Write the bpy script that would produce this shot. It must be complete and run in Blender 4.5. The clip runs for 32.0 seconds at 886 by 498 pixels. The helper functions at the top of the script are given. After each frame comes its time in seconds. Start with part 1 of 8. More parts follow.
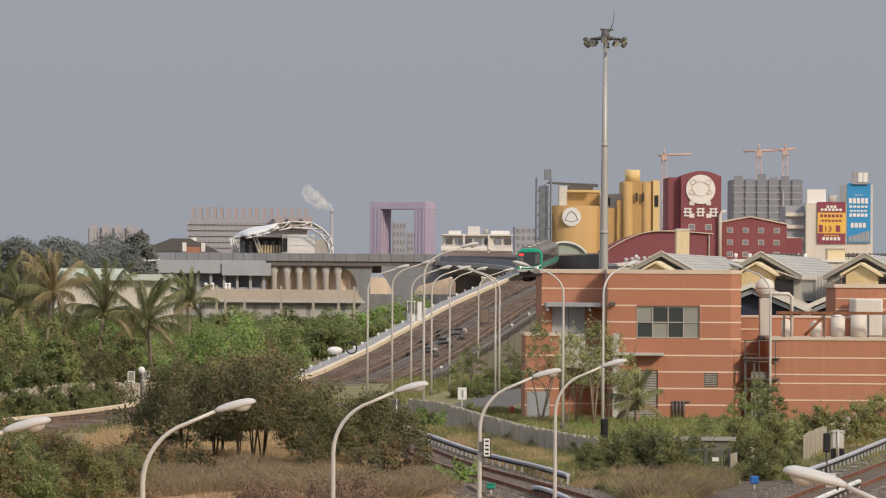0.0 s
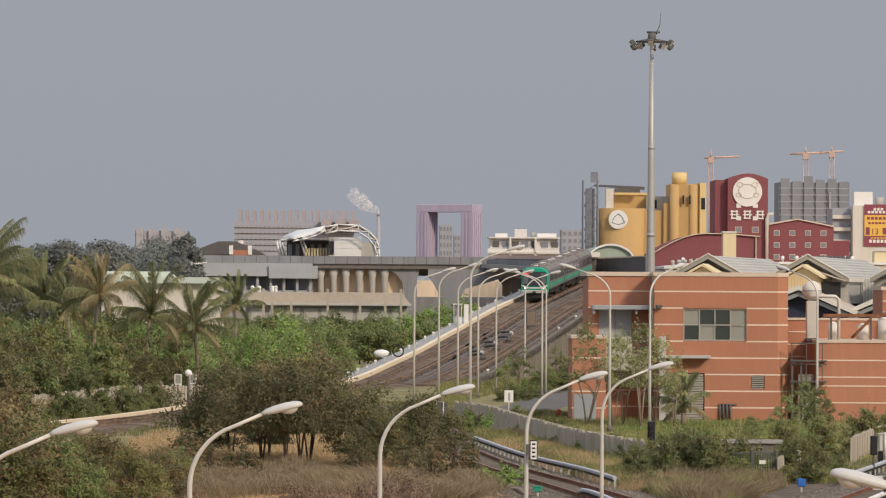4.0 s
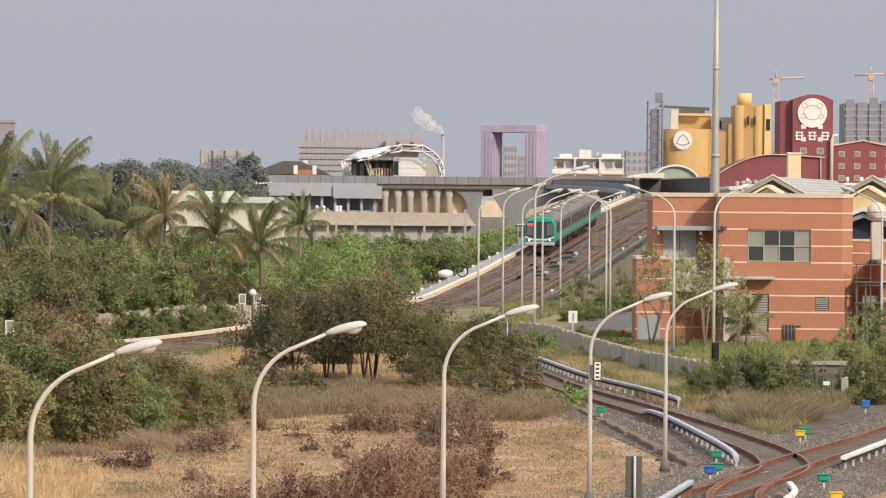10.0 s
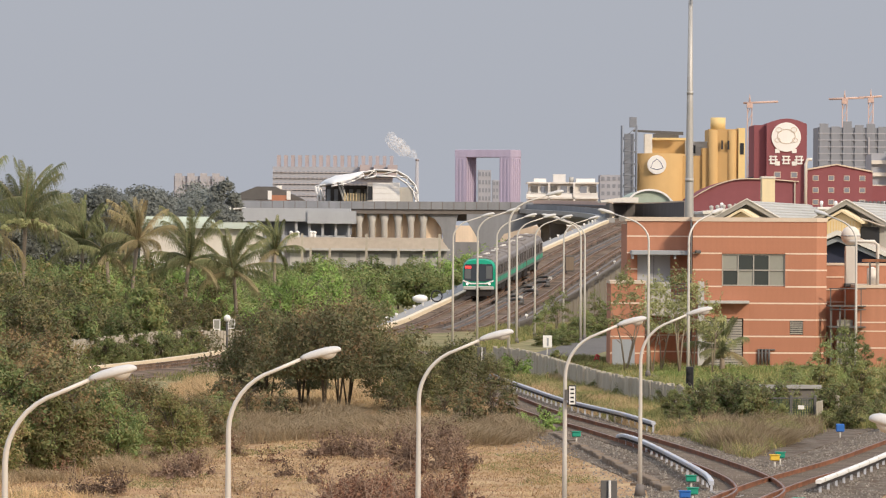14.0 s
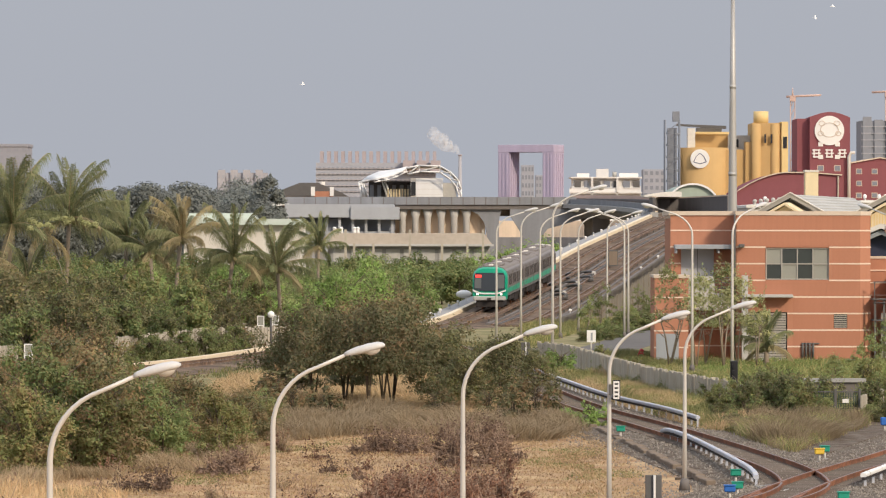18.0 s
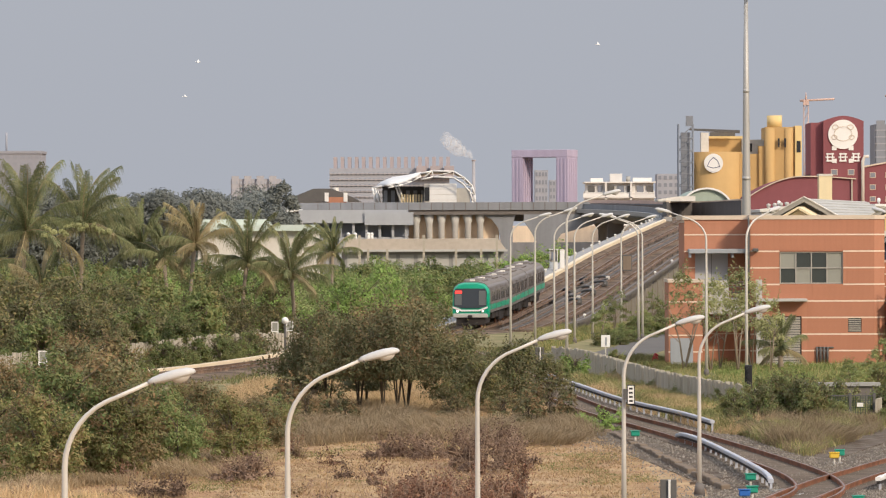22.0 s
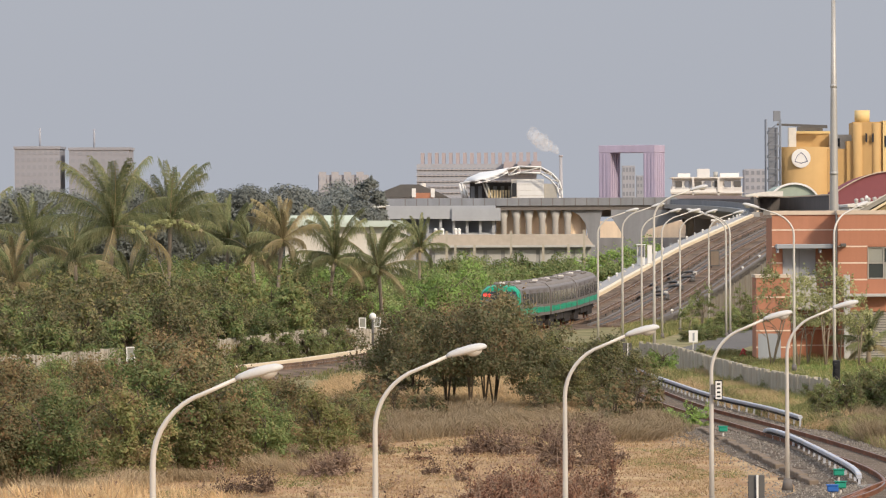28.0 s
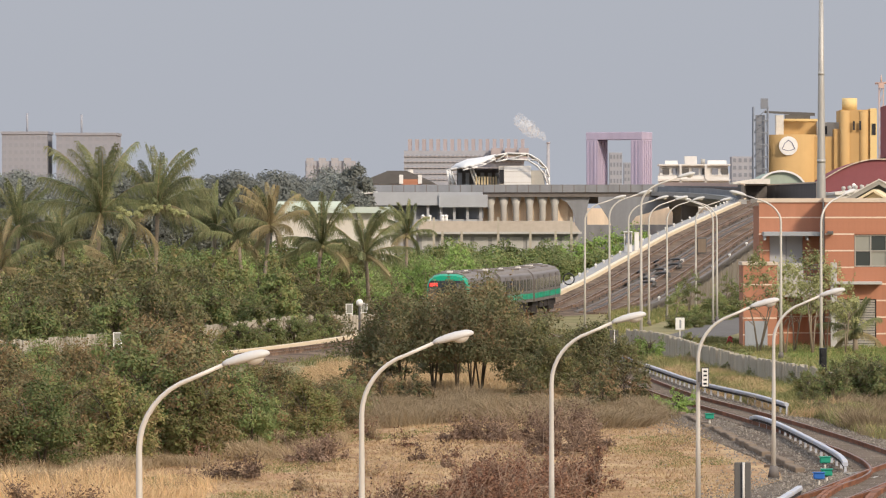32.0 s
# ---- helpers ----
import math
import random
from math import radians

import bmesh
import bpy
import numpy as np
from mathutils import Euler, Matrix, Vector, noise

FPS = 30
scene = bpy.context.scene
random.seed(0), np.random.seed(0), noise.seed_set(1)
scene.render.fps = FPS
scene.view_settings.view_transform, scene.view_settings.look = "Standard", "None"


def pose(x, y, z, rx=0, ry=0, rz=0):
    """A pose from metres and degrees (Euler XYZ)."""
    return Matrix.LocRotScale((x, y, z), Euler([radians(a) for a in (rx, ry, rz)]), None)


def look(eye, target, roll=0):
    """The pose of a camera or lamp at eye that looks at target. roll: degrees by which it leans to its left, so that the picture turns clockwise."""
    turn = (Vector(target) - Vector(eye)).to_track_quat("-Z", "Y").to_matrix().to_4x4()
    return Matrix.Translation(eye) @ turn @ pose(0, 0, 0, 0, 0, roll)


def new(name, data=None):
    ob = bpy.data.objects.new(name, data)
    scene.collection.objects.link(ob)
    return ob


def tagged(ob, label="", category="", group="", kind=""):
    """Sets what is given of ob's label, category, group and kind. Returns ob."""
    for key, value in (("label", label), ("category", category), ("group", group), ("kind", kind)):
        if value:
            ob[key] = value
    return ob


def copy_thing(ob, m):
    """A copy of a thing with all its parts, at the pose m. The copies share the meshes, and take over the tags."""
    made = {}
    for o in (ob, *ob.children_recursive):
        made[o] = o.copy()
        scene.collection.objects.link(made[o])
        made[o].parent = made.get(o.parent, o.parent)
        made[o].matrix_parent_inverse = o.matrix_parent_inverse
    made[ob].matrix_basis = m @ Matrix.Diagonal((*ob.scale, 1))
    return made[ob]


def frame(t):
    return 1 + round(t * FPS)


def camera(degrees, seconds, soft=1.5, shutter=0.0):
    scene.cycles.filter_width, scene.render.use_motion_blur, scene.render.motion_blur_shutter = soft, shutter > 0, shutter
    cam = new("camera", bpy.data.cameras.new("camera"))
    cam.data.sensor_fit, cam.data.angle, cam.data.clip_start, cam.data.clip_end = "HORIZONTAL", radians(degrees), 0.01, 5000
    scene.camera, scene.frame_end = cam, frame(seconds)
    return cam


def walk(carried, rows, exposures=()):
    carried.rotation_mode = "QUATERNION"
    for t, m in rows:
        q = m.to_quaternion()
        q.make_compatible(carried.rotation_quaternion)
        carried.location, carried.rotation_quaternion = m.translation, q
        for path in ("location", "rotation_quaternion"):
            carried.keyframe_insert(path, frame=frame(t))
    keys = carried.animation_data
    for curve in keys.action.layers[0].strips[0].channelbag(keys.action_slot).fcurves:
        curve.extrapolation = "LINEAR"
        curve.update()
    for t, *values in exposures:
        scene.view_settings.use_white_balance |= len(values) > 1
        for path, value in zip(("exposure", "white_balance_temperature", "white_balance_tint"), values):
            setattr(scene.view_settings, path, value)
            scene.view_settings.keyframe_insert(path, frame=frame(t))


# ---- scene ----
cam = camera(10.54, 32.0, soft=1.2)
EYE = (0.0, 0.0, 8.4)
# seconds, yaw, pitch, roll: a hand-held long lens on one spot
ROWS = [
    (0.0, -1.493, 0.411, -0.396), (0.5, -1.235, 0.369, -0.396), (1.0, -1.042, 0.399, -0.419),
    (1.5, -0.972, 0.469, -0.417), (2.0, -0.955, 0.516, -0.423), (2.5, -0.947, 0.535, -0.439),
    (4.5, -0.936, 0.383, -0.29), (5.0, -0.93, 0.318, -0.226), (5.5, -0.899, 0.251, -0.234),
    (6.0, -0.892, 0.206, -0.235), (6.5, -0.798, 0.083, -0.257), (7.0, -0.608, -0.098, -0.237),
    (7.5, -0.371, -0.306, -0.293), (8.0, -0.138, -0.518, -0.379), (8.5, 0.013, -0.65, -0.343),
    (9.0, 0.054, -0.645, -0.386), (9.5, -0.058, -0.592, -0.481), (10.0, -0.169, -0.516, -0.508),
    (10.5, -0.355, -0.423, -0.575), (11.0, -0.46, -0.348, -0.532), (11.5, -0.502, -0.344, -0.472),
    (12.0, -0.517, -0.331, -0.447), (12.5, -0.504, -0.306, -0.475), (13.0, -0.482, -0.259, -0.386),
    (13.5, -0.487, -0.229, -0.421), (14.0, -0.476, -0.216, -0.364), (14.5, -0.402, -0.242, -0.254),
    (16.5, -0.093, -0.319, -0.09), (17.0, -0.026, -0.303, -0.056), (17.5, 0.033, -0.28, -0.008),
    (18.0, 0.041, -0.273, -0.07), (18.5, 0.026, -0.242, -0.034), (19.0, 0.0, -0.222, 0.0),
    (19.5, 0.004, -0.22, 0.011), (20.0, 0.005, -0.216, -0.014), (20.5, -0.0, -0.225, 0.029),
    (21.0, 0.047, -0.235, 0.04), (21.5, 0.128, -0.242, 0.061), (22.0, 0.206, -0.209, 0.148),
    (22.5, 0.272, -0.228, 0.1), (23.0, 0.293, -0.228, 0.1), (23.5, 0.299, -0.228, 0.117),
    (24.0, 0.275, -0.206, 0.126), (24.5, 0.274, -0.208, 0.107), (26.5, 0.535, -0.351, 0.158),
    (27.0, 0.751, -0.372, 0.266), (27.5, 1.03, -0.351, 0.254),
    (28.0, 1.247, -0.257, 0.243), (28.5, 1.356, -0.163, 0.185), (29.0, 1.349, -0.138, 0.177),
    (29.5, 1.298, -0.209, 0.2), (30.0, 1.264, -0.258, 0.187), (30.5, 1.204, -0.299, 0.134),
    (31.0, 1.152, -0.325, 0.152), (31.5, 1.124, -0.381, 0.125), (32.0, 1.094, -0.419, 0.06)
]
EXPOSURES = [(0.0, -0.35), (2.0, -0.29), (5.0, -0.36), (6.0, -0.31), (7.0, -0.22), (8.0, -0.05), (9.0, 0.06), (13.0, 0.02), (22.0, 0.0), (28.0, 0.02), (32.0, 0.05)]
walk(cam, [(t, pose(*EYE, 90 + pitch, roll, yaw)) for t, yaw, pitch, roll in ROWS], EXPOSURES)

# ---- daylight: low hazy sun from the right, behind the camera ----
SUN_ELEVATION, SUN_AZIMUTH = 30.0, 142.0   # degrees; azimuth from +Y towards +X
world = bpy.data.worlds.new("hazy_sky")
scene.world = world
world.use_nodes = True
wt = world.node_tree
wt.nodes.clear()
sky = wt.nodes.new("ShaderNodeTexSky")
sky.sky_type = 'NISHITA'
sky.sun_disc = False
sky.sun_elevation = radians(SUN_ELEVATION)
sky.sun_rotation = radians(SUN_AZIMUTH)
sky.air_density, sky.dust_density, sky.ozone_density = 1.0, 6.0, 1.0
scale_sky = wt.nodes.new("ShaderNodeVectorMath")
scale_sky.operation = 'SCALE'
scale_sky.inputs["Scale"].default_value = 0.10
haze = wt.nodes.new("ShaderNodeMixRGB")
haze.inputs["Fac"].default_value = 0.86
haze.inputs["Color2"].default_value = (0.475, 0.500, 0.565, 1)
back = wt.nodes.new("ShaderNodeBackground")
wout = wt.nodes.new("ShaderNodeOutputWorld")
wt.links.new(sky.outputs["Color"], scale_sky.inputs[0])
wt.links.new(scale_sky.outputs["Vector"], haze.inputs["Color1"])
# a veiled sky is brighter overhead than at the horizon
up = wt.nodes.new("ShaderNodeTexCoord")
split = wt.nodes.new("ShaderNodeSeparateXYZ")
rise = wt.nodes.new("ShaderNodeMapRange")
rise.inputs["From Min"].default_value, rise.inputs["From Max"].default_value = 0.08, 1.0
rise.inputs["To Min"].default_value, rise.inputs["To Max"].default_value = 1.0, 2.7
lift = wt.nodes.new("ShaderNodeVectorMath")
lift.operation = 'SCALE'
wt.links.new(up.outputs["Generated"], split.inputs[0])
wt.links.new(split.outputs["Z"], rise.inputs["Value"])
wt.links.new(haze.outputs["Color"], lift.inputs[0])
wt.links.new(rise.outputs[0], lift.inputs["Scale"])
wt.links.new(lift.outputs["Vector"], back.inputs["Color"])
back.inputs["Strength"].default_value = 1.0
wt.links.new(back.outputs["Background"], wout.inputs["Surface"])
sun_data = bpy.data.lights.new("sun", 'SUN')
sun_data.energy, sun_data.angle, sun_data.color = 3.05, radians(6.0), (1.0, 0.84, 0.66)
sun = new("sun", sun_data)
_e, _a = radians(SUN_ELEVATION), radians(SUN_AZIMUTH)
sun.matrix_world = look((math.cos(_e) * math.sin(_a) * 300, math.cos(_e) * math.cos(_a) * 300, math.sin(_e) * 300), (0, 0, 0))

# ---- materials ----
def mat(name, color, rough=0.8, metal=0.0, var=0.18, scale=1.0, bump=0.0, bscale=8.0, spec=0.3, streak=0.0, island=0.0, piece=0.0, tint=None, fine=6.0):
    """A surface with colour variation at two scales (in metres), optional fine relief, rain streaks, and variation by island or by piece."""
    m = bpy.data.materials.new(name)
    m.use_nodes = True
    nt = m.node_tree
    p = nt.nodes["Principled BSDF"]
    p.inputs["Roughness"].default_value, p.inputs["Metallic"].default_value = rough, metal
    p.inputs["Specular IOR Level"].default_value = spec
    co = nt.nodes.new("ShaderNodeTexCoord").outputs["Object"]
    def noise_tex(sc, detail, vec=co):
        n = nt.nodes.new("ShaderNodeTexNoise")
        n.inputs["Scale"].default_value, n.inputs["Detail"].default_value = sc, detail
        nt.links.new(vec, n.inputs["Vector"])
        return n.outputs["Fac"]
    def math_node(op, a, b):
        n = nt.nodes.new("ShaderNodeMath")
        n.operation = op
        for i, v in enumerate((a, b)):
            if isinstance(v, (int, float)):
                n.inputs[i].default_value = v
            else:
                nt.links.new(v, n.inputs[i])
        return n.outputs[0]
    f = math_node('ADD', math_node('MULTIPLY', noise_tex(0.35 * scale, 3), 0.6), math_node('MULTIPLY', noise_tex(fine * scale, 4), 0.4))
    if streak:
        mp = nt.nodes.new("ShaderNodeMapping")
        mp.inputs["Scale"].default_value = (1, 1, 0.07)
        nt.links.new(co, mp.inputs["Vector"])
        f = math_node('ADD', math_node('MULTIPLY', f, 1 - streak), math_node('MULTIPLY', noise_tex(2.2 * scale, 5, mp.outputs["Vector"]), streak))
    k = math_node('ADD', math_node('MULTIPLY', math_node('SUBTRACT', f, 0.5), 4 * var), 1.0)
    if island:
        g = nt.nodes.new("ShaderNodeNewGeometry")
        k = math_node('MULTIPLY', k, math_node('ADD', math_node('MULTIPLY', math_node('SUBTRACT', g.outputs["Random Per Island"], 0.5), 2 * island), 1.0))
    if piece:
        o = nt.nodes.new("ShaderNodeObjectInfo")
        k = math_node('MULTIPLY', k, math_node('ADD', math_node('MULTIPLY', math_node('SUBTRACT', o.outputs["Random"], 0.5), 2 * piece), 1.0))
    vm = nt.nodes.new("ShaderNodeVectorMath")
    vm.operation = 'SCALE'
    vm.inputs[0].default_value = color
    if tint:
        mx = nt.nodes.new("ShaderNodeMixRGB")
        mx.inputs["Color1"].default_value, mx.inputs["Color2"].default_value = (*color, 1), (*tint, 1)
        rm = nt.nodes.new("ShaderNodeMapRange")
        rm.inputs["From Min"].default_value, rm.inputs["From Max"].default_value = 0.42, 0.60
        src = noise_tex(0.9 * scale, 3)
        if island:
            src = math_node('ADD', math_node('MULTIPLY', src, 0.6), math_node('MULTIPLY', g.outputs["Random Per Island"], 0.4))
        nt.links.new(src, rm.inputs["Value"])
        nt.links.new(rm.outputs[0], mx.inputs["Fac"])
        nt.links.new(mx.outputs[0], vm.inputs[0])
    nt.links.new(k, vm.inputs["Scale"])
    nt.links.new(vm.outputs["Vector"], p.inputs["Base Color"])
    if bump:
        b = nt.nodes.new("ShaderNodeBump")
        b.inputs["Strength"].default_value, b.inputs["Distance"].default_value = bump, 0.05
        nt.links.new(noise_tex(bscale, 4), b.inputs["Height"])
        nt.links.new(b.outputs["Normal"], p.inputs["Normal"])
    return m


def glass(name, color, rough=0.12):
    m = mat(name, color, rough, 0.0, 0.1, 0.6, spec=0.8)
    return m


def leafy(name, color, tint, var=0.4, island=0.13, rough=0.7):
    m = mat(name, color, rough, 0, var * 0.5, 0.8, spec=0.25, island=island, piece=0.28, tint=tint)
    nt = m.node_tree
    p = nt.nodes["Principled BSDF"]
    tr = nt.nodes.new("ShaderNodeBsdfTranslucent")
    mix = nt.nodes.new("ShaderNodeMixShader")
    mix.inputs[0].default_value = 0.32
    src = p.inputs["Base Color"].links[0].from_socket
    nt.links.new(src, tr.inputs["Color"])
    out = nt.nodes["Material Output"]
    nt.links.new(p.outputs[0], mix.inputs[1])
    nt.links.new(tr.outputs[0], mix.inputs[2])
    nt.links.new(mix.outputs[0], out.inputs["Surface"])
    return m


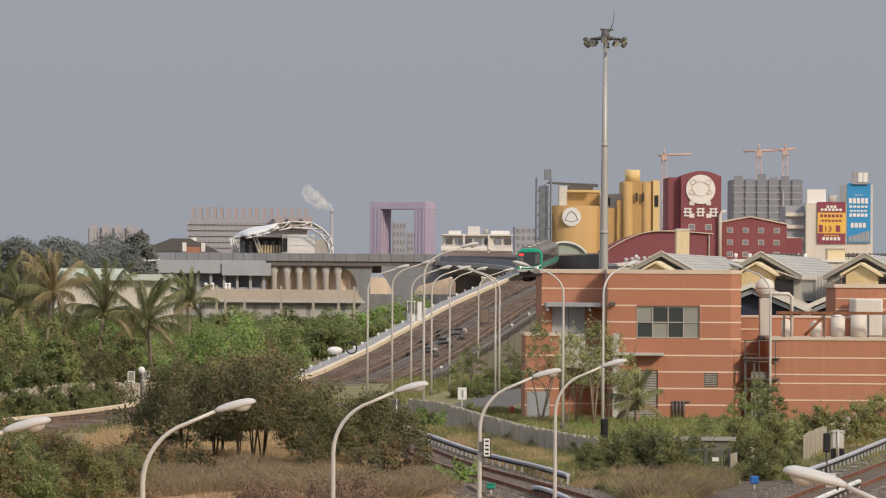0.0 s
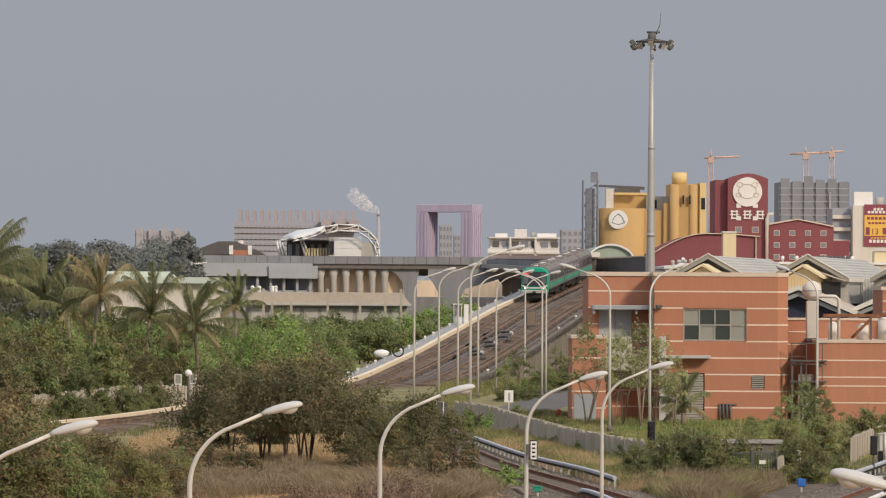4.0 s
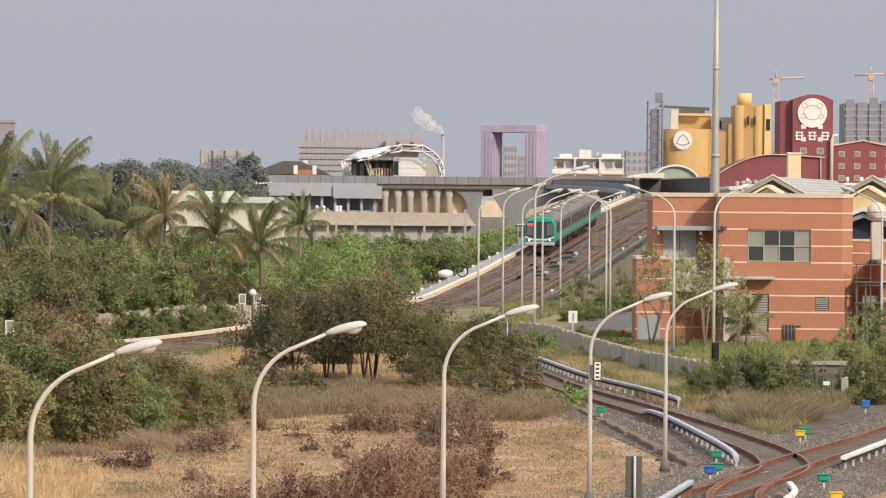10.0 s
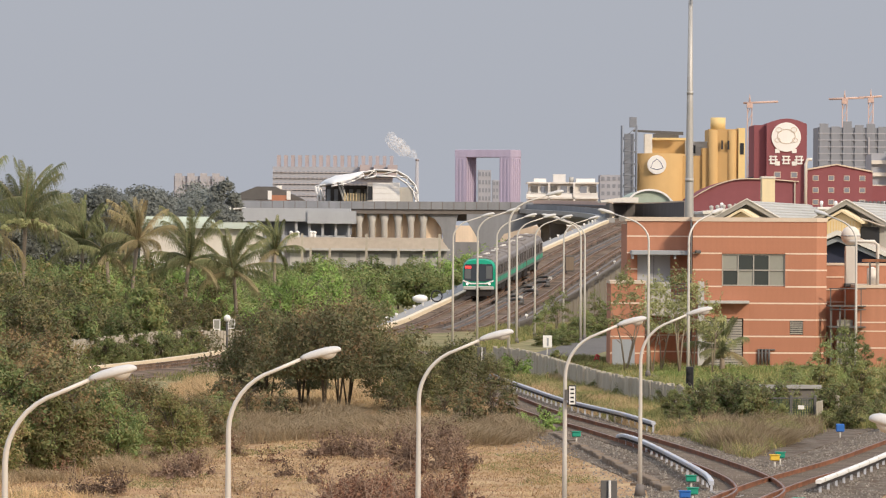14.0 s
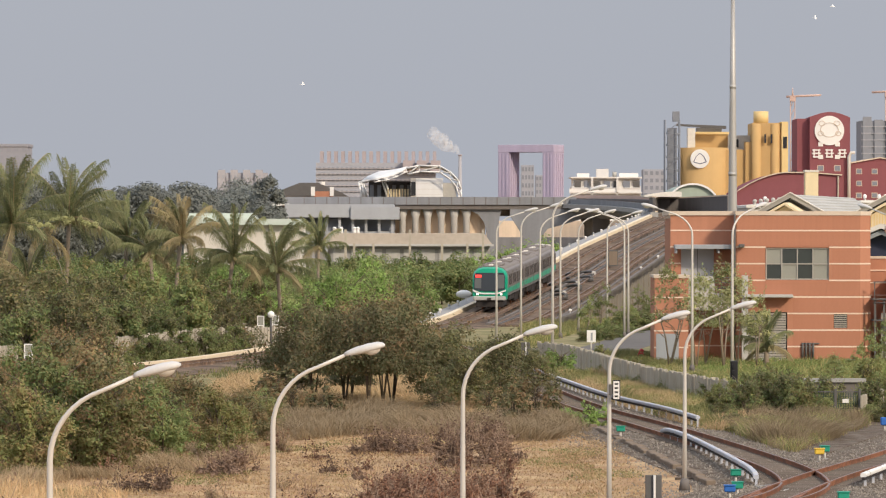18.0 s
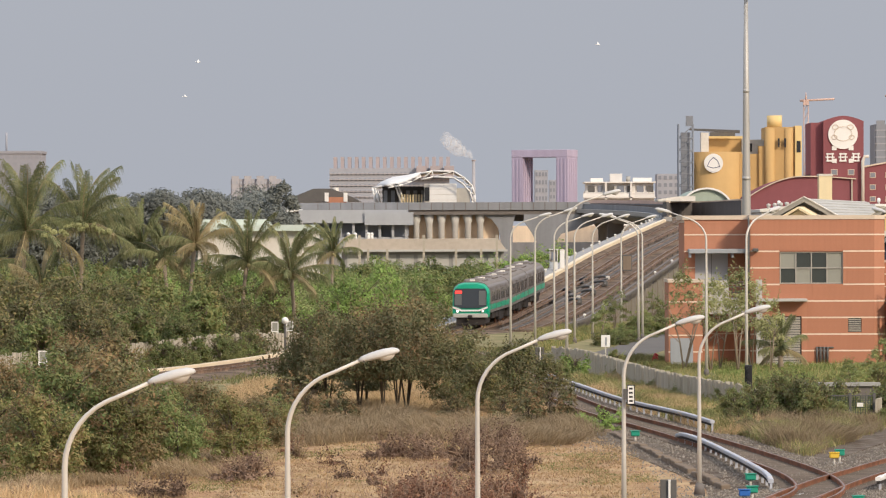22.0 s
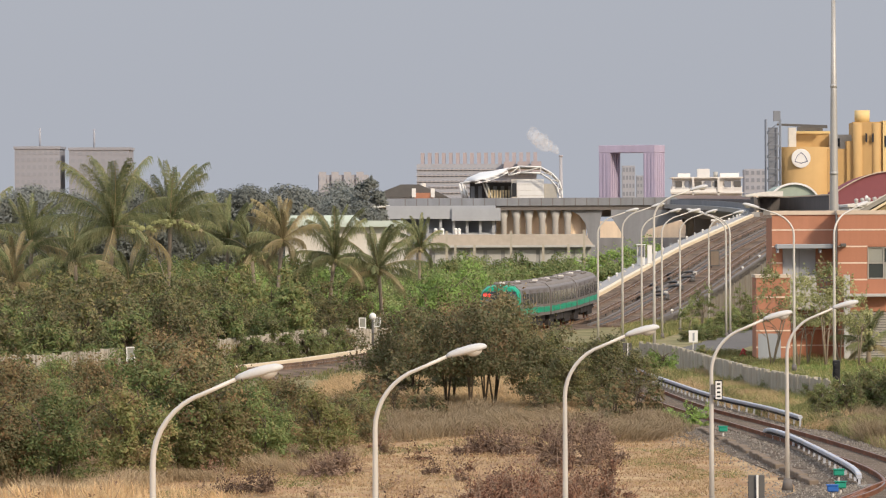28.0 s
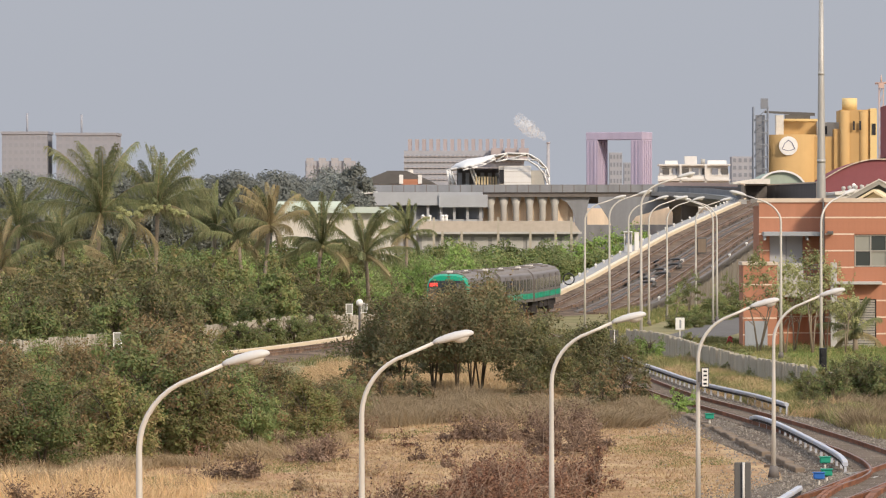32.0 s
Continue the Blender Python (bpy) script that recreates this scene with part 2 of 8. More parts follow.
M = {
    "soil": mat("dry_soil", (0.34, 0.215, 0.125), 0.95, var=0.32, scale=0.6, bump=0.7, bscale=4, spec=0.05, tint=(0.44, 0.32, 0.185)),
    "straw": leafy("straw", (0.58, 0.43, 0.235), (0.44, 0.30, 0.17), 0.45, 0.3, 0.8),
    "stubble": leafy("reddish_stubble", (0.36, 0.23, 0.13), (0.27, 0.17, 0.10), 0.4, 0.25, 0.8),
    "tallgrass": leafy("tall_dry_grass", (0.42, 0.325, 0.20), (0.31, 0.235, 0.145), 0.4, 0.22, 0.8),
    "greengrass": leafy("green_grass", (0.185, 0.215, 0.075), (0.31, 0.265, 0.115), 0.4, 0.22, 0.8),
    "lawn": leafy("lawn_grass", (0.215, 0.30, 0.085), (0.27, 0.31, 0.11), 0.35, 0.2, 0.8),
    "brush": leafy("dead_brush", (0.165, 0.085, 0.058), (0.26, 0.145, 0.092), 0.4, 0.3, 0.85),
    "brush_grey": leafy("grey_dead_brush", (0.190, 0.126, 0.092), (0.241, 0.168, 0.120), 0.4, 0.3, 0.85),
    "leaf_bush": leafy("bush_leaf", (0.205, 0.225, 0.080), (0.265, 0.215, 0.095)),
    "leaf_tip": leafy("dry_reddish_tip", (0.27, 0.178, 0.092), (0.235, 0.185, 0.09)),
    "leaf_dark": leafy("dark_tree_leaf", (0.148, 0.158, 0.074), (0.185, 0.155, 0.080)),
    "leaf_green": leafy("fresh_green_leaf", (0.285, 0.39, 0.110), (0.195, 0.285, 0.085)),
    "leaf_mid": leafy("mid_green_leaf", (0.175, 0.235, 0.085), (0.235, 0.235, 0.095)),
    "leaf_light": leafy("light_leaf", (0.291, 0.314, 0.129), (0.202, 0.241, 0.101)),
    # grey-green leaf colour with the distance haze put into it
    "leaf_far": leafy("hazed_far_leaf", (0.225, 0.24, 0.215), (0.24, 0.25, 0.225), 0.12, 0.04, 0.95),
    "leaf_pale": leafy("pale_yellow_leaf", (0.40, 0.40, 0.19), (0.33, 0.33, 0.15)),
    "frond": leafy("palm_frond", (0.185, 0.215, 0.10), (0.26, 0.25, 0.13), 0.3, 0.2),
    "frond_dry": leafy("dry_palm_frond", (0.40, 0.32, 0.18), (0.30, 0.265, 0.14), 0.3, 0.25),
    "brush_stem": mat("dry_brush_stem", (0.31, 0.215, 0.15), 0.95, var=0.3, scale=2, spec=0.1),
    "cab_side_glass": mat("cab_side_glass", (0.10, 0.105, 0.10), 0.15, var=0.1, scale=2, spec=0.7),
    "bark": mat("bark", (0.12, 0.095, 0.07), 0.95, var=0.3, scale=2, bump=0.6, bscale=12),
    "bark_pale": mat("pale_bark", (0.27, 0.22, 0.165), 0.9, var=0.25, scale=2, bump=0.4, bscale=12),
    "galv": mat("galvanised_steel", (0.55, 0.52, 0.47), 0.5, 0.15, var=0.10, scale=1.2, spec=0.5, streak=0.3),
    "mast_grey": mat("weathered_galvanised_mast", (0.40, 0.39, 0.365), 0.5, 0.3, var=0.14, scale=0.8, spec=0.5, streak=0.4),
    "lampgrey": mat("lamp_housing", (0.52, 0.51, 0.49), 0.45, 0.0, var=0.12, scale=4, spec=0.5),
    "lens": mat("lamp_lens", (0.50, 0.47, 0.42), 0.2, 0.0, var=0.05, scale=5, spec=0.8),
    "brick": mat("terracotta_tile", (0.41, 0.188, 0.115), 0.8, var=0.16, scale=0.8, bump=0.2, bscale=20, streak=0.5),
    "brickpiece": mat("terracotta_tile_piece", (0.40, 0.178, 0.108), 0.8, var=0.13, scale=0.8, bump=0.15, bscale=20, streak=0.5, piece=0.015),
    "band": mat("cream_band", (0.70, 0.56, 0.44), 0.8, var=0.12, scale=1.2, streak=0.4),
    "cap": mat("parapet_coping", (0.58, 0.48, 0.38), 0.85, var=0.14, scale=0.8, streak=0.3),
    "concrete": mat("concrete", (0.31, 0.305, 0.295), 0.9, var=0.16, scale=0.5, bump=0.25, bscale=6, streak=0.4),
    "concrete_dark": mat("stained_shaded_concrete", (0.155, 0.14, 0.13), 0.9, var=0.2, scale=0.5, bump=0.25, bscale=6, streak=0.5),
    "concrete_pale": mat("pale_concrete", (0.44, 0.43, 0.405), 0.9, var=0.15, scale=0.6, bump=0.25, bscale=6, streak=0.4),
    "fence": mat("concrete_fence", (0.40, 0.36, 0.29), 0.9, var=0.22, scale=0.8, bump=0.3, bscale=8, streak=0.5, piece=0.08),
    # tan raised so walls below the deck look sunlit
    "sunlit_wall": mat("sunlit_tan_concrete", (0.70, 0.57, 0.43), 0.9, var=0.2, scale=0.5, bump=0.2, bscale=5, streak=0.6),
    "ledge": mat("dirty_brown_concrete", (0.21, 0.165, 0.125), 0.95, var=0.3, scale=1.0, bump=0.4, bscale=7, streak=0.3, spec=0.05),
    "ramp_concrete": mat("mossy_stained_concrete", (0.23, 0.205, 0.17), 0.95, var=0.3, scale=0.6, bump=0.3, bscale=6, streak=0.6, spec=0.05),
    "fence_pink": mat("pinkish_noise_fence", (0.55, 0.42, 0.36), 0.8, var=0.15, scale=1.0, streak=0.2),
    "asphalt": mat("asphalt", (0.15, 0.14, 0.13), 0.95, var=0.15, scale=0.7, bump=0.3, bscale=20, spec=0.05),
    "ballast": mat("ballast", (0.17, 0.145, 0.12), 0.95, var=0.35, scale=2.0, bump=1.0, bscale=14, spec=0.04, tint=(0.12, 0.09, 0.068)),
    "stone": mat("ballast_stone", (0.225, 0.20, 0.17), 0.95, var=0.15, scale=3, island=0.4, spec=0.05),
    "sleeper": mat("sleeper", (0.14, 0.115, 0.095), 0.95, var=0.2, scale=2, piece=0.15, spec=0.05),
    "rust": mat("rusty_rail", (0.17, 0.075, 0.042), 0.75, 0.1, var=0.25, scale=2, tint=(0.27, 0.115, 0.06)),
    "rust_dark": mat("dark_rusty_rail", (0.12, 0.08, 0.058), 0.7, 0.2, var=0.25, scale=2, tint=(0.25, 0.165, 0.11), spec=0.25),
    "railtop": mat("worn_rail_head", (0.20, 0.15, 0.125), 0.35, 0.7, var=0.15, scale=2),
    "cover": mat("third_rail_cover", (0.44, 0.455, 0.50), 0.55, 0.0, var=0.14, scale=1.5, spec=0.4, streak=0.2),
    "cover_yellow": mat("sunlit_cable_trough", (0.74, 0.62, 0.44), 0.6, 0.0, var=0.10, scale=1.0),
    "box_green": mat("green_box", (0.02, 0.27, 0.18), 0.5, var=0.08, scale=4),
    "box_blue": mat("blue_box", (0.03, 0.13, 0.42), 0.5, var=0.08, scale=4),
    "box_yellow": mat("yellow_box", (0.70, 0.47, 0.06), 0.5, var=0.08, scale=4),
    "white": mat("white_paint", (0.74, 0.73, 0.70), 0.6, var=0.07, scale=1, streak=0.3),
    "offwhite": mat("weathered_white_wall", (0.62, 0.58, 0.52), 0.85, var=0.12, scale=0.6, streak=0.5),
    "gate_green": mat("dark_green_wire", (0.05, 0.075, 0.05), 0.6, var=0.1, scale=3),
    "black": mat("black_paint", (0.02, 0.02, 0.022), 0.5, var=0.1, scale=3),
    "dark": mat("dark_void", (0.03, 0.032, 0.036), 0.9, var=0.1, scale=1),
    "steel_dark": mat("dark_steel", (0.12, 0.115, 0.11), 0.7, 0.2, var=0.15, scale=2, spec=0.2),
    "grey_paint": mat("grey_paint", (0.30, 0.32, 0.34), 0.6, var=0.1, scale=1.5, streak=0.3),
    "door_grey": mat("grey_door", (0.40, 0.41, 0.43), 0.6, var=0.07, scale=1.5, streak=0.3),
    "louvre": mat("louvre", (0.34, 0.32, 0.28), 0.6, 0.2, var=0.1, scale=3),
    "pane": glass("window_glass", (0.035, 0.045, 0.042)),
    "pane_milky": glass("milky_reflection_glass", (0.27, 0.27, 0.23), 0.35),
    "frame": mat("aluminium_frame", (0.40, 0.38, 0.34), 0.5, 0.3, var=0.06, scale=3),
    "train_green": mat("train_green", (0.0, 0.30, 0.175), 0.35, var=0.05, scale=1, spec=0.5),
    "train_steel": mat("train_brushed_steel", (0.19, 0.168, 0.155), 0.5, 0.3, var=0.1, scale=1, streak=0.3, spec=0.4),
    "train_roof": mat("train_roof_grey", (0.20, 0.178, 0.162), 0.8, 0.0, var=0.2, scale=1, spec=0.15),
    "train_glass": glass("train_glass", (0.025, 0.03, 0.034), 0.1),
    "train_white": mat("train_white", (0.75, 0.75, 0.73), 0.4, var=0.04, scale=1),
    "under": mat("underframe", (0.035, 0.03, 0.028), 0.85, var=0.2, scale=3),
    # purple greyed, with the haze put into the paint colour
    "purple": mat("purple_paint", (0.42, 0.365, 0.465), 0.8, var=0.14, scale=0.4, streak=0.6, spec=0.1),
    # yellow desaturated to include distance haze
    "yellow": mat("yellow_wall", (0.49, 0.32, 0.14), 0.85, var=0.16, scale=0.15, streak=0.6, spec=0.15),
    "yellow_pale": mat("pale_sunlit_yellow", (0.70, 0.52, 0.24), 0.7, var=0.1, scale=0.6, streak=0.3),
    "red": mat("maroon_cladding", (0.235, 0.085, 0.095), 0.8, var=0.14, scale=0.2, streak=0.4, spec=0.1),
    "cream": mat("cream_cladding", (0.72, 0.60, 0.38), 0.75, var=0.10, scale=0.6, streak=0.4),
    "roof_grey": mat("grey_sheet_roof", (0.43, 0.42, 0.39), 0.75, 0.1, var=0.18, scale=0.4, streak=0.3),
    "roof_pale": mat("pale_sheet_roof", (0.66, 0.63, 0.57), 0.75, 0.1, var=0.18, scale=0.4),
    "roof_beige": mat("beige_sheet_roof", (0.46, 0.40, 0.335), 0.9, var=0.2, scale=0.3, spec=0.1),
    "roof_green": mat("pale_green_roof", (0.50, 0.56, 0.50), 0.7, var=0.1, scale=0.3),
    "pale_sheet": mat("pale_corrugated_sheet", (0.46, 0.45, 0.42), 0.7, var=0.12, scale=0.6, streak=0.5),
    "navy": mat("navy_sheet", (0.035, 0.04, 0.07), 0.7, var=0.1, scale=0.5),
    # distance haze is put into these greyed facade, window and net colours
    "tower_far": mat("hazed_grey_facade", (0.325, 0.335, 0.37), 0.9, var=0.12, scale=0.1, streak=0.3, spec=0.05),
    "tower_pale": mat("hazed_pale_facade", (0.36, 0.355, 0.375), 0.9, var=0.1, scale=0.1, streak=0.3, spec=0.05),
    "tower_pink": mat("hazed_pink_brick", (0.36, 0.32, 0.33), 0.9, var=0.1, scale=0.1, streak=0.3, spec=0.05),
    "tower_win": mat("hazed_window_tone", (0.20, 0.215, 0.25), 0.5, var=0.08, scale=0.2),
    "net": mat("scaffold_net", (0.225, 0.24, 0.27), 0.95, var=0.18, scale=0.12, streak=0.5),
    "parapet_dark": mat("shaded_streaked_concrete", (0.115, 0.105, 0.10), 0.9, var=0.25, scale=0.5, streak=0.5),
    # concrete cooled towards blue-grey to carry the haze in its colour
    "conc_far": mat("hazed_blue_grey_concrete", (0.35, 0.365, 0.39), 0.9, var=0.12, scale=0.3, streak=0.4),
    "lattice": mat("grey_lattice_steel", (0.22, 0.235, 0.26), 0.7, 0.2, var=0.12, scale=0.5),
    "deck": mat("oily_track_deck", (0.118, 0.088, 0.068), 0.95, var=0.3, scale=0.6, bump=0.4, bscale=9, spec=0.04, tint=(0.20, 0.15, 0.112)),
    "verge": mat("dusty_verge", (0.19, 0.18, 0.09), 0.95, var=0.3, scale=0.5, bump=0.5, bscale=3, spec=0.05, tint=(0.27, 0.225, 0.125)),
    # orange paled, haze included in the colour
    "crane": mat("hazed_crane_orange", (0.50, 0.36, 0.31), 0.7, var=0.08, scale=0.5),
    "sign_red": mat("sign_red", (0.25, 0.06, 0.085), 0.6, var=0.05, scale=0.5),
    "sign_yellow": mat("sign_yellow", (0.75, 0.47, 0.10), 0.6, var=0.05, scale=0.5),
    "sign_blue": mat("sign_blue", (0.04, 0.27, 0.55), 0.6, var=0.05, scale=0.5),
    "ink": mat("sign_ink", (0.05, 0.06, 0.16), 0.7, var=0.05, scale=1),
    "green_dome": mat("pale_green_sheet", (0.34, 0.40, 0.33), 0.7, var=0.12, scale=0.3),
    "far_white": mat("hazy_white_wall", (0.64, 0.62, 0.59), 0.9, var=0.14, scale=0.3, streak=0.5, spec=0.1),
    "viaduct_grey": mat("weathered_viaduct_concrete", (0.225, 0.232, 0.245), 0.9, var=0.2, scale=0.4, streak=0.6, spec=0.1),
    # haze over the farthest towers, mixed into wall and window tone
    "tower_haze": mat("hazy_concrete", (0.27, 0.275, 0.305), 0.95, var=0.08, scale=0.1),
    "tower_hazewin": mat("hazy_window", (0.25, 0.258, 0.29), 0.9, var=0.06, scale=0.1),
    "red_small": mat("red_paint", (0.45, 0.05, 0.05), 0.6, var=0.08, scale=2),
}


def puff_material():
    """Thin steam: mostly see-through, uneven."""
    m = mat("thin_steam", (0.85, 0.85, 0.85), 1.0, var=0.03, scale=0.1, spec=0.0)
    nt = m.node_tree
    p, out = nt.nodes["Principled BSDF"], nt.nodes["Material Output"]
    tr = nt.nodes.new("ShaderNodeBsdfTransparent")
    mix = nt.nodes.new("ShaderNodeMixShader")
    n = nt.nodes.new("ShaderNodeTexNoise")
    n.inputs["Scale"].default_value = 0.3
    r = nt.nodes.new("ShaderNodeMapRange")
    r.inputs["From Min"].default_value, r.inputs["From Max"].default_value = 0.35, 0.7
    r.inputs["To Min"].default_value, r.inputs["To Max"].default_value = 0.02, 0.22
    co = nt.nodes.new("ShaderNodeTexCoord")
    nt.links.new(co.outputs["Object"], n.inputs["Vector"])
    nt.links.new(n.outputs["Fac"], r.inputs["Value"])
    nt.links.new(r.outputs[0], mix.inputs[0])
    nt.links.new(tr.outputs[0], mix.inputs[1])
    nt.links.new(p.outputs[0], mix.inputs[2])
    nt.links.new(mix.outputs[0], out.inputs["Surface"])
    return m


M["steam"] = puff_material()


# ---- small mesh kit ----
def add_box(bm, x0, x1, y0, y1, z0, z1, bevel=0.0):
    v = [bm.verts.new(c) for c in ((x0, y0, z0), (x1, y0, z0), (x1, y1, z0), (x0, y1, z0), (x0, y0, z1), (x1, y0, z1), (x1, y1, z1), (x0, y1, z1))]
    fs = [bm.faces.new([v[i] for i in q]) for q in ((0, 3, 2, 1), (4, 5, 6, 7), (0, 1, 5, 4), (1, 2, 6, 5), (2, 3, 7, 6), (3, 0, 4, 7))]
    if bevel:
        bmesh.ops.bevel(bm, geom=list({e for f in fs for e in f.edges}), offset=bevel, segments=1, affect='EDGES')
    return bm


def add_tube(bm, pts, radii, n=10, cap=True):
    """A round tube along points, with a radius at each."""
    rings = []
    pts = [Vector(p) for p in pts]
    for i, p in enumerate(pts):
        d = (pts[min(i + 1, len(pts) - 1)] - pts[max(i - 1, 0)]).normalized()
        a = d.orthogonal().normalized() if i == 0 else (rings_dir - d * rings_dir.dot(d)).normalized()
        rings_dir = a
        b = d.cross(a)
        r = radii[i] if isinstance(radii, (list, tuple)) else radii
        rings.append([bm.verts.new(p + (a * math.cos(k * math.tau / n) + b * math.sin(k * math.tau / n)) * r) for k in range(n)])
    for r0, r1 in zip(rings, rings[1:]):
        for k in range(n):
            bm.faces.new((r0[k], r0[(k + 1) % n], r1[(k + 1) % n], r1[k])).smooth = True
    if cap:
        bm.faces.new(rings[0][::-1])
        bm.faces.new(rings[-1])
    return bm


def add_prism(bm, poly, y0, y1):
    """A flat outline in x, z drawn out from y0 to y1."""
    a = [bm.verts.new((x, y0, z)) for x, z in poly]
    b = [bm.verts.new((x, y1, z)) for x, z in poly]
    n = len(poly)
    bm.faces.new(a), bm.faces.new(b[::-1])
    for i in range(n):
        bm.faces.new((a[i], b[i], b[(i + 1) % n], a[(i + 1) % n]))
    return bm


def box(x0, x1, y0, y1, z0, z1, bevel=0.0):
    return add_box(bmesh.new(), x0, x1, y0, y1, z0, z1, bevel)


def tube(pts, radii, n=10):
    return add_tube(bmesh.new(), pts, radii, n)


def prism(poly, y0, y1):
    return add_prism(bmesh.new(), poly, y0, y1)


def mesh_of(name, bm, material):
    bmesh.ops.recalc_face_normals(bm, faces=bm.faces)
    me = bpy.data.meshes.new(name)
    bm.to_mesh(me)
    bm.free()
    for m in (material if isinstance(material, (list, tuple)) else [material]):
        me.materials.append(M[m])
    return me


def part(name, bm, material, parent, label="", kind=""):
    """One mesh object under a thing or a part."""
    ob = new(name, mesh_of(name, bm, material))
    ob.parent = parent
    return tagged(ob, label, "", "", kind)


def thing(name, label, category, at=(0, 0, 0), turn=0.0, group="", kind=""):
    ob = new(name)
    ob.matrix_basis = pose(*at, 0, 0, turn)
    return tagged(ob, label, category, group, kind)


def piece(name, me, parent, m):
    """A repeated piece that shares its mesh."""
    ob = new(name, me)
    ob.parent = parent
    ob.matrix_basis = m
    return ob


def soup(name, verts, faces, material):
    me = bpy.data.meshes.new(name)
    me.from_pydata(verts, [], faces)
    for m in (material if isinstance(material, (list, tuple)) else [material]):
        me.materials.append(M[m])
    return me


def spline(pts, step):
    """Points every step metres along a smooth curve through pts."""
    p = [Vector(q) for q in pts]
    p = [p[0] * 2 - p[1]] + p + [p[-1] * 2 - p[-2]]
    fine = []
    for i in range(1, len(p) - 2):
        for k in range(24):
            t = k / 24
            fine.append(0.5 * (2 * p[i] + (p[i + 1] - p[i - 1]) * t + (2 * p[i - 1] - 5 * p[i] + 4 * p[i + 1] - p[i + 2]) * t * t
                               + (3 * p[i] - p[i - 1] - 3 * p[i + 1] + p[i + 2]) * t ** 3))
    fine.append(p[-2])
    out, left = [fine[0].copy()], step
    for a, b in zip(fine, fine[1:]):
        d = (b - a).length
        pos = 0.0
        while d - pos >= left:
            pos += left
            out.append(a + (b - a) * (pos / d))
            left = step
        left -= d - pos
    return out


def add_sweep(bm, path, prof):
    """A profile (side, up) swept along a path, upright; side is to the left of the way."""
    rings = []
    for i, p in enumerate(path):
        d = path[min(i + 1, len(path) - 1)] - path[max(i - 1, 0)]
        r = Vector((-d.y, d.x, 0)).normalized()
        rings.append([bm.verts.new(p + r * s + Vector((0, 0, u))) for s, u in prof])
    n = len(prof)
    for a, b in zip(rings, rings[1:]):
        for k in range(n):
            bm.faces.new((a[k], a[(k + 1) % n], b[(k + 1) % n], b[k]))
    bm.faces.new(rings[0]), bm.faces.new(rings[-1][::-1])
    return bm


def sweep(path, prof):
    return add_sweep(bmesh.new(), path, prof)


# ---- ground ----
def ground():
    bm = bmesh.new()
    xs = [-3200, -900, -300, -120] + list(range(-60, 61, 6)) + [120, 300, 900, 3200]
    ys = [-400, -60, 20] + list(range(60, 300, 6)) + list(range(300, 620, 20)) + [700, 900, 1400, 2400, 4700]
    rng = random.Random(3)
    grid = [[bm.verts.new((x, y, rng.uniform(-0.07, -0.01) if 60 < y < 300 and abs(x) < 60 else 0.0)) for x in xs] for y in ys]
    for j in range(len(ys) - 1):
        for i in range(len(xs) - 1):
            bm.faces.new((grid[j][i], grid[j][i + 1], grid[j + 1][i + 1], grid[j + 1][i])).smooth = True
    ob = new("ground", mesh_of("ground", bm, "soil"))
    vg = thing("verge", "dusty half-green ground between tracks and buildings", "ground", kind="structure")
    bm = bmesh.new()
    vs = [bm.verts.new(c) for c in ((-60, 236, 0.02), (6, 214, 0.02), (12.7, 179, 0.02), (18.2, 206, 0.02), (24.0, 236, 0.02), (36, 290, 0.02), (90, 310, 0.02), (90, 720, 0.02), (-110, 720, 0.02))]
    bm.faces.new(vs)
    part("sheet", bm, "verge", vg)
    tagged(ob, "dry bare soil and straw of a mown depot field", "ground", kind="structure")


# ---- plants ----
def foliage(name, seed, lobes, count, leaf, materials, dry=0.3, sprays=0, spray=0.6, flat=0.8, shape=0.5):
    """Leaves over many rounded lobes (x, y, z, radius), facing outward more or less, with leafy sprays that stick out on top."""
    rng = np.random.default_rng(seed)
    L = np.array(lobes, dtype=float)
    k = rng.choice(len(L), count, p=L[:, 3] ** 2 / (L[:, 3] ** 2).sum())
    d = rng.normal(size=(count, 3))
    d /= np.linalg.norm(d, axis=1)[:, None]
    d[:, 2] = np.where(d[:, 2] < -0.45, -d[:, 2], d[:, 2])
    rad = L[k, 3] * (1 - 0.55 * rng.random(count) ** 2.2) * (1 + 0.16 * np.sin(d[:, 0] * 7 + k) * np.cos(d[:, 1] * 6 + 2 * k))
    p = L[k, :3] + d * rad[:, None] * np.array([1, 1, flat])
    face = d * 0.8 + np.array([0, 0, 0.3]) + rng.normal(size=(count, 3)) * 0.36
    is_dry = (rng.random(len(L)) < dry)[k] & (rng.random(count) < 0.75) | (rng.random(count) < dry * 0.15)
    size = np.ones(count)
    if sprays:
        per = 16
        top = L[:, 2] > np.quantile(L[:, 2], 0.3)
        ks = rng.choice(np.flatnonzero(top), sprays)
        ds = rng.normal(size=(sprays, 3)) * np.array([0.55, 0.55, 0.3]) + np.array([0, 0, 0.9])
        ds /= np.linalg.norm(ds, axis=1)[:, None]
        o = rng.normal(size=(sprays, 3))
        o[:, 2] = np.abs(o[:, 2])
        o /= np.linalg.norm(o, axis=1)[:, None]
        base = L[ks, :3] + o * (L[ks, 3] * 0.75)[:, None]
        ln = spray * rng.uniform(0.4, 1.2, sprays)
        t = np.tile(np.linspace(0.05, 1, per), sprays)
        ps = np.repeat(base, per, 0) + np.repeat(ds * ln[:, None], per, 0) * t[:, None] + rng.normal(size=(sprays * per, 3)) * leaf * 0.35
        p = np.r_[p, ps]
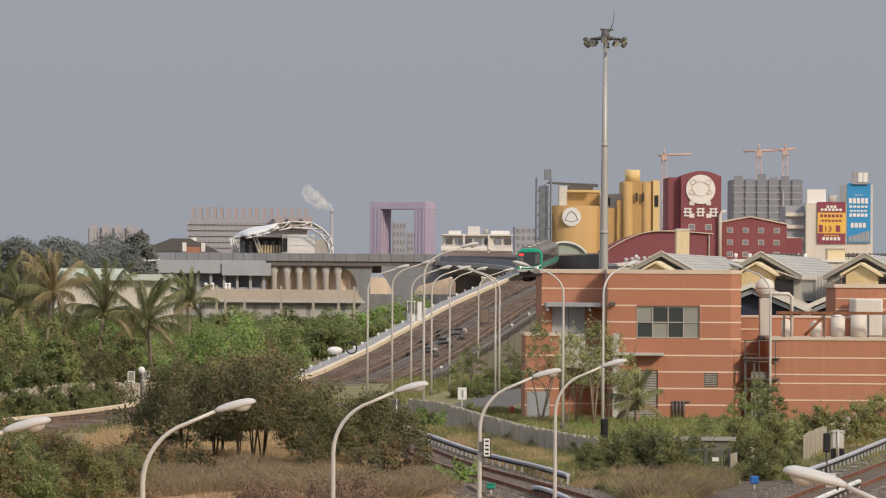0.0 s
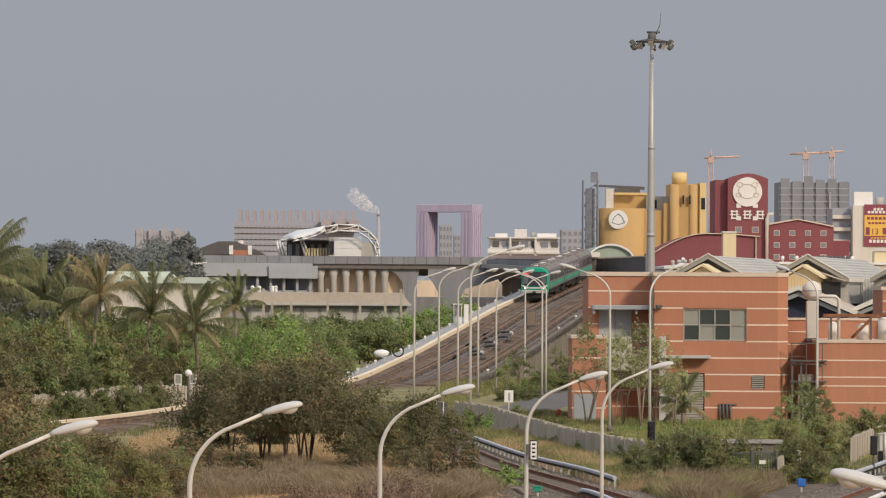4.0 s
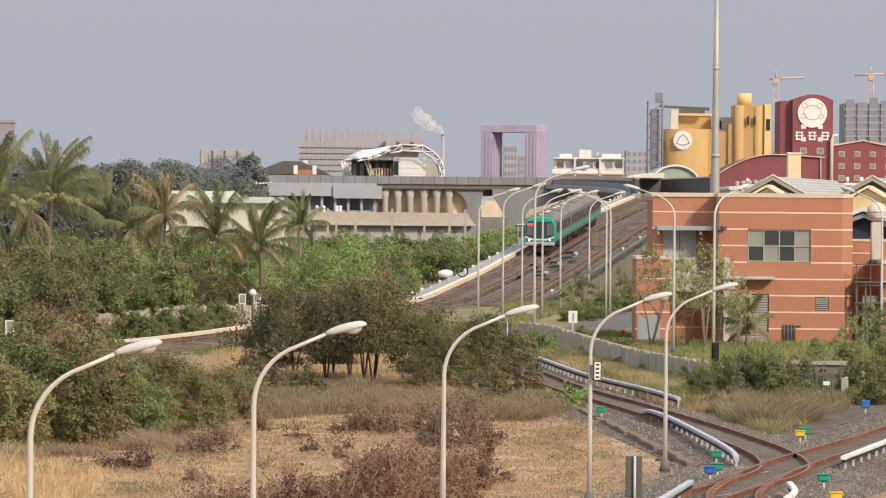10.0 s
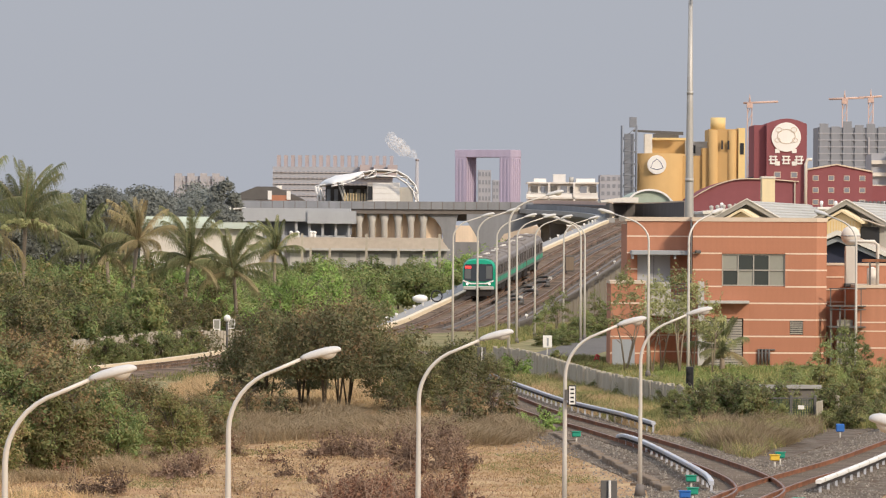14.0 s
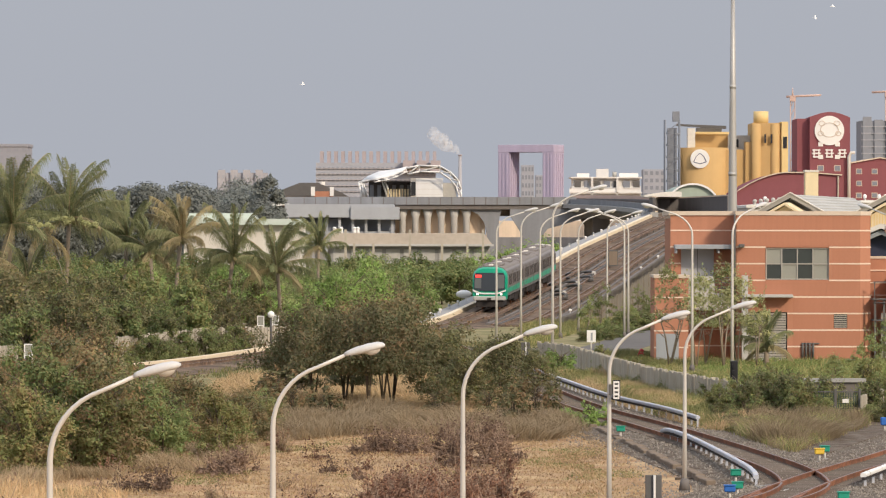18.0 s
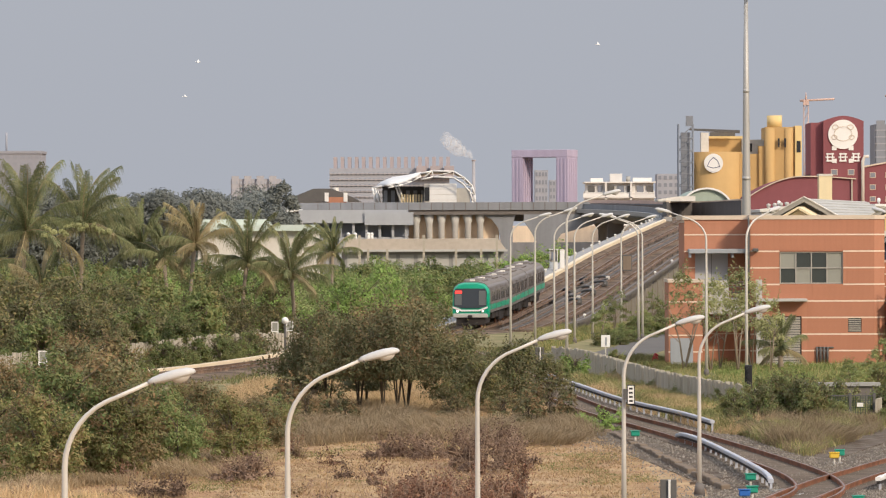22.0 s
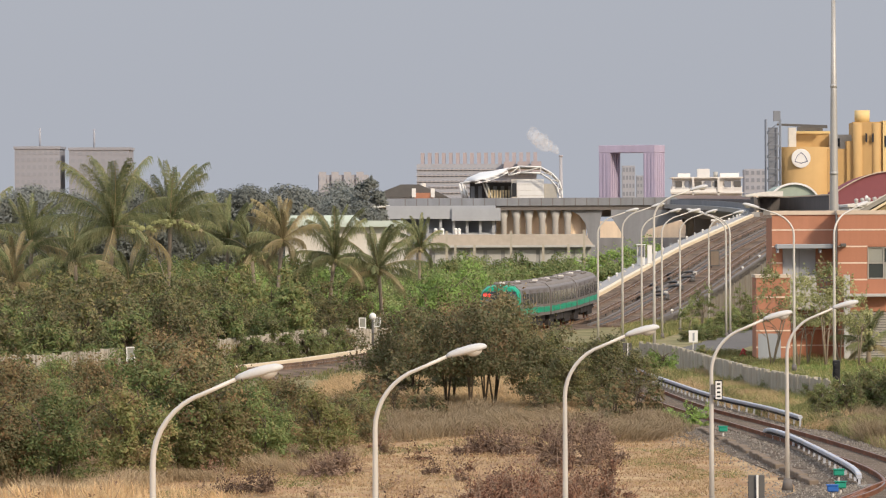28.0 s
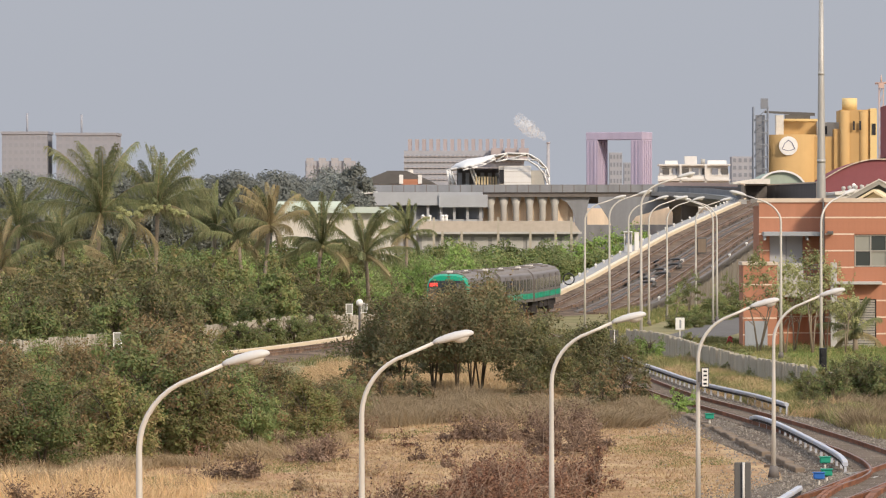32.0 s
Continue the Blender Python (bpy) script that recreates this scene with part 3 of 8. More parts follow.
        face = np.r_[face, rng.normal(size=(sprays * per, 3)) + np.array([0, 0, 0.4])]
        is_dry = np.r_[is_dry, np.repeat(rng.random(sprays) < min(1.0, dry * 1.6), per)]
        size = np.r_[size, np.full(sprays * per, 0.85)]
    n = len(p)
    face /= np.linalg.norm(face, axis=1)[:, None]
    a = np.cross(face, rng.normal(size=(n, 3)))
    a /= np.linalg.norm(a, axis=1)[:, None]
    b = np.cross(face, a)
    ln = (leaf * size * rng.uniform(0.55, 1.45, n))[:, None]
    v = np.empty((n, 4, 3))
    v[:, 0], v[:, 1], v[:, 2], v[:, 3] = p - a * ln * 0.5, p + b * ln * shape * 0.5, p + a * ln * 0.5, p - b * ln * shape * 0.5
    me = soup(name, v.reshape(-1, 3).tolist(), np.arange(4 * n).reshape(n, 4).tolist(), materials)
    if isinstance(materials, (tuple, list)):
        me.polygons.foreach_set("material_index", is_dry.astype(np.int32))
    return me


def dome_lobes(seed, rx, height, low, n, r):
    """Lobes over an uneven dome from low up to height, filled inside."""
    rng = random.Random(seed)
    out = []
    ph = [rng.uniform(0, math.tau) for _ in range(3)]
    for k in range(n):
        a, q = rng.uniform(0, math.tau), math.sqrt(rng.random())
        reach = rx * (0.82 + 0.2 * math.sin(2 * a + ph[0]) + 0.14 * math.sin(3 * a + ph[1])) - r * 0.5
        roof = low + (height - low) * (1 - 0.62 * q ** 2.4) * (0.9 + 0.14 * math.sin(3.1 * q * math.cos(a) + ph[2]))
        rr = r * rng.uniform(0.6, 1.3)
        z = roof - rr - (roof - low) * (rng.random() ** 1.7) * 0.9
        out.append((reach * q * math.cos(a), reach * q * math.sin(a), max(low + rr * 0.6, z), rr))
    return out


def egg_lobes(seed, rx, rz, low, n, r):
    rng = random.Random(seed)
    out = []
    while len(out) < n:
        d = Vector((rng.gauss(0, 1), rng.gauss(0, 1), rng.gauss(0, 1))).normalized()
        if d.z < low:
            continue
        q = rng.uniform(0.45, 1.0) ** 0.5 * (1 + 0.18 * math.sin(d.x * 4 + seed) * math.cos(d.y * 3 + seed))
        out.append((d.x * (rx - r * 0.6) * q, d.y * (rx - r * 0.6) * q, d.z * (rz - r * 0.6) * q, r * rng.uniform(0.6, 1.25)))
    return out


def make_bush(name, seed, height, rx, materials, label, category="bush", shoots=300, per=28, leaf=0.11, low=0.1, tip=0.4, stems=3, trunk=0.05, bark="bark", group=""):
    rng = random.Random(seed)
    t = thing(name, label, category, group=group)
    part("trunk", limbs(rng, height * 0.75, trunk, rx * 0.7, stems), bark, t)
    r = rx * 0.20
    cr = new("crown", foliage("crown", seed, dome_lobes(seed, rx, height, low, max(30, shoots // 4), r), shoots * per, leaf, materials, tip * 0.55, shoots // 3, 0.16 * height + 0.15))
    cr.parent = t
    return t


def limbs(rng, height, radius, reach, stems=1, forks=5):
    """A tapered trunk with limbs that reach into the crown."""
    bm = bmesh.new()
    for s in range(stems):
        lean = rng.uniform(-0.15, 0.15) * height * (1 if stems == 1 else 2), rng.uniform(-0.1, 0.1) * height
        top = Vector((lean[0], lean[1], height * 0.8))
        mid = Vector((lean[0] * 0.4 + rng.uniform(-0.1, 0.1), lean[1] * 0.4, height * 0.4))
        add_tube(bm, [(0, 0, -0.1), mid, top], [radius, radius * 0.75, radius * 0.3], 7)
        for k in range(forks):
            t = rng.uniform(0.35, 0.9)
            q = mid.lerp(top, max(0, (t - 0.4) / 0.6)) if t > 0.4 else mid * (t / 0.4)
            ang = rng.uniform(0, math.tau)
            end = q + Vector((math.cos(ang) * reach * 0.7, math.sin(ang) * reach * 0.7, reach * rng.uniform(0.4, 0.8)))
            add_tube(bm, [q, q.lerp(end, 0.5) + Vector((0, 0, 0.1)), end], [radius * 0.45, radius * 0.3, radius * 0.1], 5)
    return bm


def make_tree(name, seed, height, rx, rz, leaf_mat, label, category="tree", clusters=170, per=26, leaf=0.2, spread=0.22, bark="bark", stems=1, trunk=0.09, low=-0.55, group=""):
    rng = random.Random(seed)
    t = thing(name, label, category, group=group)
    part("trunk", limbs(rng, height * 0.75, trunk, rx * 0.8, stems), bark, t)
    cr = new("crown", foliage("crown", seed, egg_lobes(seed, rx, rz, low, max(14, clusters // 3), min(rx, rz) * 0.36), clusters * per, leaf, leaf_mat, 0, clusters // 4, rz * 0.2, shape=0.62))
    cr.parent = t
    cr.location = (0, 0, height - rz)
    return t


def scatter(proto, places, seed):
    """The first place takes the prototype; the rest are copies, each turned and scaled a little."""
    rng = random.Random(seed)
    for i, (x, y, s) in enumerate(places):
        m = Matrix.Translation((x, y, 0)) @ Matrix.Rotation(rng.uniform(0, math.tau), 4, 'Z') @ Matrix.Diagonal((s, s, s * rng.uniform(0.88, 1.1), 1))
        if i == 0:
            proto.matrix_basis = m
        else:
            copy_thing(proto, m)


def grass_patch(name, label, places, height, blades, material, seed, lean=0.35, wide=0.035):
    """Tufts of blades that lean with the wind: one object of many, since nobody could count them."""
    rng = np.random.default_rng(seed)
    tall = np.array([0.72 + 0.75 * noise.noise(Vector((x * 0.55, y * 0.22, seed))) for x, y in places]).clip(0.3, 1.5)
    lay = np.array([2.4 * noise.noise(Vector((x * 0.3, y * 0.12, seed + 9))) for x, y in places])
    pl = np.repeat(np.array(places), blades, 0)
    n = len(pl)
    base = np.c_[pl + rng.normal(size=(n, 2)) * 0.16, np.zeros(n)]
    ang = rng.uniform(0, math.tau, n)
    h = height * rng.uniform(0.4, 1.3, n) * np.repeat(tall, blades)
    out = np.c_[np.cos(ang) + np.repeat(lay, blades), np.sin(ang) * 0.8] * (h * rng.uniform(0.1, 2 * lean, n))[:, None]
    side = np.c_[-np.sin(ang), np.cos(ang), np.zeros(n)] * (wide * rng.uniform(0.4, 1.0, n))[:, None]
    mid = base + np.c_[out * 0.4, h * 0.6]
    tip = base + np.c_[out, h * 0.92]
    v = np.stack([base - side, base + side, mid + side * 0.7, mid - side * 0.7, tip], 1)
    k = 5 * np.arange(n)[:, None]
    quad, tri = (k + np.array([0, 1, 2, 3])).tolist(), (k + np.array([3, 2, 4])).tolist()
    ob = new(name, soup(name, v.reshape(-1, 3).tolist(), quad + tri, material))
    return tagged(ob, label, "grass", kind="stuff")


def spread_points(seed, n, xr, yr, ok=None):
    rng = random.Random(seed)
    out = []
    while len(out) < n:
        x, y = rng.uniform(*xr), rng.uniform(*yr)
        if ok is None or ok(x, y):
            out.append((x, y))
    return out


# ---- the railway's line ----
MAIN = [(-110, 770, 12.0), (-40, 762, 12.0), (5, 756, 12.0), (19, 748, 11.8), (27.5, 726, 11.4), (31.0, 692, 10.9), (31.2, 655, 10.35), (29.2, 618, 9.7), (25.6, 582, 8.7), (17.6, 531, 5.95),
        (12.5, 494, 3.85), (10.1, 476, 2.9), (8.0, 459, 2.05), (4.95, 433, 1.1), (2.4, 411, 0.38), (-0.5, 389, -0.02), (-3.5, 370, -0.08), (-6.3, 352, -0.04),
        (-11.5, 302, 0.15), (-15.8, 278, 0.15), (-23, 250, 0.15), (-36, 222, 0.15), (-60, 196, 0.15)]
MAIN_PATH = spline(MAIN, 1.0)
YARD_T = [(0.0, 330, 0.1), (1.6, 300, 0.1), (3.7, 262, 0.1), (4.9, 236, 0.1), (6.4, 214, 0.1), (8.25, 197, 0.1), (9.9, 180, 0.1), (11.05, 166, 0.1), (11.42, 159, 0.1), (11.45, 154.5, 0.1), (11.28, 150.8, 0.1), (10.85, 147.5, 0.1), (10.2, 144.3, 0.1), (9.3, 141, 0.1), (8.3, 137, 0.1)]
YARD_B = [(12.0, 154.5, 0.1), (10.6, 148, 0.1), (9.75, 143, 0.1), (9.05, 138.5, 0.1), (8.65, 134.8, 0.1), (8.55, 131, 0.1), (8.7, 124, 0.1), (9.4, 108, 0.1)]
YARD_R = [(1.5, 100, 0.1), (6.2, 127, 0.1), (8.3, 137, 0.1), (12.0, 154.5, 0.1), (14.1, 163, 0.1), (16.45, 172.5, 0.1), (20.7, 192, 0.1), (24.6, 210, 0.1), (27.6, 224, 0.1), (37.6, 270, 0.1)]


def side_path(path, off, up=0.0):
    out = []
    for i, p in enumerate(path):
        d = path[min(i + 1, len(path) - 1)] - path[max(i - 1, 0)]
        r = Vector((-d.y, d.x, 0)).normalized()
        out.append(p + r * off + Vector((0, 0, up)))
    return out


def rail_bm(path, off, top):
    prof = [(off - 0.08, top - 0.22), (off + 0.08, top - 0.22), (off + 0.04, top - 0.16), (off + 0.035, top - 0.06), (off + 0.055, top - 0.045), (off + 0.055, top),
            (off - 0.055, top), (off - 0.055, top - 0.045), (off - 0.035, top - 0.06), (off - 0.04, top - 0.16)]
    return sweep(path, prof)


SLEEPER = mesh_of("sleeper", box(-1.25, 1.25, -0.12, 0.12, -0.16, 0.0, 0.02), "sleeper")


def track(name, label, path, ballast=True, sleepers=300, step=0.65, start=0.0, bed="ballast", steel="rust"):
    t = thing(name, label, "railway track", kind="structure")
    if ballast:
        part("ballast_bed", sweep(path, [(-3.5, -0.09), (-1.7, 0.06), (1.7, 0.06), (3.5, -0.09), (3.5, -0.3), (-3.5, -0.3)]), bed, t)
    part("rail", rail_bm(path, -0.75, 0.26), steel, t)
    part("rail", rail_bm(path, 0.75, 0.26), steel, t)
    part("rail_head", sweep(path, [(-0.775, 0.258), (-0.725, 0.258), (-0.725, 0.266), (-0.775, 0.266)]), "railtop", t)
    part("rail_head", sweep(path, [(0.725, 0.258), (0.775, 0.258), (0.775, 0.266), (0.725, 0.266)]), "railtop", t)
    n, along = 0, 0.0
    for a, b in zip(path, path[1:]):
        along += (b - a).length
        if along >= start + n * step and n < sleepers:
            d = (b - a)
            piece("sleeper", SLEEPER, t, Matrix.Translation(a + Vector((0, 0, 0.12))) @ Matrix.Rotation(math.atan2(d.y, d.x) - math.pi / 2, 4, 'Z'))
            n += 1
    return t


def railway():
    t_path, r_path = [p - Vector((0, 0, 0.011)) for p in spline(YARD_T, 0.65)], spline(YARD_R, 0.65)
    track("yard_track", "curved yard track with rusty rails on grey ballast", t_path, start=60)
    track("crossing_track", "rusty yard track that crosses another at a flat diamond", r_path)
    ap = thing("gravel_apron", "loose grey gravel between crossing track and weeds", "gravel", kind="structure")
    part("gravel", sweep([p for p in r_path if 158 < p.y < 250], [(3.3, -0.2), (5.4, -0.2), (5.4, -0.04), (3.3, -0.04)]), "ballast", ap)
    b_path = spline(YARD_B, 0.65)
    br = thing("branch_track", "rusty curved track that leaves the crossing track", "railway track", kind="structure")
    for off in (-0.75, 0.75):
        part("rail", rail_bm(b_path, off, 0.264), "rust", br)
    for off in (-0.62, 0.62):
        part("check_rail", rail_bm([p for p in b_path if 130 < p.y < 146], off, 0.25), "rust", br)
    low = [p for p in MAIN_PATH if p.y < 402]
    track("approach_track", "depot approach track with rusty rails on dark ballast", low, sleepers=120, bed="deck", steel="rust_dark")
    high = [p for p in MAIN_PATH if p.y >= 400]
    deck = thing("ramp_deck", "concrete ramp deck carrying two curving railway tracks", "ramp", kind="structure")
    part("slab", sweep(high, [(-3.6, -0.6), (8.6, -0.6), (8.6, 0.0), (-3.6, 0.0)]), "deck", deck)
    for k, (off, hgt, m) in enumerate(((-1.45, 0.10, "deck"), (2.3, 0.16, "concrete_dark"), (2.75, 0.10, "rust_dark"), (3.05, 0.07, "steel_dark"), (6.9, 0.14, "concrete_dark"), (7.7, 0.12, "rust_dark"))):
        part("cable_tray", sweep(high, [(off - 0.12, 0.0), (off + 0.12, 0.0), (off + 0.12, hgt), (off - 0.12, hgt)]), m, deck)
    track("ramp_track", "dark ramp track with rusty rails", side_path(high, 0, -0.02), ballast=False, sleepers=290, steel="rust_dark")
    track("second_ramp_track", "second dark ramp track beside the first", side_path(high, 4.6, -0.02), ballast=False, sleepers=290, steel="rust_dark")


def ramp():
    high = [p for p in MAIN_PATH if 400 <= p.y and p.x > 1]
    on_land = [p for p in MAIN_PATH if 400 <= p.y <= 560 and p.x > 0]
    w = thing("ramp_wall", "stained concrete retaining wall of the railway ramp", "retaining wall", kind="structure")
    bm = bmesh.new()
    p = side_path(on_land, 8.7)
    for a, b in zip(p, p[1:]):
        d = Vector((-(b.y - a.y), b.x - a.x, 0)).normalized() * 0.3
        vs = [bm.verts.new(q) for q in ((a.x, a.y, -0.2), (b.x, b.y, -0.2), (b.x, b.y, b.z + 0.55), (a.x, a.y, a.z + 0.55))]
        vo = [bm.verts.new(v.co + Vector((-d.x, -d.y, 0))) for v in vs]
        bm.faces.new(vs), bm.faces.new(vo[::-1]), bm.faces.new((vs[2], vs[3], vo[3], vo[2]))
    part("wall_face", bm, "ramp_concrete", w)
    rng = random.Random(4)
    for k in range(4, len(p) - 1, 6):
        q = p[k]
        part("buttress", box(q.x - 0.05, q.x + 0.12, q.y - 0.22, q.y + 0.22, -0.2, q.z + 0.1, 0.03), "ramp_concrete", w)
    par = thing("ramp_parapet", "low pale concrete parapet of the ramp", "parapet", kind="structure")
    part("parapet_wall", sweep(side_path(high, 0), [(8.45, 0.0), (8.7, 0.0), (8.7, 0.75), (8.45, 0.75)]), "concrete_dark", par)
    trough = thing("cable_trough", "pale sunlit cable trough along the ramp edge", "cable trough", kind="structure")
    part("trough_body", sweep(side_path(high, 0), [(-2.95, 0.0), (-2.5, 0.0), (-2.5, 0.34), (-2.95, 0.34)]), "cover_yellow", trough)
    part("walkway", sweep(side_path(high, 0), [(-4.6, -0.5), (-2.95, -0.5), (-2.95, 0.12), (-4.6, 0.12)]), "concrete", trough)
    low = [q for q in MAIN_PATH if q.y < 402 and q.y > 200]
    lt = thing("cable_trough", "pale sunlit cable trough beside the approach track", "cable trough", kind="structure")
    part("trough_body", sweep(side_path(low, 0), [(-2.75, -0.1), (-2.4, -0.1), (-2.4, 0.25), (-2.75, 0.25)]), "cover_yellow", lt)


# ---- street lamps ----
def swan_lamp(height, reach, tall=False):
    """A tapered pole that bends over into an arm with a cobra head. Arm towards +x."""
    t = thing("street_lamp", "galvanised swan-neck street lamp with a grey cobra head", "street lamp", group="tall lamps" if tall else "yard lamps")
    rise = height * (0.26 if not tall else 0.17)
    z0 = height - rise
    pts = [(0, 0, 0), (0, 0, z0 * 0.5), (0, 0, z0)]
    for k in range(1, 9):
        a = k / 8 * radians(72)
        pts.append((reach * 0.62 * (1 - math.cos(a)) / (1 - math.cos(radians(72))), 0, z0 + rise * 0.80 * math.sin(a) / math.sin(radians(72))))
    pts.append((reach, 0, height - rise * 0.04))
    r0 = 0.085 if not tall else 0.10
    part("pole", tube(pts, [r0 * 0.95, r0 * 0.78, r0 * 0.62, r0 * 0.60, r0 * 0.57, r0 * 0.55, r0 * 0.53, r0 * 0.51, r0 * 0.49, r0 * 0.47, r0 * 0.45, r0 * 0.42], 12), "galv", t)
    base = part("base_plate", box(-0.17, 0.17, -0.17, 0.17, 0, 0.06, 0.01), "steel_dark", t)
    bm = bmesh.new()
    add_tube(bm, [(0, 0, 0.06), (0, 0, 0.42)], [0.19, 0.12], 8)
    part("base_sleeve", bm, "concrete_dark", t)
    slope = radians(14)
    thing_head(t, (reach, 0, height - rise * 0.04), slope, 0.84 if not tall else 1.0)
    return t


def thing_head(parent, at, slope, length):
    """Cobra head: a flattened, bulging shell with a bowl lens beneath."""
    n, rings = 10, []
    bm = bmesh.new()
    for i, (k, w, h) in enumerate(((0.0, 0.06, 0.06), (0.1, 0.09, 0.10), (0.3, 0.135, 0.135), (0.6, 0.17, 0.15), (0.84, 0.16, 0.13), (0.95, 0.11, 0.09), (1.0, 0.05, 0.04))):
        rings.append([bm.verts.new((k * length, math.cos(a * math.tau / n) * w * length, math.sin(a * math.tau / n) * h * length * (1.0 if math.sin(a * math.tau / n) > 0 else 0.45))) for a in range(n)])
    for a, b in zip(rings, rings[1:]):
        for k in range(n):
            bm.faces.new((a[k], a[(k + 1) % n], b[(k + 1) % n], b[k])).smooth = True
    bm.faces.new(rings[0]), bm.faces.new(rings[-1])
    head = part("lamp_head", bm, "lampgrey", parent)
    head.matrix_basis = Matrix.Translation(at) @ Matrix.Rotation(-slope, 4, 'Y')
    bm = bmesh.new()
    bmesh.ops.create_uvsphere(bm, u_segments=12, v_segments=8, radius=1)
    for v in bm.verts:
        v.co = Vector((v.co.x * 0.20 * length + 0.68 * length, v.co.y * 0.12 * length, min(v.co.z, 0.2) * 0.13 * length - 0.03 * length))
    for f in bm.faces:
        f.smooth = True
    part("lens", bm, "lens", head, "bulging glass lamp lens")
    part("seam_band", tube([(0.10 * length, 0, 0), (0.13 * length, 0, 0)], 0.085 * length, 10), "steel_dark", head)
    return head


def lamps():
    small = swan_lamp(5.85, 1.45)
    places = [(-6.85, 83, 0), (-3.5, 97, 0), (0.40, 115, 0), (4.55, 134, 0), (7.55, 152, 0), (8.35, 62.5, 180)]
    for i, (x, y, turn) in enumerate(places):
        m = pose(x, y, 0, 0, 0, turn)
        if i == 0:
            small.matrix_basis = m
        else:
            copy_thing(small, m)
    big = swan_lamp(9.5, 2.0, tall=True)
    places = [(15.6, 262, 48), (14.18, 277, 172), (6.55, 296, 0, 1.125), (13.38, 361, 180), (10.4, 378, 0), (3.6, 345, 0), (5.44, 350, 0, 1.04), (6.93, 355, 0), (8.55, 360, 8), (14.1, 372, 176), (13.4, 400, 0), (26.45, 280, 140)]
    for i, (x, y, turn, *size) in enumerate(places):
        m = pose(x, y, 0, 0, 0, turn) @ Matrix.Scale(size[0] if size else 1.0, 4)
        if i == 0:
            big.matrix_basis = m
        else:
            copy_thing(big, m)


def floodlight_mast():
    t = thing("floodlight_mast", "tall tapered steel floodlight mast with a ring of lamps", "floodlight mast", at=(19.66, 330, 0))
    part("shaft", tube([(0, 0, 0), (0, 0, 9), (0, 0, 17), (0, 0, 25.3)], [0.42, 0.31, 0.22, 0.13], 16), "mast_grey", t)
    for z in (6, 12, 18):
        part("joint_collar", tube([(0, 0, z - 0.12), (0, 0, z + 0.12)], 0.43 - 0.0115 * z, 16), "mast_grey", t)
    part("top_frame", tube([(0, 0, 25.2), (0, 0, 25.9)], [0.35, 0.25], 12), "steel_dark", t)
    ring = bmesh.new()
    for k in range(24):
        a, b = k * math.tau / 24, (k + 1) * math.tau / 24
        add_tube(ring, [(1.05 * math.cos(a), 1.05 * math.sin(a), 25.3), (1.05 * math.cos(b), 1.05 * math.sin(b), 25.3)], 0.05, 6)
    for k in range(6):
        a = k * math.tau / 6
        add_tube(ring, [(0, 0, 25.5), (1.05 * math.cos(a), 1.05 * math.sin(a), 25.3)], 0.05, 6)
    part("ring", ring, "steel_dark", t)
    for k in range(10):
        a = k * math.tau / 10 + 0.2
        f = part("floodlight", box(-0.21, 0.21, -0.06, 0.20, -0.24, 0.20, 0.04), "steel_dark", t)
        f.matrix_basis = Matrix.Translation((1.3 * math.cos(a), 1.3 * math.sin(a), 25.0 + 0.25 * (k % 2))) @ Matrix.Rotation(a - math.pi / 2, 4, 'Z') @ Matrix.Rotation(radians(-40), 4, 'X')
        part("lamp_glass", box(-0.17, 0.17, 0.205, 0.215, -0.20, 0.16), "lens", f)
    part("lightning_rod", tube([(0.3, 0, 25.8), (0.55, 0, 26.5), (0.6, 0, 27.3)], [0.04, 0.025, 0.015], 6), "steel_dark", t)
    part("top_bar", tube([(-0.35, 0, 25.95), (0.55, 0, 25.95)], 0.07, 6), "steel_dark", t)


# ---- brick depot buildings ----
BANDS = [8.15, 7.11, 6.08, 5.04, 4.0, 2.97, 1.93, 0.9]


def brick_building():
    b = thing("brick_building", "two-storey terracotta-tiled depot building with cream bands", "building")
    y0 = 300.0
    # main block with a cut corner
    def outline(e):
        return [(18.1 - e, y0 - e), (25.85 + 0.4 * e, y0 - e), (26.55 + e, y0 + 0.75 - 0.4 * e), (26.55 + e, y0 + 14), (18.1 - e, y0 + 14)]
    def slab(e, z0, z1):
        bm = bmesh.new()
        lo = [bm.verts.new((x, y, z0)) for x, y in outline(e)]
        hi = [bm.verts.new((x, y, z1)) for x, y in outline(e)]
        n = len(lo)
        bm.faces.new(lo[::-1]), bm.faces.new(hi)
        for i in range(n):
            bm.faces.new((lo[i], lo[(i + 1) % n], hi[(i + 1) % n], hi[i]))
        return bm
    # walls in tile courses, set round the window and door openings
    holes = [(19.93, 23.9, 5.06, 7.09), (18.65, 21.3, 0.1, 3.05), (24.2, 25.05, 2.05, 2.93)]
    part("core", box(18.2, 26.4, y0 + 0.9, y0 + 13.9, 0, 9.0), "dark", b)
    def clear(z0, z1, x0, x1):
        spans = [(x0, x1)]
        for hx0, hx1, hz0, hz1 in holes:
            if hz0 < z1 - 0.01 and hz1 > z0 + 0.01:
                spans = [s for a, c in spans for s in ((a, min(c, hx0)), (max(a, hx1), c)) if s[1] - s[0] > 0.01]
        return spans
    edges = sorted({0.0, 0.1, 2.05, 2.93, 3.05, 5.06, 7.09, 9.1})
    for z0, z1 in zip(edges, edges[1:]):
        for a, c in clear(z0, z1, 18.1, 25.85):
            part("wall_panel", box(a, c, y0, y0 + 0.3, z0, z1), "brick", b)
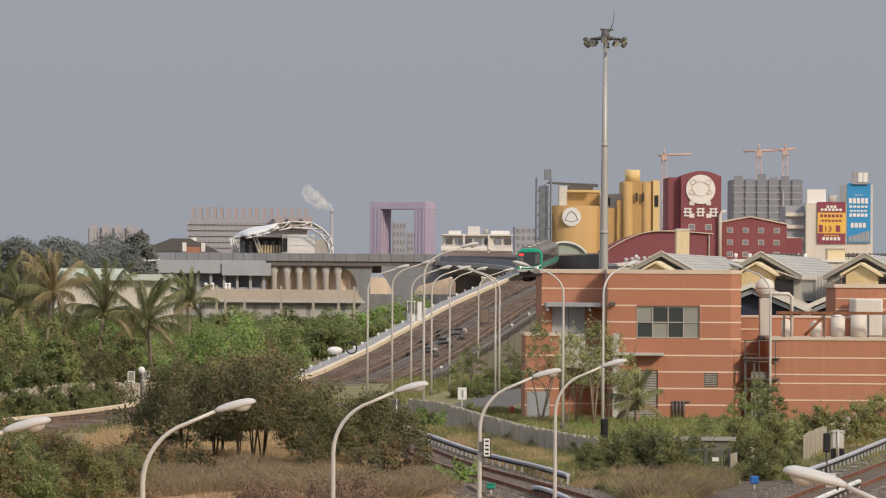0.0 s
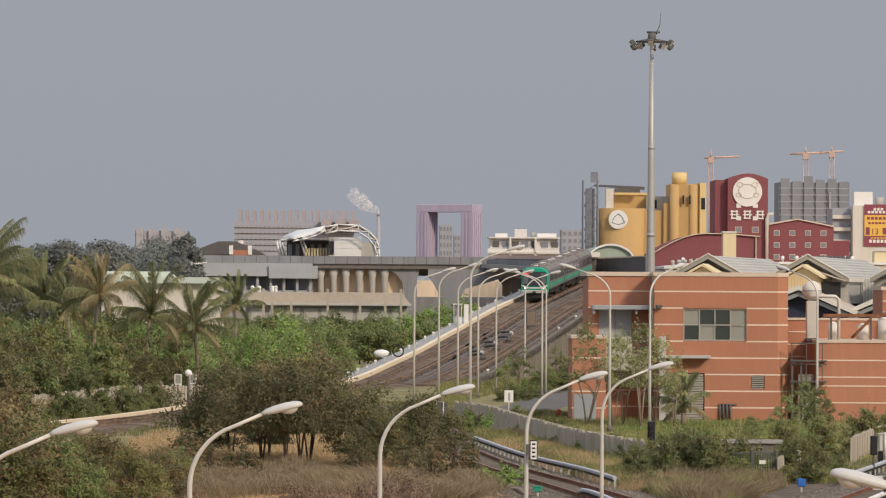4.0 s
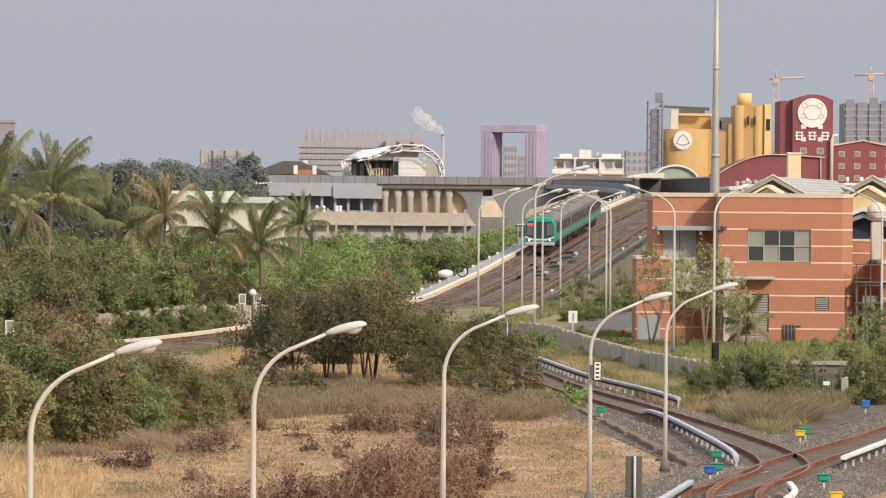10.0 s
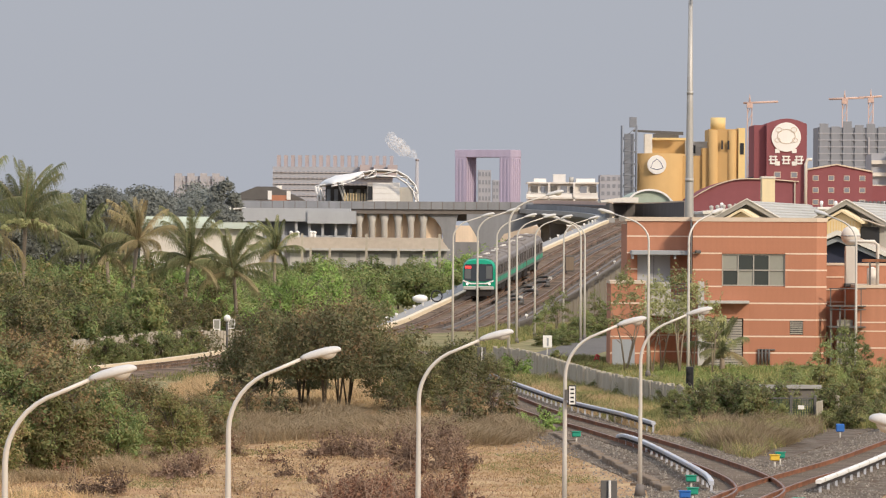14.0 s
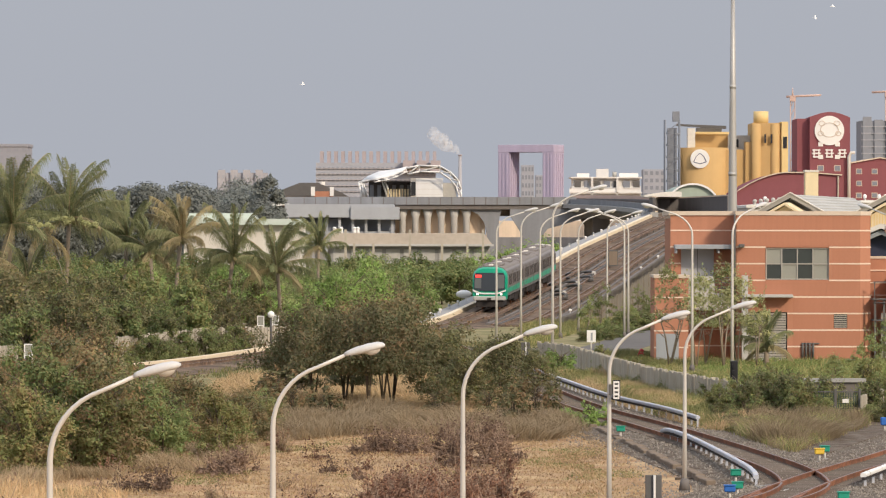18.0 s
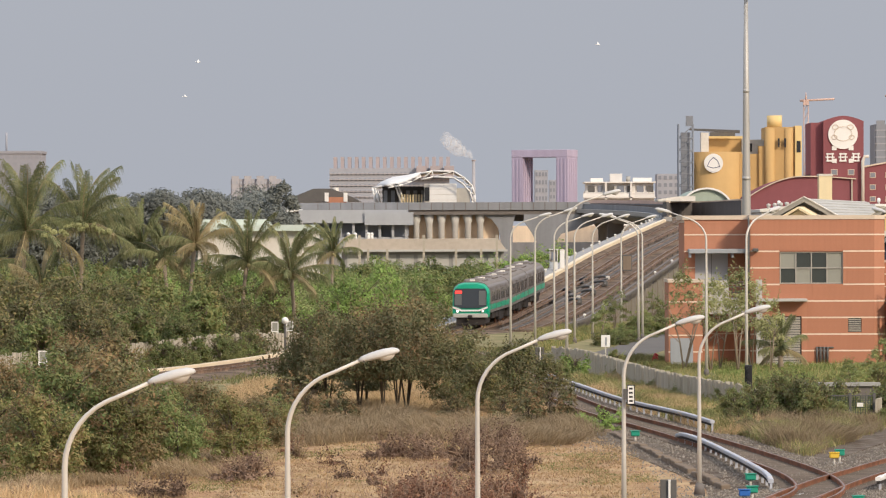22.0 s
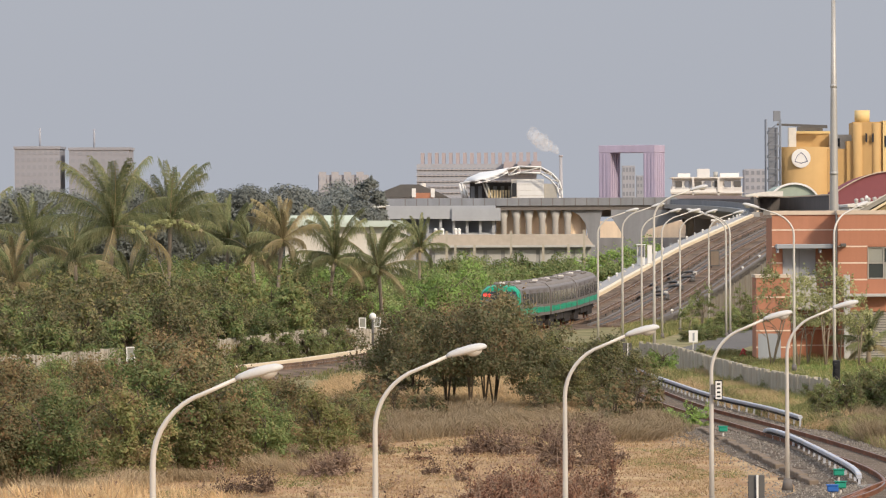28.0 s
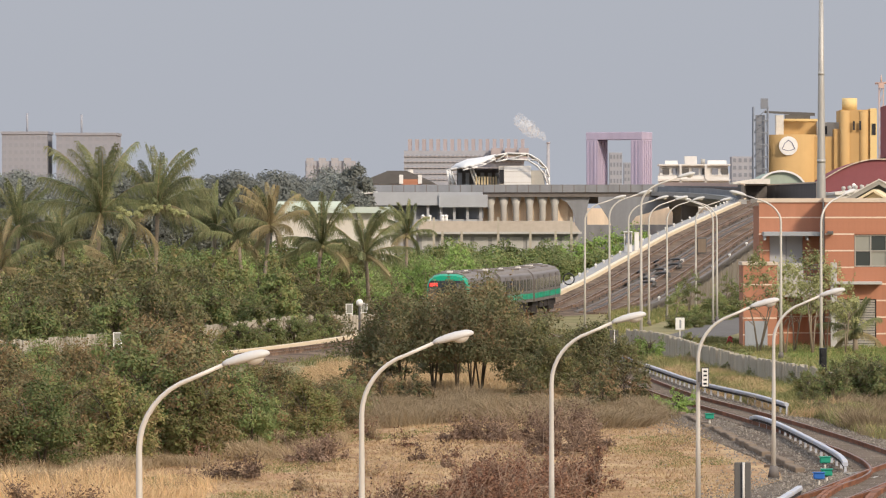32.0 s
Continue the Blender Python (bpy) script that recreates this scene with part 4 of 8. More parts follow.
    for q0, q1 in (((25.85, y0), (26.55, y0 + 0.75)), ((26.55, y0 + 0.75), (26.55, y0 + 14)), ((18.1, y0 + 14), (18.1, y0))):
        bm = bmesh.new()
        vs = [bm.verts.new((x, y, z)) for (x, y), z in ((q0, 0), (q1, 0), (q1, 9.1), (q0, 9.1))]
        bm.faces.new(vs)
        part("side_wall", bm, "brick", b)
    part("coping", slab(0.06, 9.1, 9.36), "cap", b)
    for z in BANDS:
        for a, c in clear(z - 0.04, z + 0.05, 18.1, 25.85):
            part("band", box(a, c, y0 - 0.025, y0 + 0.01, z - 0.045, z + 0.045), "band", b)
        bm = bmesh.new()
        vs = [bm.verts.new(c) for c in ((25.85, y0 - 0.025, z - 0.045), (26.575, y0 + 0.74, z - 0.045), (26.575, y0 + 14, z - 0.045), (26.575, y0 + 14, z + 0.045), (26.575, y0 + 0.74, z + 0.045), (25.85, y0 - 0.025, z + 0.045))]
        bm.faces.new((vs[0], vs[1], vs[4], vs[5])), bm.faces.new((vs[1], vs[2], vs[3], vs[4]))
        part("band", bm, "band", b)
    # tile panels between the bands
    cols = [18.12 + 0.3515 * i for i in range(22)]
    tops = [9.1] + [z - 0.05 for z in BANDS]
    bots = [z + 0.05 for z in BANDS] + [0.14]
    for zt, zb in zip(tops, bots):
        me = mesh_of("tile_panel", box(0.0006, 0.3509, -0.012, 0.0, zb + 0.002, zt - 0.002), "brickpiece")
        for x in cols:
            if not any(x < h1 and x + 0.35 > h0 and zb < g1 and zt > g0 for h0, h1, g0, g1 in holes):
                piece("tile_panel", me, b, Matrix.Translation((x, y0, 0)))
    # window of eight panes
    win = part("window", box(19.95, 23.88, y0 + 0.22, y0 + 0.26, 5.08, 7.07), "frame", b, "aluminium window of eight panes")
    for i in range(4):
        for j in range(2):
            xa = 19.98 + i * 0.978
            # pale panes carry a reflection in their glass colour
            part("pane", box(xa + 0.03, xa + 0.93, y0 + 0.16, y0 + 0.2, 5.12 + j * 0.99, 6.05 + j * 0.98), "pane" if (i, j) in ((0, 0), (1, 1), (2, 0), (2, 1)) else "pane_milky", win)
    for i in range(5):
        xa = 19.955 + i * 0.97
        part("mullion", box(xa, xa + 0.07, y0 + 0.1, y0 + 0.2, 5.08, 7.07), "frame", win)
    for z in (5.08, 6.03, 7.0):
        part("transom", box(19.95, 23.88, y0 + 0.09, y0 + 0.19, z, z + 0.07), "frame", win)
    # louvred door and vent
    door = part("louvre_door", box(18.7, 21.25, y0 + 0.24, y0 + 0.28, 0.1, 3.02), "dark", b, "grey louvred steel double door")
    for k in range(18):
        s = part("slat", box(18.72, 21.23, y0 + 0.08, y0 + 0.2, 0.15 + k * 0.16, 0.275 + k * 0.16), "louvre", door)
    part("door_post", box(19.93, 20.03, y0 + 0.05, y0 + 0.22, 0.1, 3.02), "louvre", door)
    vent = part("vent", box(24.22, 25.03, y0 + 0.2, y0 + 0.26, 2.07, 2.91), "dark", b)
    for k in range(7):
        part("slat", box(24.23, 25.02, y0 + 0.03, y0 + 0.16, 2.09 + k * 0.118, 2.16 + k * 0.118), "louvre", vent)
    part("canopy", box(18.4, 21.6, y0 - 0.95, y0, 3.98, 4.16, 0.02), "concrete_pale", b)
    part("column", box(18.42, 18.80, y0 - 0.75, y0 - 0.3, -0.1, 5.35, 0.02), "concrete_pale", b)
    part("downpipe", tube([(18.0, y0 - 0.1, 9.2), (18.0, y0 - 0.1, 0.2)], 0.06, 8), "steel_dark", b)
    pipes = part("pipe_rack", tube([(22.3, y0 - 0.1, 1.1), (23.3, y0 - 0.1, 1.1)], 0.05, 8), "steel_dark", b, "dark vertical pipes on the wall")
    for k in range(4):
        part("pipe", tube([(22.25 + k * 0.22, y0 - 0.12, 0.15), (22.25 + k * 0.22, y0 - 0.12, 1.15)], 0.07, 8), "steel_dark", pipes)
    part("wall_lamp", box(18.25, 18.6, y0 - 0.45, y0, 7.1, 7.3, 0.03), "steel_dark", b)
    # recessed wing
    yw = y0 + 2.2
    for xa, xb, za, zb in ((14.1, 14.75, 0, 9.1), (16.85, 18.1, 0, 9.1), (14.75, 16.85, 0, 4.2), (14.75, 16.85, 7.05, 9.1)):
        part("wall_panel", box(xa, xb, yw, yw + 0.3, za, zb), "brick", b)
    part("wing_core", box(14.15, 18.1, yw + 0.5, yw + 9, 0, 8.9), "brick", b)
    part("coping", box(13.98, 18.04, yw - 0.1, yw + 9.2, 9.1, 9.36), "cap", b)
    for z in BANDS:
        for xa, xb in (((14.1, 18.1),) if z > 7.2 or z < 4 else ((14.1, 14.75), (16.85, 18.1))):
            part("band", box(xa - 0.02, xb, yw - 0.025, yw + 0.01, z - 0.04, z + 0.04), "band", b)
    d = part("wing_door", box(14.77, 16.83, yw + 0.12, yw + 0.2, 4.2, 7.03), "door_grey", b, "pale grey steel double door")
    part("door_seam", box(15.785, 15.815, yw + 0.1, yw + 0.125, 4.22, 7.0), "steel_dark", d)
    part("door_handle", box(15.9, 15.95, yw + 0.05, yw + 0.12, 5.3, 5.5), "steel_dark", d)
    part("canopy", box(14.3, 18.08, yw - 1.6, yw, 6.98, 7.26, 0.03), "grey_paint", b, "dark grey steel canopy over the upper door")
    for xa in (14.35, 17.0):
        part("canopy_bracket", box(xa, xa + 0.12, yw - 1.4, yw, 6.72, 6.98), "grey_paint", b)
    land = part("landing", box(14.9, 18.05, yw - 2.3, yw, 4.0, 4.2, 0.02), "concrete", b)
    for k in range(7):
        part("baluster", box(16.75 + k * 0.21, 16.78 + k * 0.21, yw - 2.25, yw - 2.2, 4.2, 5.2), "steel_dark", land)
    for z in (4.55, 4.9, 5.2):
        part("rail", tube([(16.7, yw - 2.22, z), (18.05, yw - 2.22, z)], 0.03, 6), "steel_dark", land)
    part("landing_wall", box(15.0, 16.75, yw - 2.35, yw - 2.1, 3.2, 5.3), "concrete_pale", b)
    part("landing_under_wall", box(16.75, 18.0, yw - 2.2, yw - 2.0, 2.7, 4.0), "concrete_pale", b)
    # low annex
    ya = y0 - 2.5
    part("annex_wall", box(12.9, 15.0, ya, ya + 6, 0, 5.2), "brick", b)
    part("annex_coping", box(12.84, 15.06, ya - 0.06, ya + 6.06, 5.2, 5.38), "cap", b)
    for z in BANDS[4:]:
        part("band", box(12.87, 15.0, ya - 0.025, ya + 0.01, z - 0.04, z + 0.04), "band", b)
    part("shutter", box(13.0, 14.4, ya - 0.05, ya, 0.0, 1.75), "grey_paint", b)
    part("plinth", box(18.0, 25.9, y0 - 0.05, y0, 0, 0.12), "concrete", b)
    part("step", box(19.6, 21.4, y0 - 2.2, y0 - 0.06, 0.0, 0.14), "concrete_pale", b)


def low_brick_building():
    b = thing("low_brick_building", "low terracotta-tiled plant building with cream bands", "building")
    y0 = 300.0
    part("wall_panel", box(28.4, 46, y0, y0 + 8, 0, 5.0), "brick", b)
    part("coping", box(28.34, 46, y0 - 0.06, y0 + 8, 5.0, 5.18), "cap", b)
    for z in (3.9, 2.85, 2.3, 1.25):
        part("band", box(28.38, 46, y0 - 0.025, y0, z - 0.04, z + 0.04), "band", b)
    part("rear_wall", box(26.6, 46, y0 + 8.05, y0 + 9, 0, 6.35), "brick", b)
    part("rear_coping", box(26.6, 46, y0 + 7.98, y0 + 9, 6.35, 6.5), "cap", b)
    for z in (5.6, 4.8, 4.0):
        part("band", box(26.6, 28.4, y0 + 8.0, y0 + 8.05, z - 0.04, z + 0.04), "band", b)
    part("stair_tower", box(33.5, 36.9, y0 + 10, y0 + 16, 0, 8.3), "brick", b)
    part("tower_coping", box(33.4, 37.0, y0 + 9.9, y0 + 16, 8.3, 8.55), "cap", b)
    for z in (7.6, 6.9):
        part("band", box(33.5, 36.9, y0 + 9.97, y0 + 10, z - 0.04, z + 0.04), "band", b)
    part("rooftop_shelter", box(34.3, 36.1, y0 + 6, y0 + 9.5, 5.2, 7.6, 0.1), "offwhite", b)
    # rooftop plant
    for x, r, h in ((29.6, 0.3, 1.0), (31.5, 0.36, 0.9), (32.9, 0.45, 1.3), (34.2, 0.5, 1.45), (36.3, 0.6, 1.55), (37.6, 0.6, 1.5)):
        tk = thing("roof_tank", "pale cylindrical plant tank on the low roof", "tank", at=(x, y0 + 3, 5.18), group="roof tanks")
        part("shell", tube([(0, 0, 0), (0, 0, h)], r, 16), "offwhite", tk)
        part("lid", tube([(0, 0, h), (0, 0, h + 0.12)], [r * 1.04, r * 0.3], 16), "white", tk)
    rk = thing("pipe_gantry", "rusty steel pipe gantry on the low roof", "pipe gantry", at=(0, 0, 0))
    for x in (29.3, 31.8, 34.6, 37.6, 38.4):
        part("post", box(x - 0.06, x + 0.06, y0 + 1.0, y0 + 1.12, 5.18, 6.75), "steel_dark", rk)
    part("beam", box(28.8, 38.5, y0 + 0.98, y0 + 1.14, 6.62, 6.8), "rust", rk)
    part("pipe", tube([(28.0, y0 + 1.3, 7.9), (29.6, y0 + 1.3, 7.9), (29.8, y0 + 1.3, 7.7), (29.8, y0 + 1.3, 5.2)], 0.11, 10), "offwhite", rk)
    part("brace", tube([(30.6, y0 + 1.06, 5.3), (31.8, y0 + 1.06, 6.5)], 0.09, 8), "rust", rk)
    ball = thing("round_vessel", "round white vessel on a duct stack", "vessel", at=(28.35, y0 + 4, 0))
    bm = bmesh.new()
    bmesh.ops.create_uvsphere(bm, u_segments=18, v_segments=12, radius=0.62, matrix=Matrix.Translation((0, 0, 8.25)))
    for f in bm.faces:
        f.smooth = True
    part("shell", bm, "offwhite", ball)
    part("seam", tube([(0, 0, 8.22), (0, 0, 8.28)], 0.635, 18), "grey_paint", ball)
    part("duct", box(-0.35, 0.35, -0.3, 0.3, 5.2, 7.6, 0.04), "galv", ball)
    part("hopper", box(-0.4, 0.4, -0.35, 0.35, 5.0, 5.25, 0.04), "steel_dark", ball)
    part("foot", box(-0.2, 0.2, -0.2, 0.2, 5.17, 5.21), "steel_dark", ball)
    # steel escape stair between the two blocks
    st = thing("steel_landing", "dark steel escape landing with railing", "steel stair")
    for z in (3.9, 2.6):
        part("platform", box(26.6, 28.9, y0 - 0.6, y0 + 1.5, z - 0.08, z), "steel_dark", st)
        for x in (26.7, 27.6, 28.6):
            part("post", box(x - 0.03, x + 0.03, y0 - 0.6, y0 - 0.55, z, z + 1.05), "steel_dark", st)
        part("handrail", tube([(26.6, y0 - 0.58, z + 1.05), (28.9, y0 - 0.58, z + 1.05)], 0.035, 6), "steel_dark", st)
    for x in (26.75, 27.3):
        part("column", box(x - 0.06, x + 0.06, y0 - 0.5, y0 - 0.38, 0, 3.85), "steel_dark", st)
    part("shutter", box(27.2, 28.2, y0 + 0.5, y0 + 0.6, 0, 3.0), "louvre", st)


# ---- depot sheds ----
def depot_sheds():
    """Side-by-side train sheds; the ridges run away to the right. A low front gable, a cream lantern on it, a higher ribbed roof behind."""
    for k, (x, y0, length) in enumerate(((29.7, 428, 60), (38.75, 428, 66), (48.2, 428, 80), (57.8, 428, 90), (67.4, 428, 90))):
        t = thing("depot_shed", "long depot shed with grey ribbed roof and cream lantern gable", "shed", at=(x, y0, 0), turn=-11, group="depot sheds")
        w, eave, ridge, y1 = 5.25, 6.2, 8.45, length
        part("hall", prism([(-w + 0.3, 0), (w - 0.3, 0), (w - 0.3, eave - 0.1), (0, ridge - 0.25), (-w + 0.3, eave - 0.1)], 0.8, y1), "navy", t)
        for s in (-1, 1):
            part("roof_slope", prism([(0, ridge), (s * w, eave), (s * w, eave + 0.16), (0, ridge + 0.17)], -0.3, 9.5), "roof_beige", t)
            part("fascia", prism([(0, ridge - 0.2), (s * w, eave - 0.22), (s * w, eave + 0.2), (0, ridge + 0.24)], -0.55, -0.3), "roof_pale", t)
            part("rafter", prism([(0, ridge - 0.75), (s * w, eave - 0.7), (s * w, eave - 0.35), (0, ridge - 0.35)], -0.2, 0.5), "grey_paint", t)
        # cream lantern with standing seams
        part("lantern", prism([(-1.35, 7.4), (1.35, 7.4), (1.35, 9.45), (0, 10.25), (-1.35, 9.45)], 3.8, 8.6), "cream", t)
        for s in (-1, 1):
            part("lantern_roof", prism([(0, 10.32), (s * 1.85, 9.28), (s * 1.85, 9.5), (0, 10.56)], 3.2, 8.6), "cream", t)
        for j in range(11):
            part("seam", box(-1.32 + j * 0.255, -1.25 + j * 0.255, 3.76, 3.8, 7.5, 9.5), "yellow_pale", t)
        part("dark_window", box(1.4, 3.1, 6.6, 6.9, 7.5, 9.0), "dark", t)
        part("awning", prism([(1.35, 9.75), (3.5, 9.05), (3.5, 9.12), (1.35, 9.85)], 6.0, 8.0), "roof_beige", t)
        # higher roof behind, with raised ribs and a notched eave
        pitch = (11.3 - 9.35) / 3.55
        for s in (-1, 1):
            part("upper_roof", prism([(0, 11.2), (s * 3.7, 11.2 - 3.7 * pitch), (s * 3.7, 11.32 - 3.7 * pitch), (0, 11.32)], 8.0, y1), "roof_grey", t)
            for j in range(7):
                xa = 0.25 + j * 0.5
                part("roof_rib", prism([(s * xa, 11.32 - xa * pitch), (s * (xa + 0.1), 11.32 - (xa + 0.1) * pitch), (s * (xa + 0.1), 11.40 - (xa + 0.1) * pitch), (s * xa, 11.40 - xa * pitch)], 8.4, y1), "roof_grey", t)
            for j in range(30):
                ya = 8.6 + j * 1.0
                part("eave_cap", box(s * 3.7 - 0.16, s * 3.7 + 0.16, ya, ya + 0.5, 11.02 - 3.7 * pitch, 11.38 - 3.7 * pitch), "roof_pale", t)
            part("gable_rim", prism([(0, 11.0), (s * 3.75, 11.0 - 3.75 * pitch), (s * 3.75, 11.42 - 3.75 * pitch), (0, 11.44)], 7.6, 8.0), "louvre", t)
            part("rim_edge", prism([(0, 11.44), (s * 3.75, 11.42 - 3.75 * pitch), (s * 3.75, 11.5 - 3.75 * pitch), (0, 11.53)], 7.5, 8.05), "roof_pale", t)
            part("side_glazing", box(min(s * 2.2, s * 3.5), max(s * 2.2, s * 3.5), 9.2, 9.35, 6.6, 9.3), "pale_sheet", t)
            part("glazing_bar", box(min(s * 2.15, s * 2.25), max(s * 2.15, s * 2.25), 9.1, 9.2, 6.6, 9.6), "white", t)
        part("upper_gable", prism([(-3.5, 7.0), (3.5, 7.0), (3.5, 9.1), (0, 11.0), (-3.5, 9.1)], 9.4, y1 - 1), "roof_grey", t)
        # corrugated wall and low flat roof in the valley
        part("valley_roof", box(3.4, 6.2, 8.5, 22, 6.3, 6.5), "roof_beige", t)
        part("valley_wall", box(3.75, 6.0, 22, 22.3, 6.4, 9.3), "pale_sheet", t)
        for j in range(8):
            part("corrugation", box(3.8 + j * 0.28, 3.9 + j * 0.28, 21.94, 22, 6.4, 9.3), "roof_pale", t)


def white_works():
    """Low white works roofs with rows of ventilators, between the sheds and the maroon factory."""
    t = thing("white_works", "low white works building with flat roofs", "works building")
    part("hall", box(37, 50, 590, 620, 0, 10.7), "offwhite", t)
    part("hall", box(52, 82, 600, 630, 0, 11.4), "offwhite", t)
    part("roof_edge", box(51.8, 82.2, 599.7, 630, 11.4, 11.7), "white", t)
    part("roof_edge", prism([(36.8, 10.7), (50.2, 10.7), (50.2, 11.0), (43.5, 11.7), (36.8, 11.0)], 589.7, 620), "roof_pale", t)
    rng = random.Random(8)
    def vent(x, y, z, r, h, m):
        v = thing("roof_ventilator", "round roof ventilator on the works", "vent", at=(x, y, z), group="works ventilators")
        part("neck", tube([(0, 0, -0.05), (0, 0, h * 0.5)], r * 0.7, 8), "roof_grey", v)
        part("drum", tube([(0, 0, h * 0.4), (0, 0, h * 0.85), (0, 0, h)], [r, r, r * 0.3], 10), m, v)
    for k in range(17):
        vent(38 + k * 0.75, 592, 11.1 + 0.35 * math.sin(k / 16 * math.pi), 0.26, 0.65, "roof_grey")
    for k in range(9):
        vent(56.6 + k * 0.5, 602, 11.7, 0.24, 0.8, "steel_dark")
    for k in range(12):
        vent(66.2 + k * 0.52, 602, 11.7, 0.26, 0.9, "steel_dark")
    for x in (40.2, 46.3, 52.8, 54.6, 55.4, 60.8, 61.6):
        vent(x, 606, 11.7 if x > 51 else 11.4, 0.22, 0.8, "white")
    h = thing("cream_roof_hut", "small cream hut on the works roof", "hut", at=(65.0, 601, 11.7))
    part("walls", box(-1.1, 1.1, 0, 3, 0, 1.4), "cream", h)
    part("roof", prism([(-1.3, 1.4), (1.3, 1.4), (0, 1.8)], -0.2, 3.2), "offwhite", h)
    v = thing("maroon_vault_hall", "hall with a maroon barrel roof and pale rim", "hall")
    arc = [(43.4 + 8.0 * k / 10, 13.3 + 3.15 * math.sin(math.pi / 2 * (0.03 + 0.97 * k / 10)) ** 0.9) for k in range(11)] + [(54.5, 16.42), (59.3, 16.05)]
    part("vault", prism([(43.4, 0)] + arc + [(59.3, 0)], 720, 745), "red", v)
    part("end_rib", box(58.6, 58.8, 719.7, 720, 0, 16.0), "roof_beige", v)
    for a, b in zip(arc, arc[1:]):
        part("rim", prism([a, b, (b[0], b[1] + 0.16), (a[0], a[1] + 0.16)], 719.6, 720), "cap", v)
    st = thing("cream_stair_tower", "narrow cream stair tower among the works", "tower", at=(53.55, 704, 0))
    part("shaft", box(-0.95, 0.95, 0, 3, 0, 16.4), "cream", st)
    part("roof_cap", box(-1.05, 1.05, -0.1, 3.1, 16.4, 16.7), "offwhite", st)


# ---- fences and yard furniture ----
FENCE_PANEL = mesh_of("fence_panel", box(-0.17, 0.17, -0.04, 0.04, 0.0, 1.25, 0.012), "fence")
FENCE_POST = mesh_of("fence_post", box(-0.08, 0.08, -0.13, 0.09, 0.0, 1.275, 0.015), "fence")


def panel_fence(name, label, pts, step=0.4, every=5, tall=1.0):
    t = thing(name, label, "fence", kind="structure")
    path = spline(pts, step)
    rng = random.Random(len(pts))
    for i, (a, b) in enumerate(zip(path, path[1:])):
        d = b - a
        r = Matrix.Rotation(math.atan2(d.y, d.x), 4, 'Z')
        piece("panel", FENCE_PANEL, t, Matrix.Translation(a) @ r @ Matrix.Rotation(rng.uniform(-0.03, 0.03), 4, 'Y') @ Matrix.Rotation(rng.uniform(-0.12, 0.12), 4, 'Z') @ Matrix.Diagonal((1, 1, tall * rng.uniform(0.93, 1.04), 1)))
        if i % every == 0:
            piece("post", FENCE_POST, t, Matrix.Translation(a + Vector((0.1, -0.06, 0))) @ r @ Matrix.Diagonal((1, 1, tall, 1)))


def fences():
    panel_fence("yard_fence", "weathered grey concrete panel fence beside the track", [(5.7, 298, 0), (7.2, 290, 0), (8.2, 276, 0), (9.2, 260, 0), (10.3, 245, 0), (11.6, 233, 0), (13.2, 223, 0)], 0.42)
    panel_fence("yard_fence", "pale concrete panel fence beside the crossing track", [(23.4, 230, 0), (24.6, 237, 0), (26.7, 249, 0), (30.7, 272, 0)], 0.36, tall=1.02)
    panel_fence("yard_fence", "short ragged pale panel fence beside the mesh gate", [(17.95, 207.5, 0), (18.7, 211, 0), (19.6, 215.5, 0)], 0.42, tall=0.9)
    low = [p for p in MAIN_PATH if 214 < p.y < 340]
    panel_fence("track_fence", "grey concrete panel fence behind the approach track", [q for q in side_path(low, -6.2, -0.15)[::12]], 0.45, tall=1.35)
    for x, y, z in ((-12.6, 326, 1.5), (-11.7, 329, 1.5), (-22.8, 262, 1.15), (-21.9, 264, 1.2)):
        f = thing("fence_frame", "small white steel frame standing on the fence line", "frame", at=(x, y, 0), group="white frames on the fence")
        for s in (-0.24, 0.18):
            part("leg", box(s, s + 0.06, -0.05, 0.05, 0, z), "fence", f)
            part("upright", box(s, s + 0.06, -0.05, 0.05, z, z + 0.8), "white", f)
        part("crossbar", box(-0.18, 0.18, -0.05, 0.05, z + 0.74, z + 0.8), "white", f)
        part("crossbar", box(-0.18, 0.18, -0.04, 0.04, z + 0.1, z + 0.16), "white", f)
        part("pane", box(-0.18, 0.18, -0.015, 0.015, z + 0.16, z + 0.74), "pane_milky", f)
    panel_fence("track_fence", "grey concrete panel fence behind the approach track", [(-15.2, 322, 0), (-13.4, 325, 0), (-11.6, 328.6, 0), (-10.6, 331, 0)], 0.45, tall=1.25)
    g = thing("globe_lamp", "dark post lamp with a white globe", "lamp", at=(-11.75, 322, 0))
    part("post", tube([(0, 0, 0), (0, 0, 2.25)], 0.08, 8), "steel_dark", g)
    bm = bmesh.new()
    bmesh.ops.create_uvsphere(bm, u_segments=14, v_segments=10, radius=0.24, matrix=Matrix.Translation((0, 0, 2.45)))
    for f in bm.faces:
        f.smooth = True
    part("globe", bm, "white", g)
    # mesh gate in the yard fence
    gt = thing("mesh_gate", "dark green steel mesh gate with a small notice", "gate", at=(15.85, 208.5, 0))
    for x in (0, 1.05, 2.1):
        part("gate_post", box(x - 0.06, x + 0.06, -0.06, 0.06, 0, 1.35, 0.01), "steel_dark", gt)
    for z in (0.15, 1.2):
        part("rail", box(0, 2.1, -0.03, 0.03, z, z + 0.06), "steel_dark", gt)
    for k in range(19):
        part("bar", box(0.08 + k * 0.108, 0.115 + k * 0.108, -0.01, 0.01, 0.2, 1.2), "gate_green", gt)
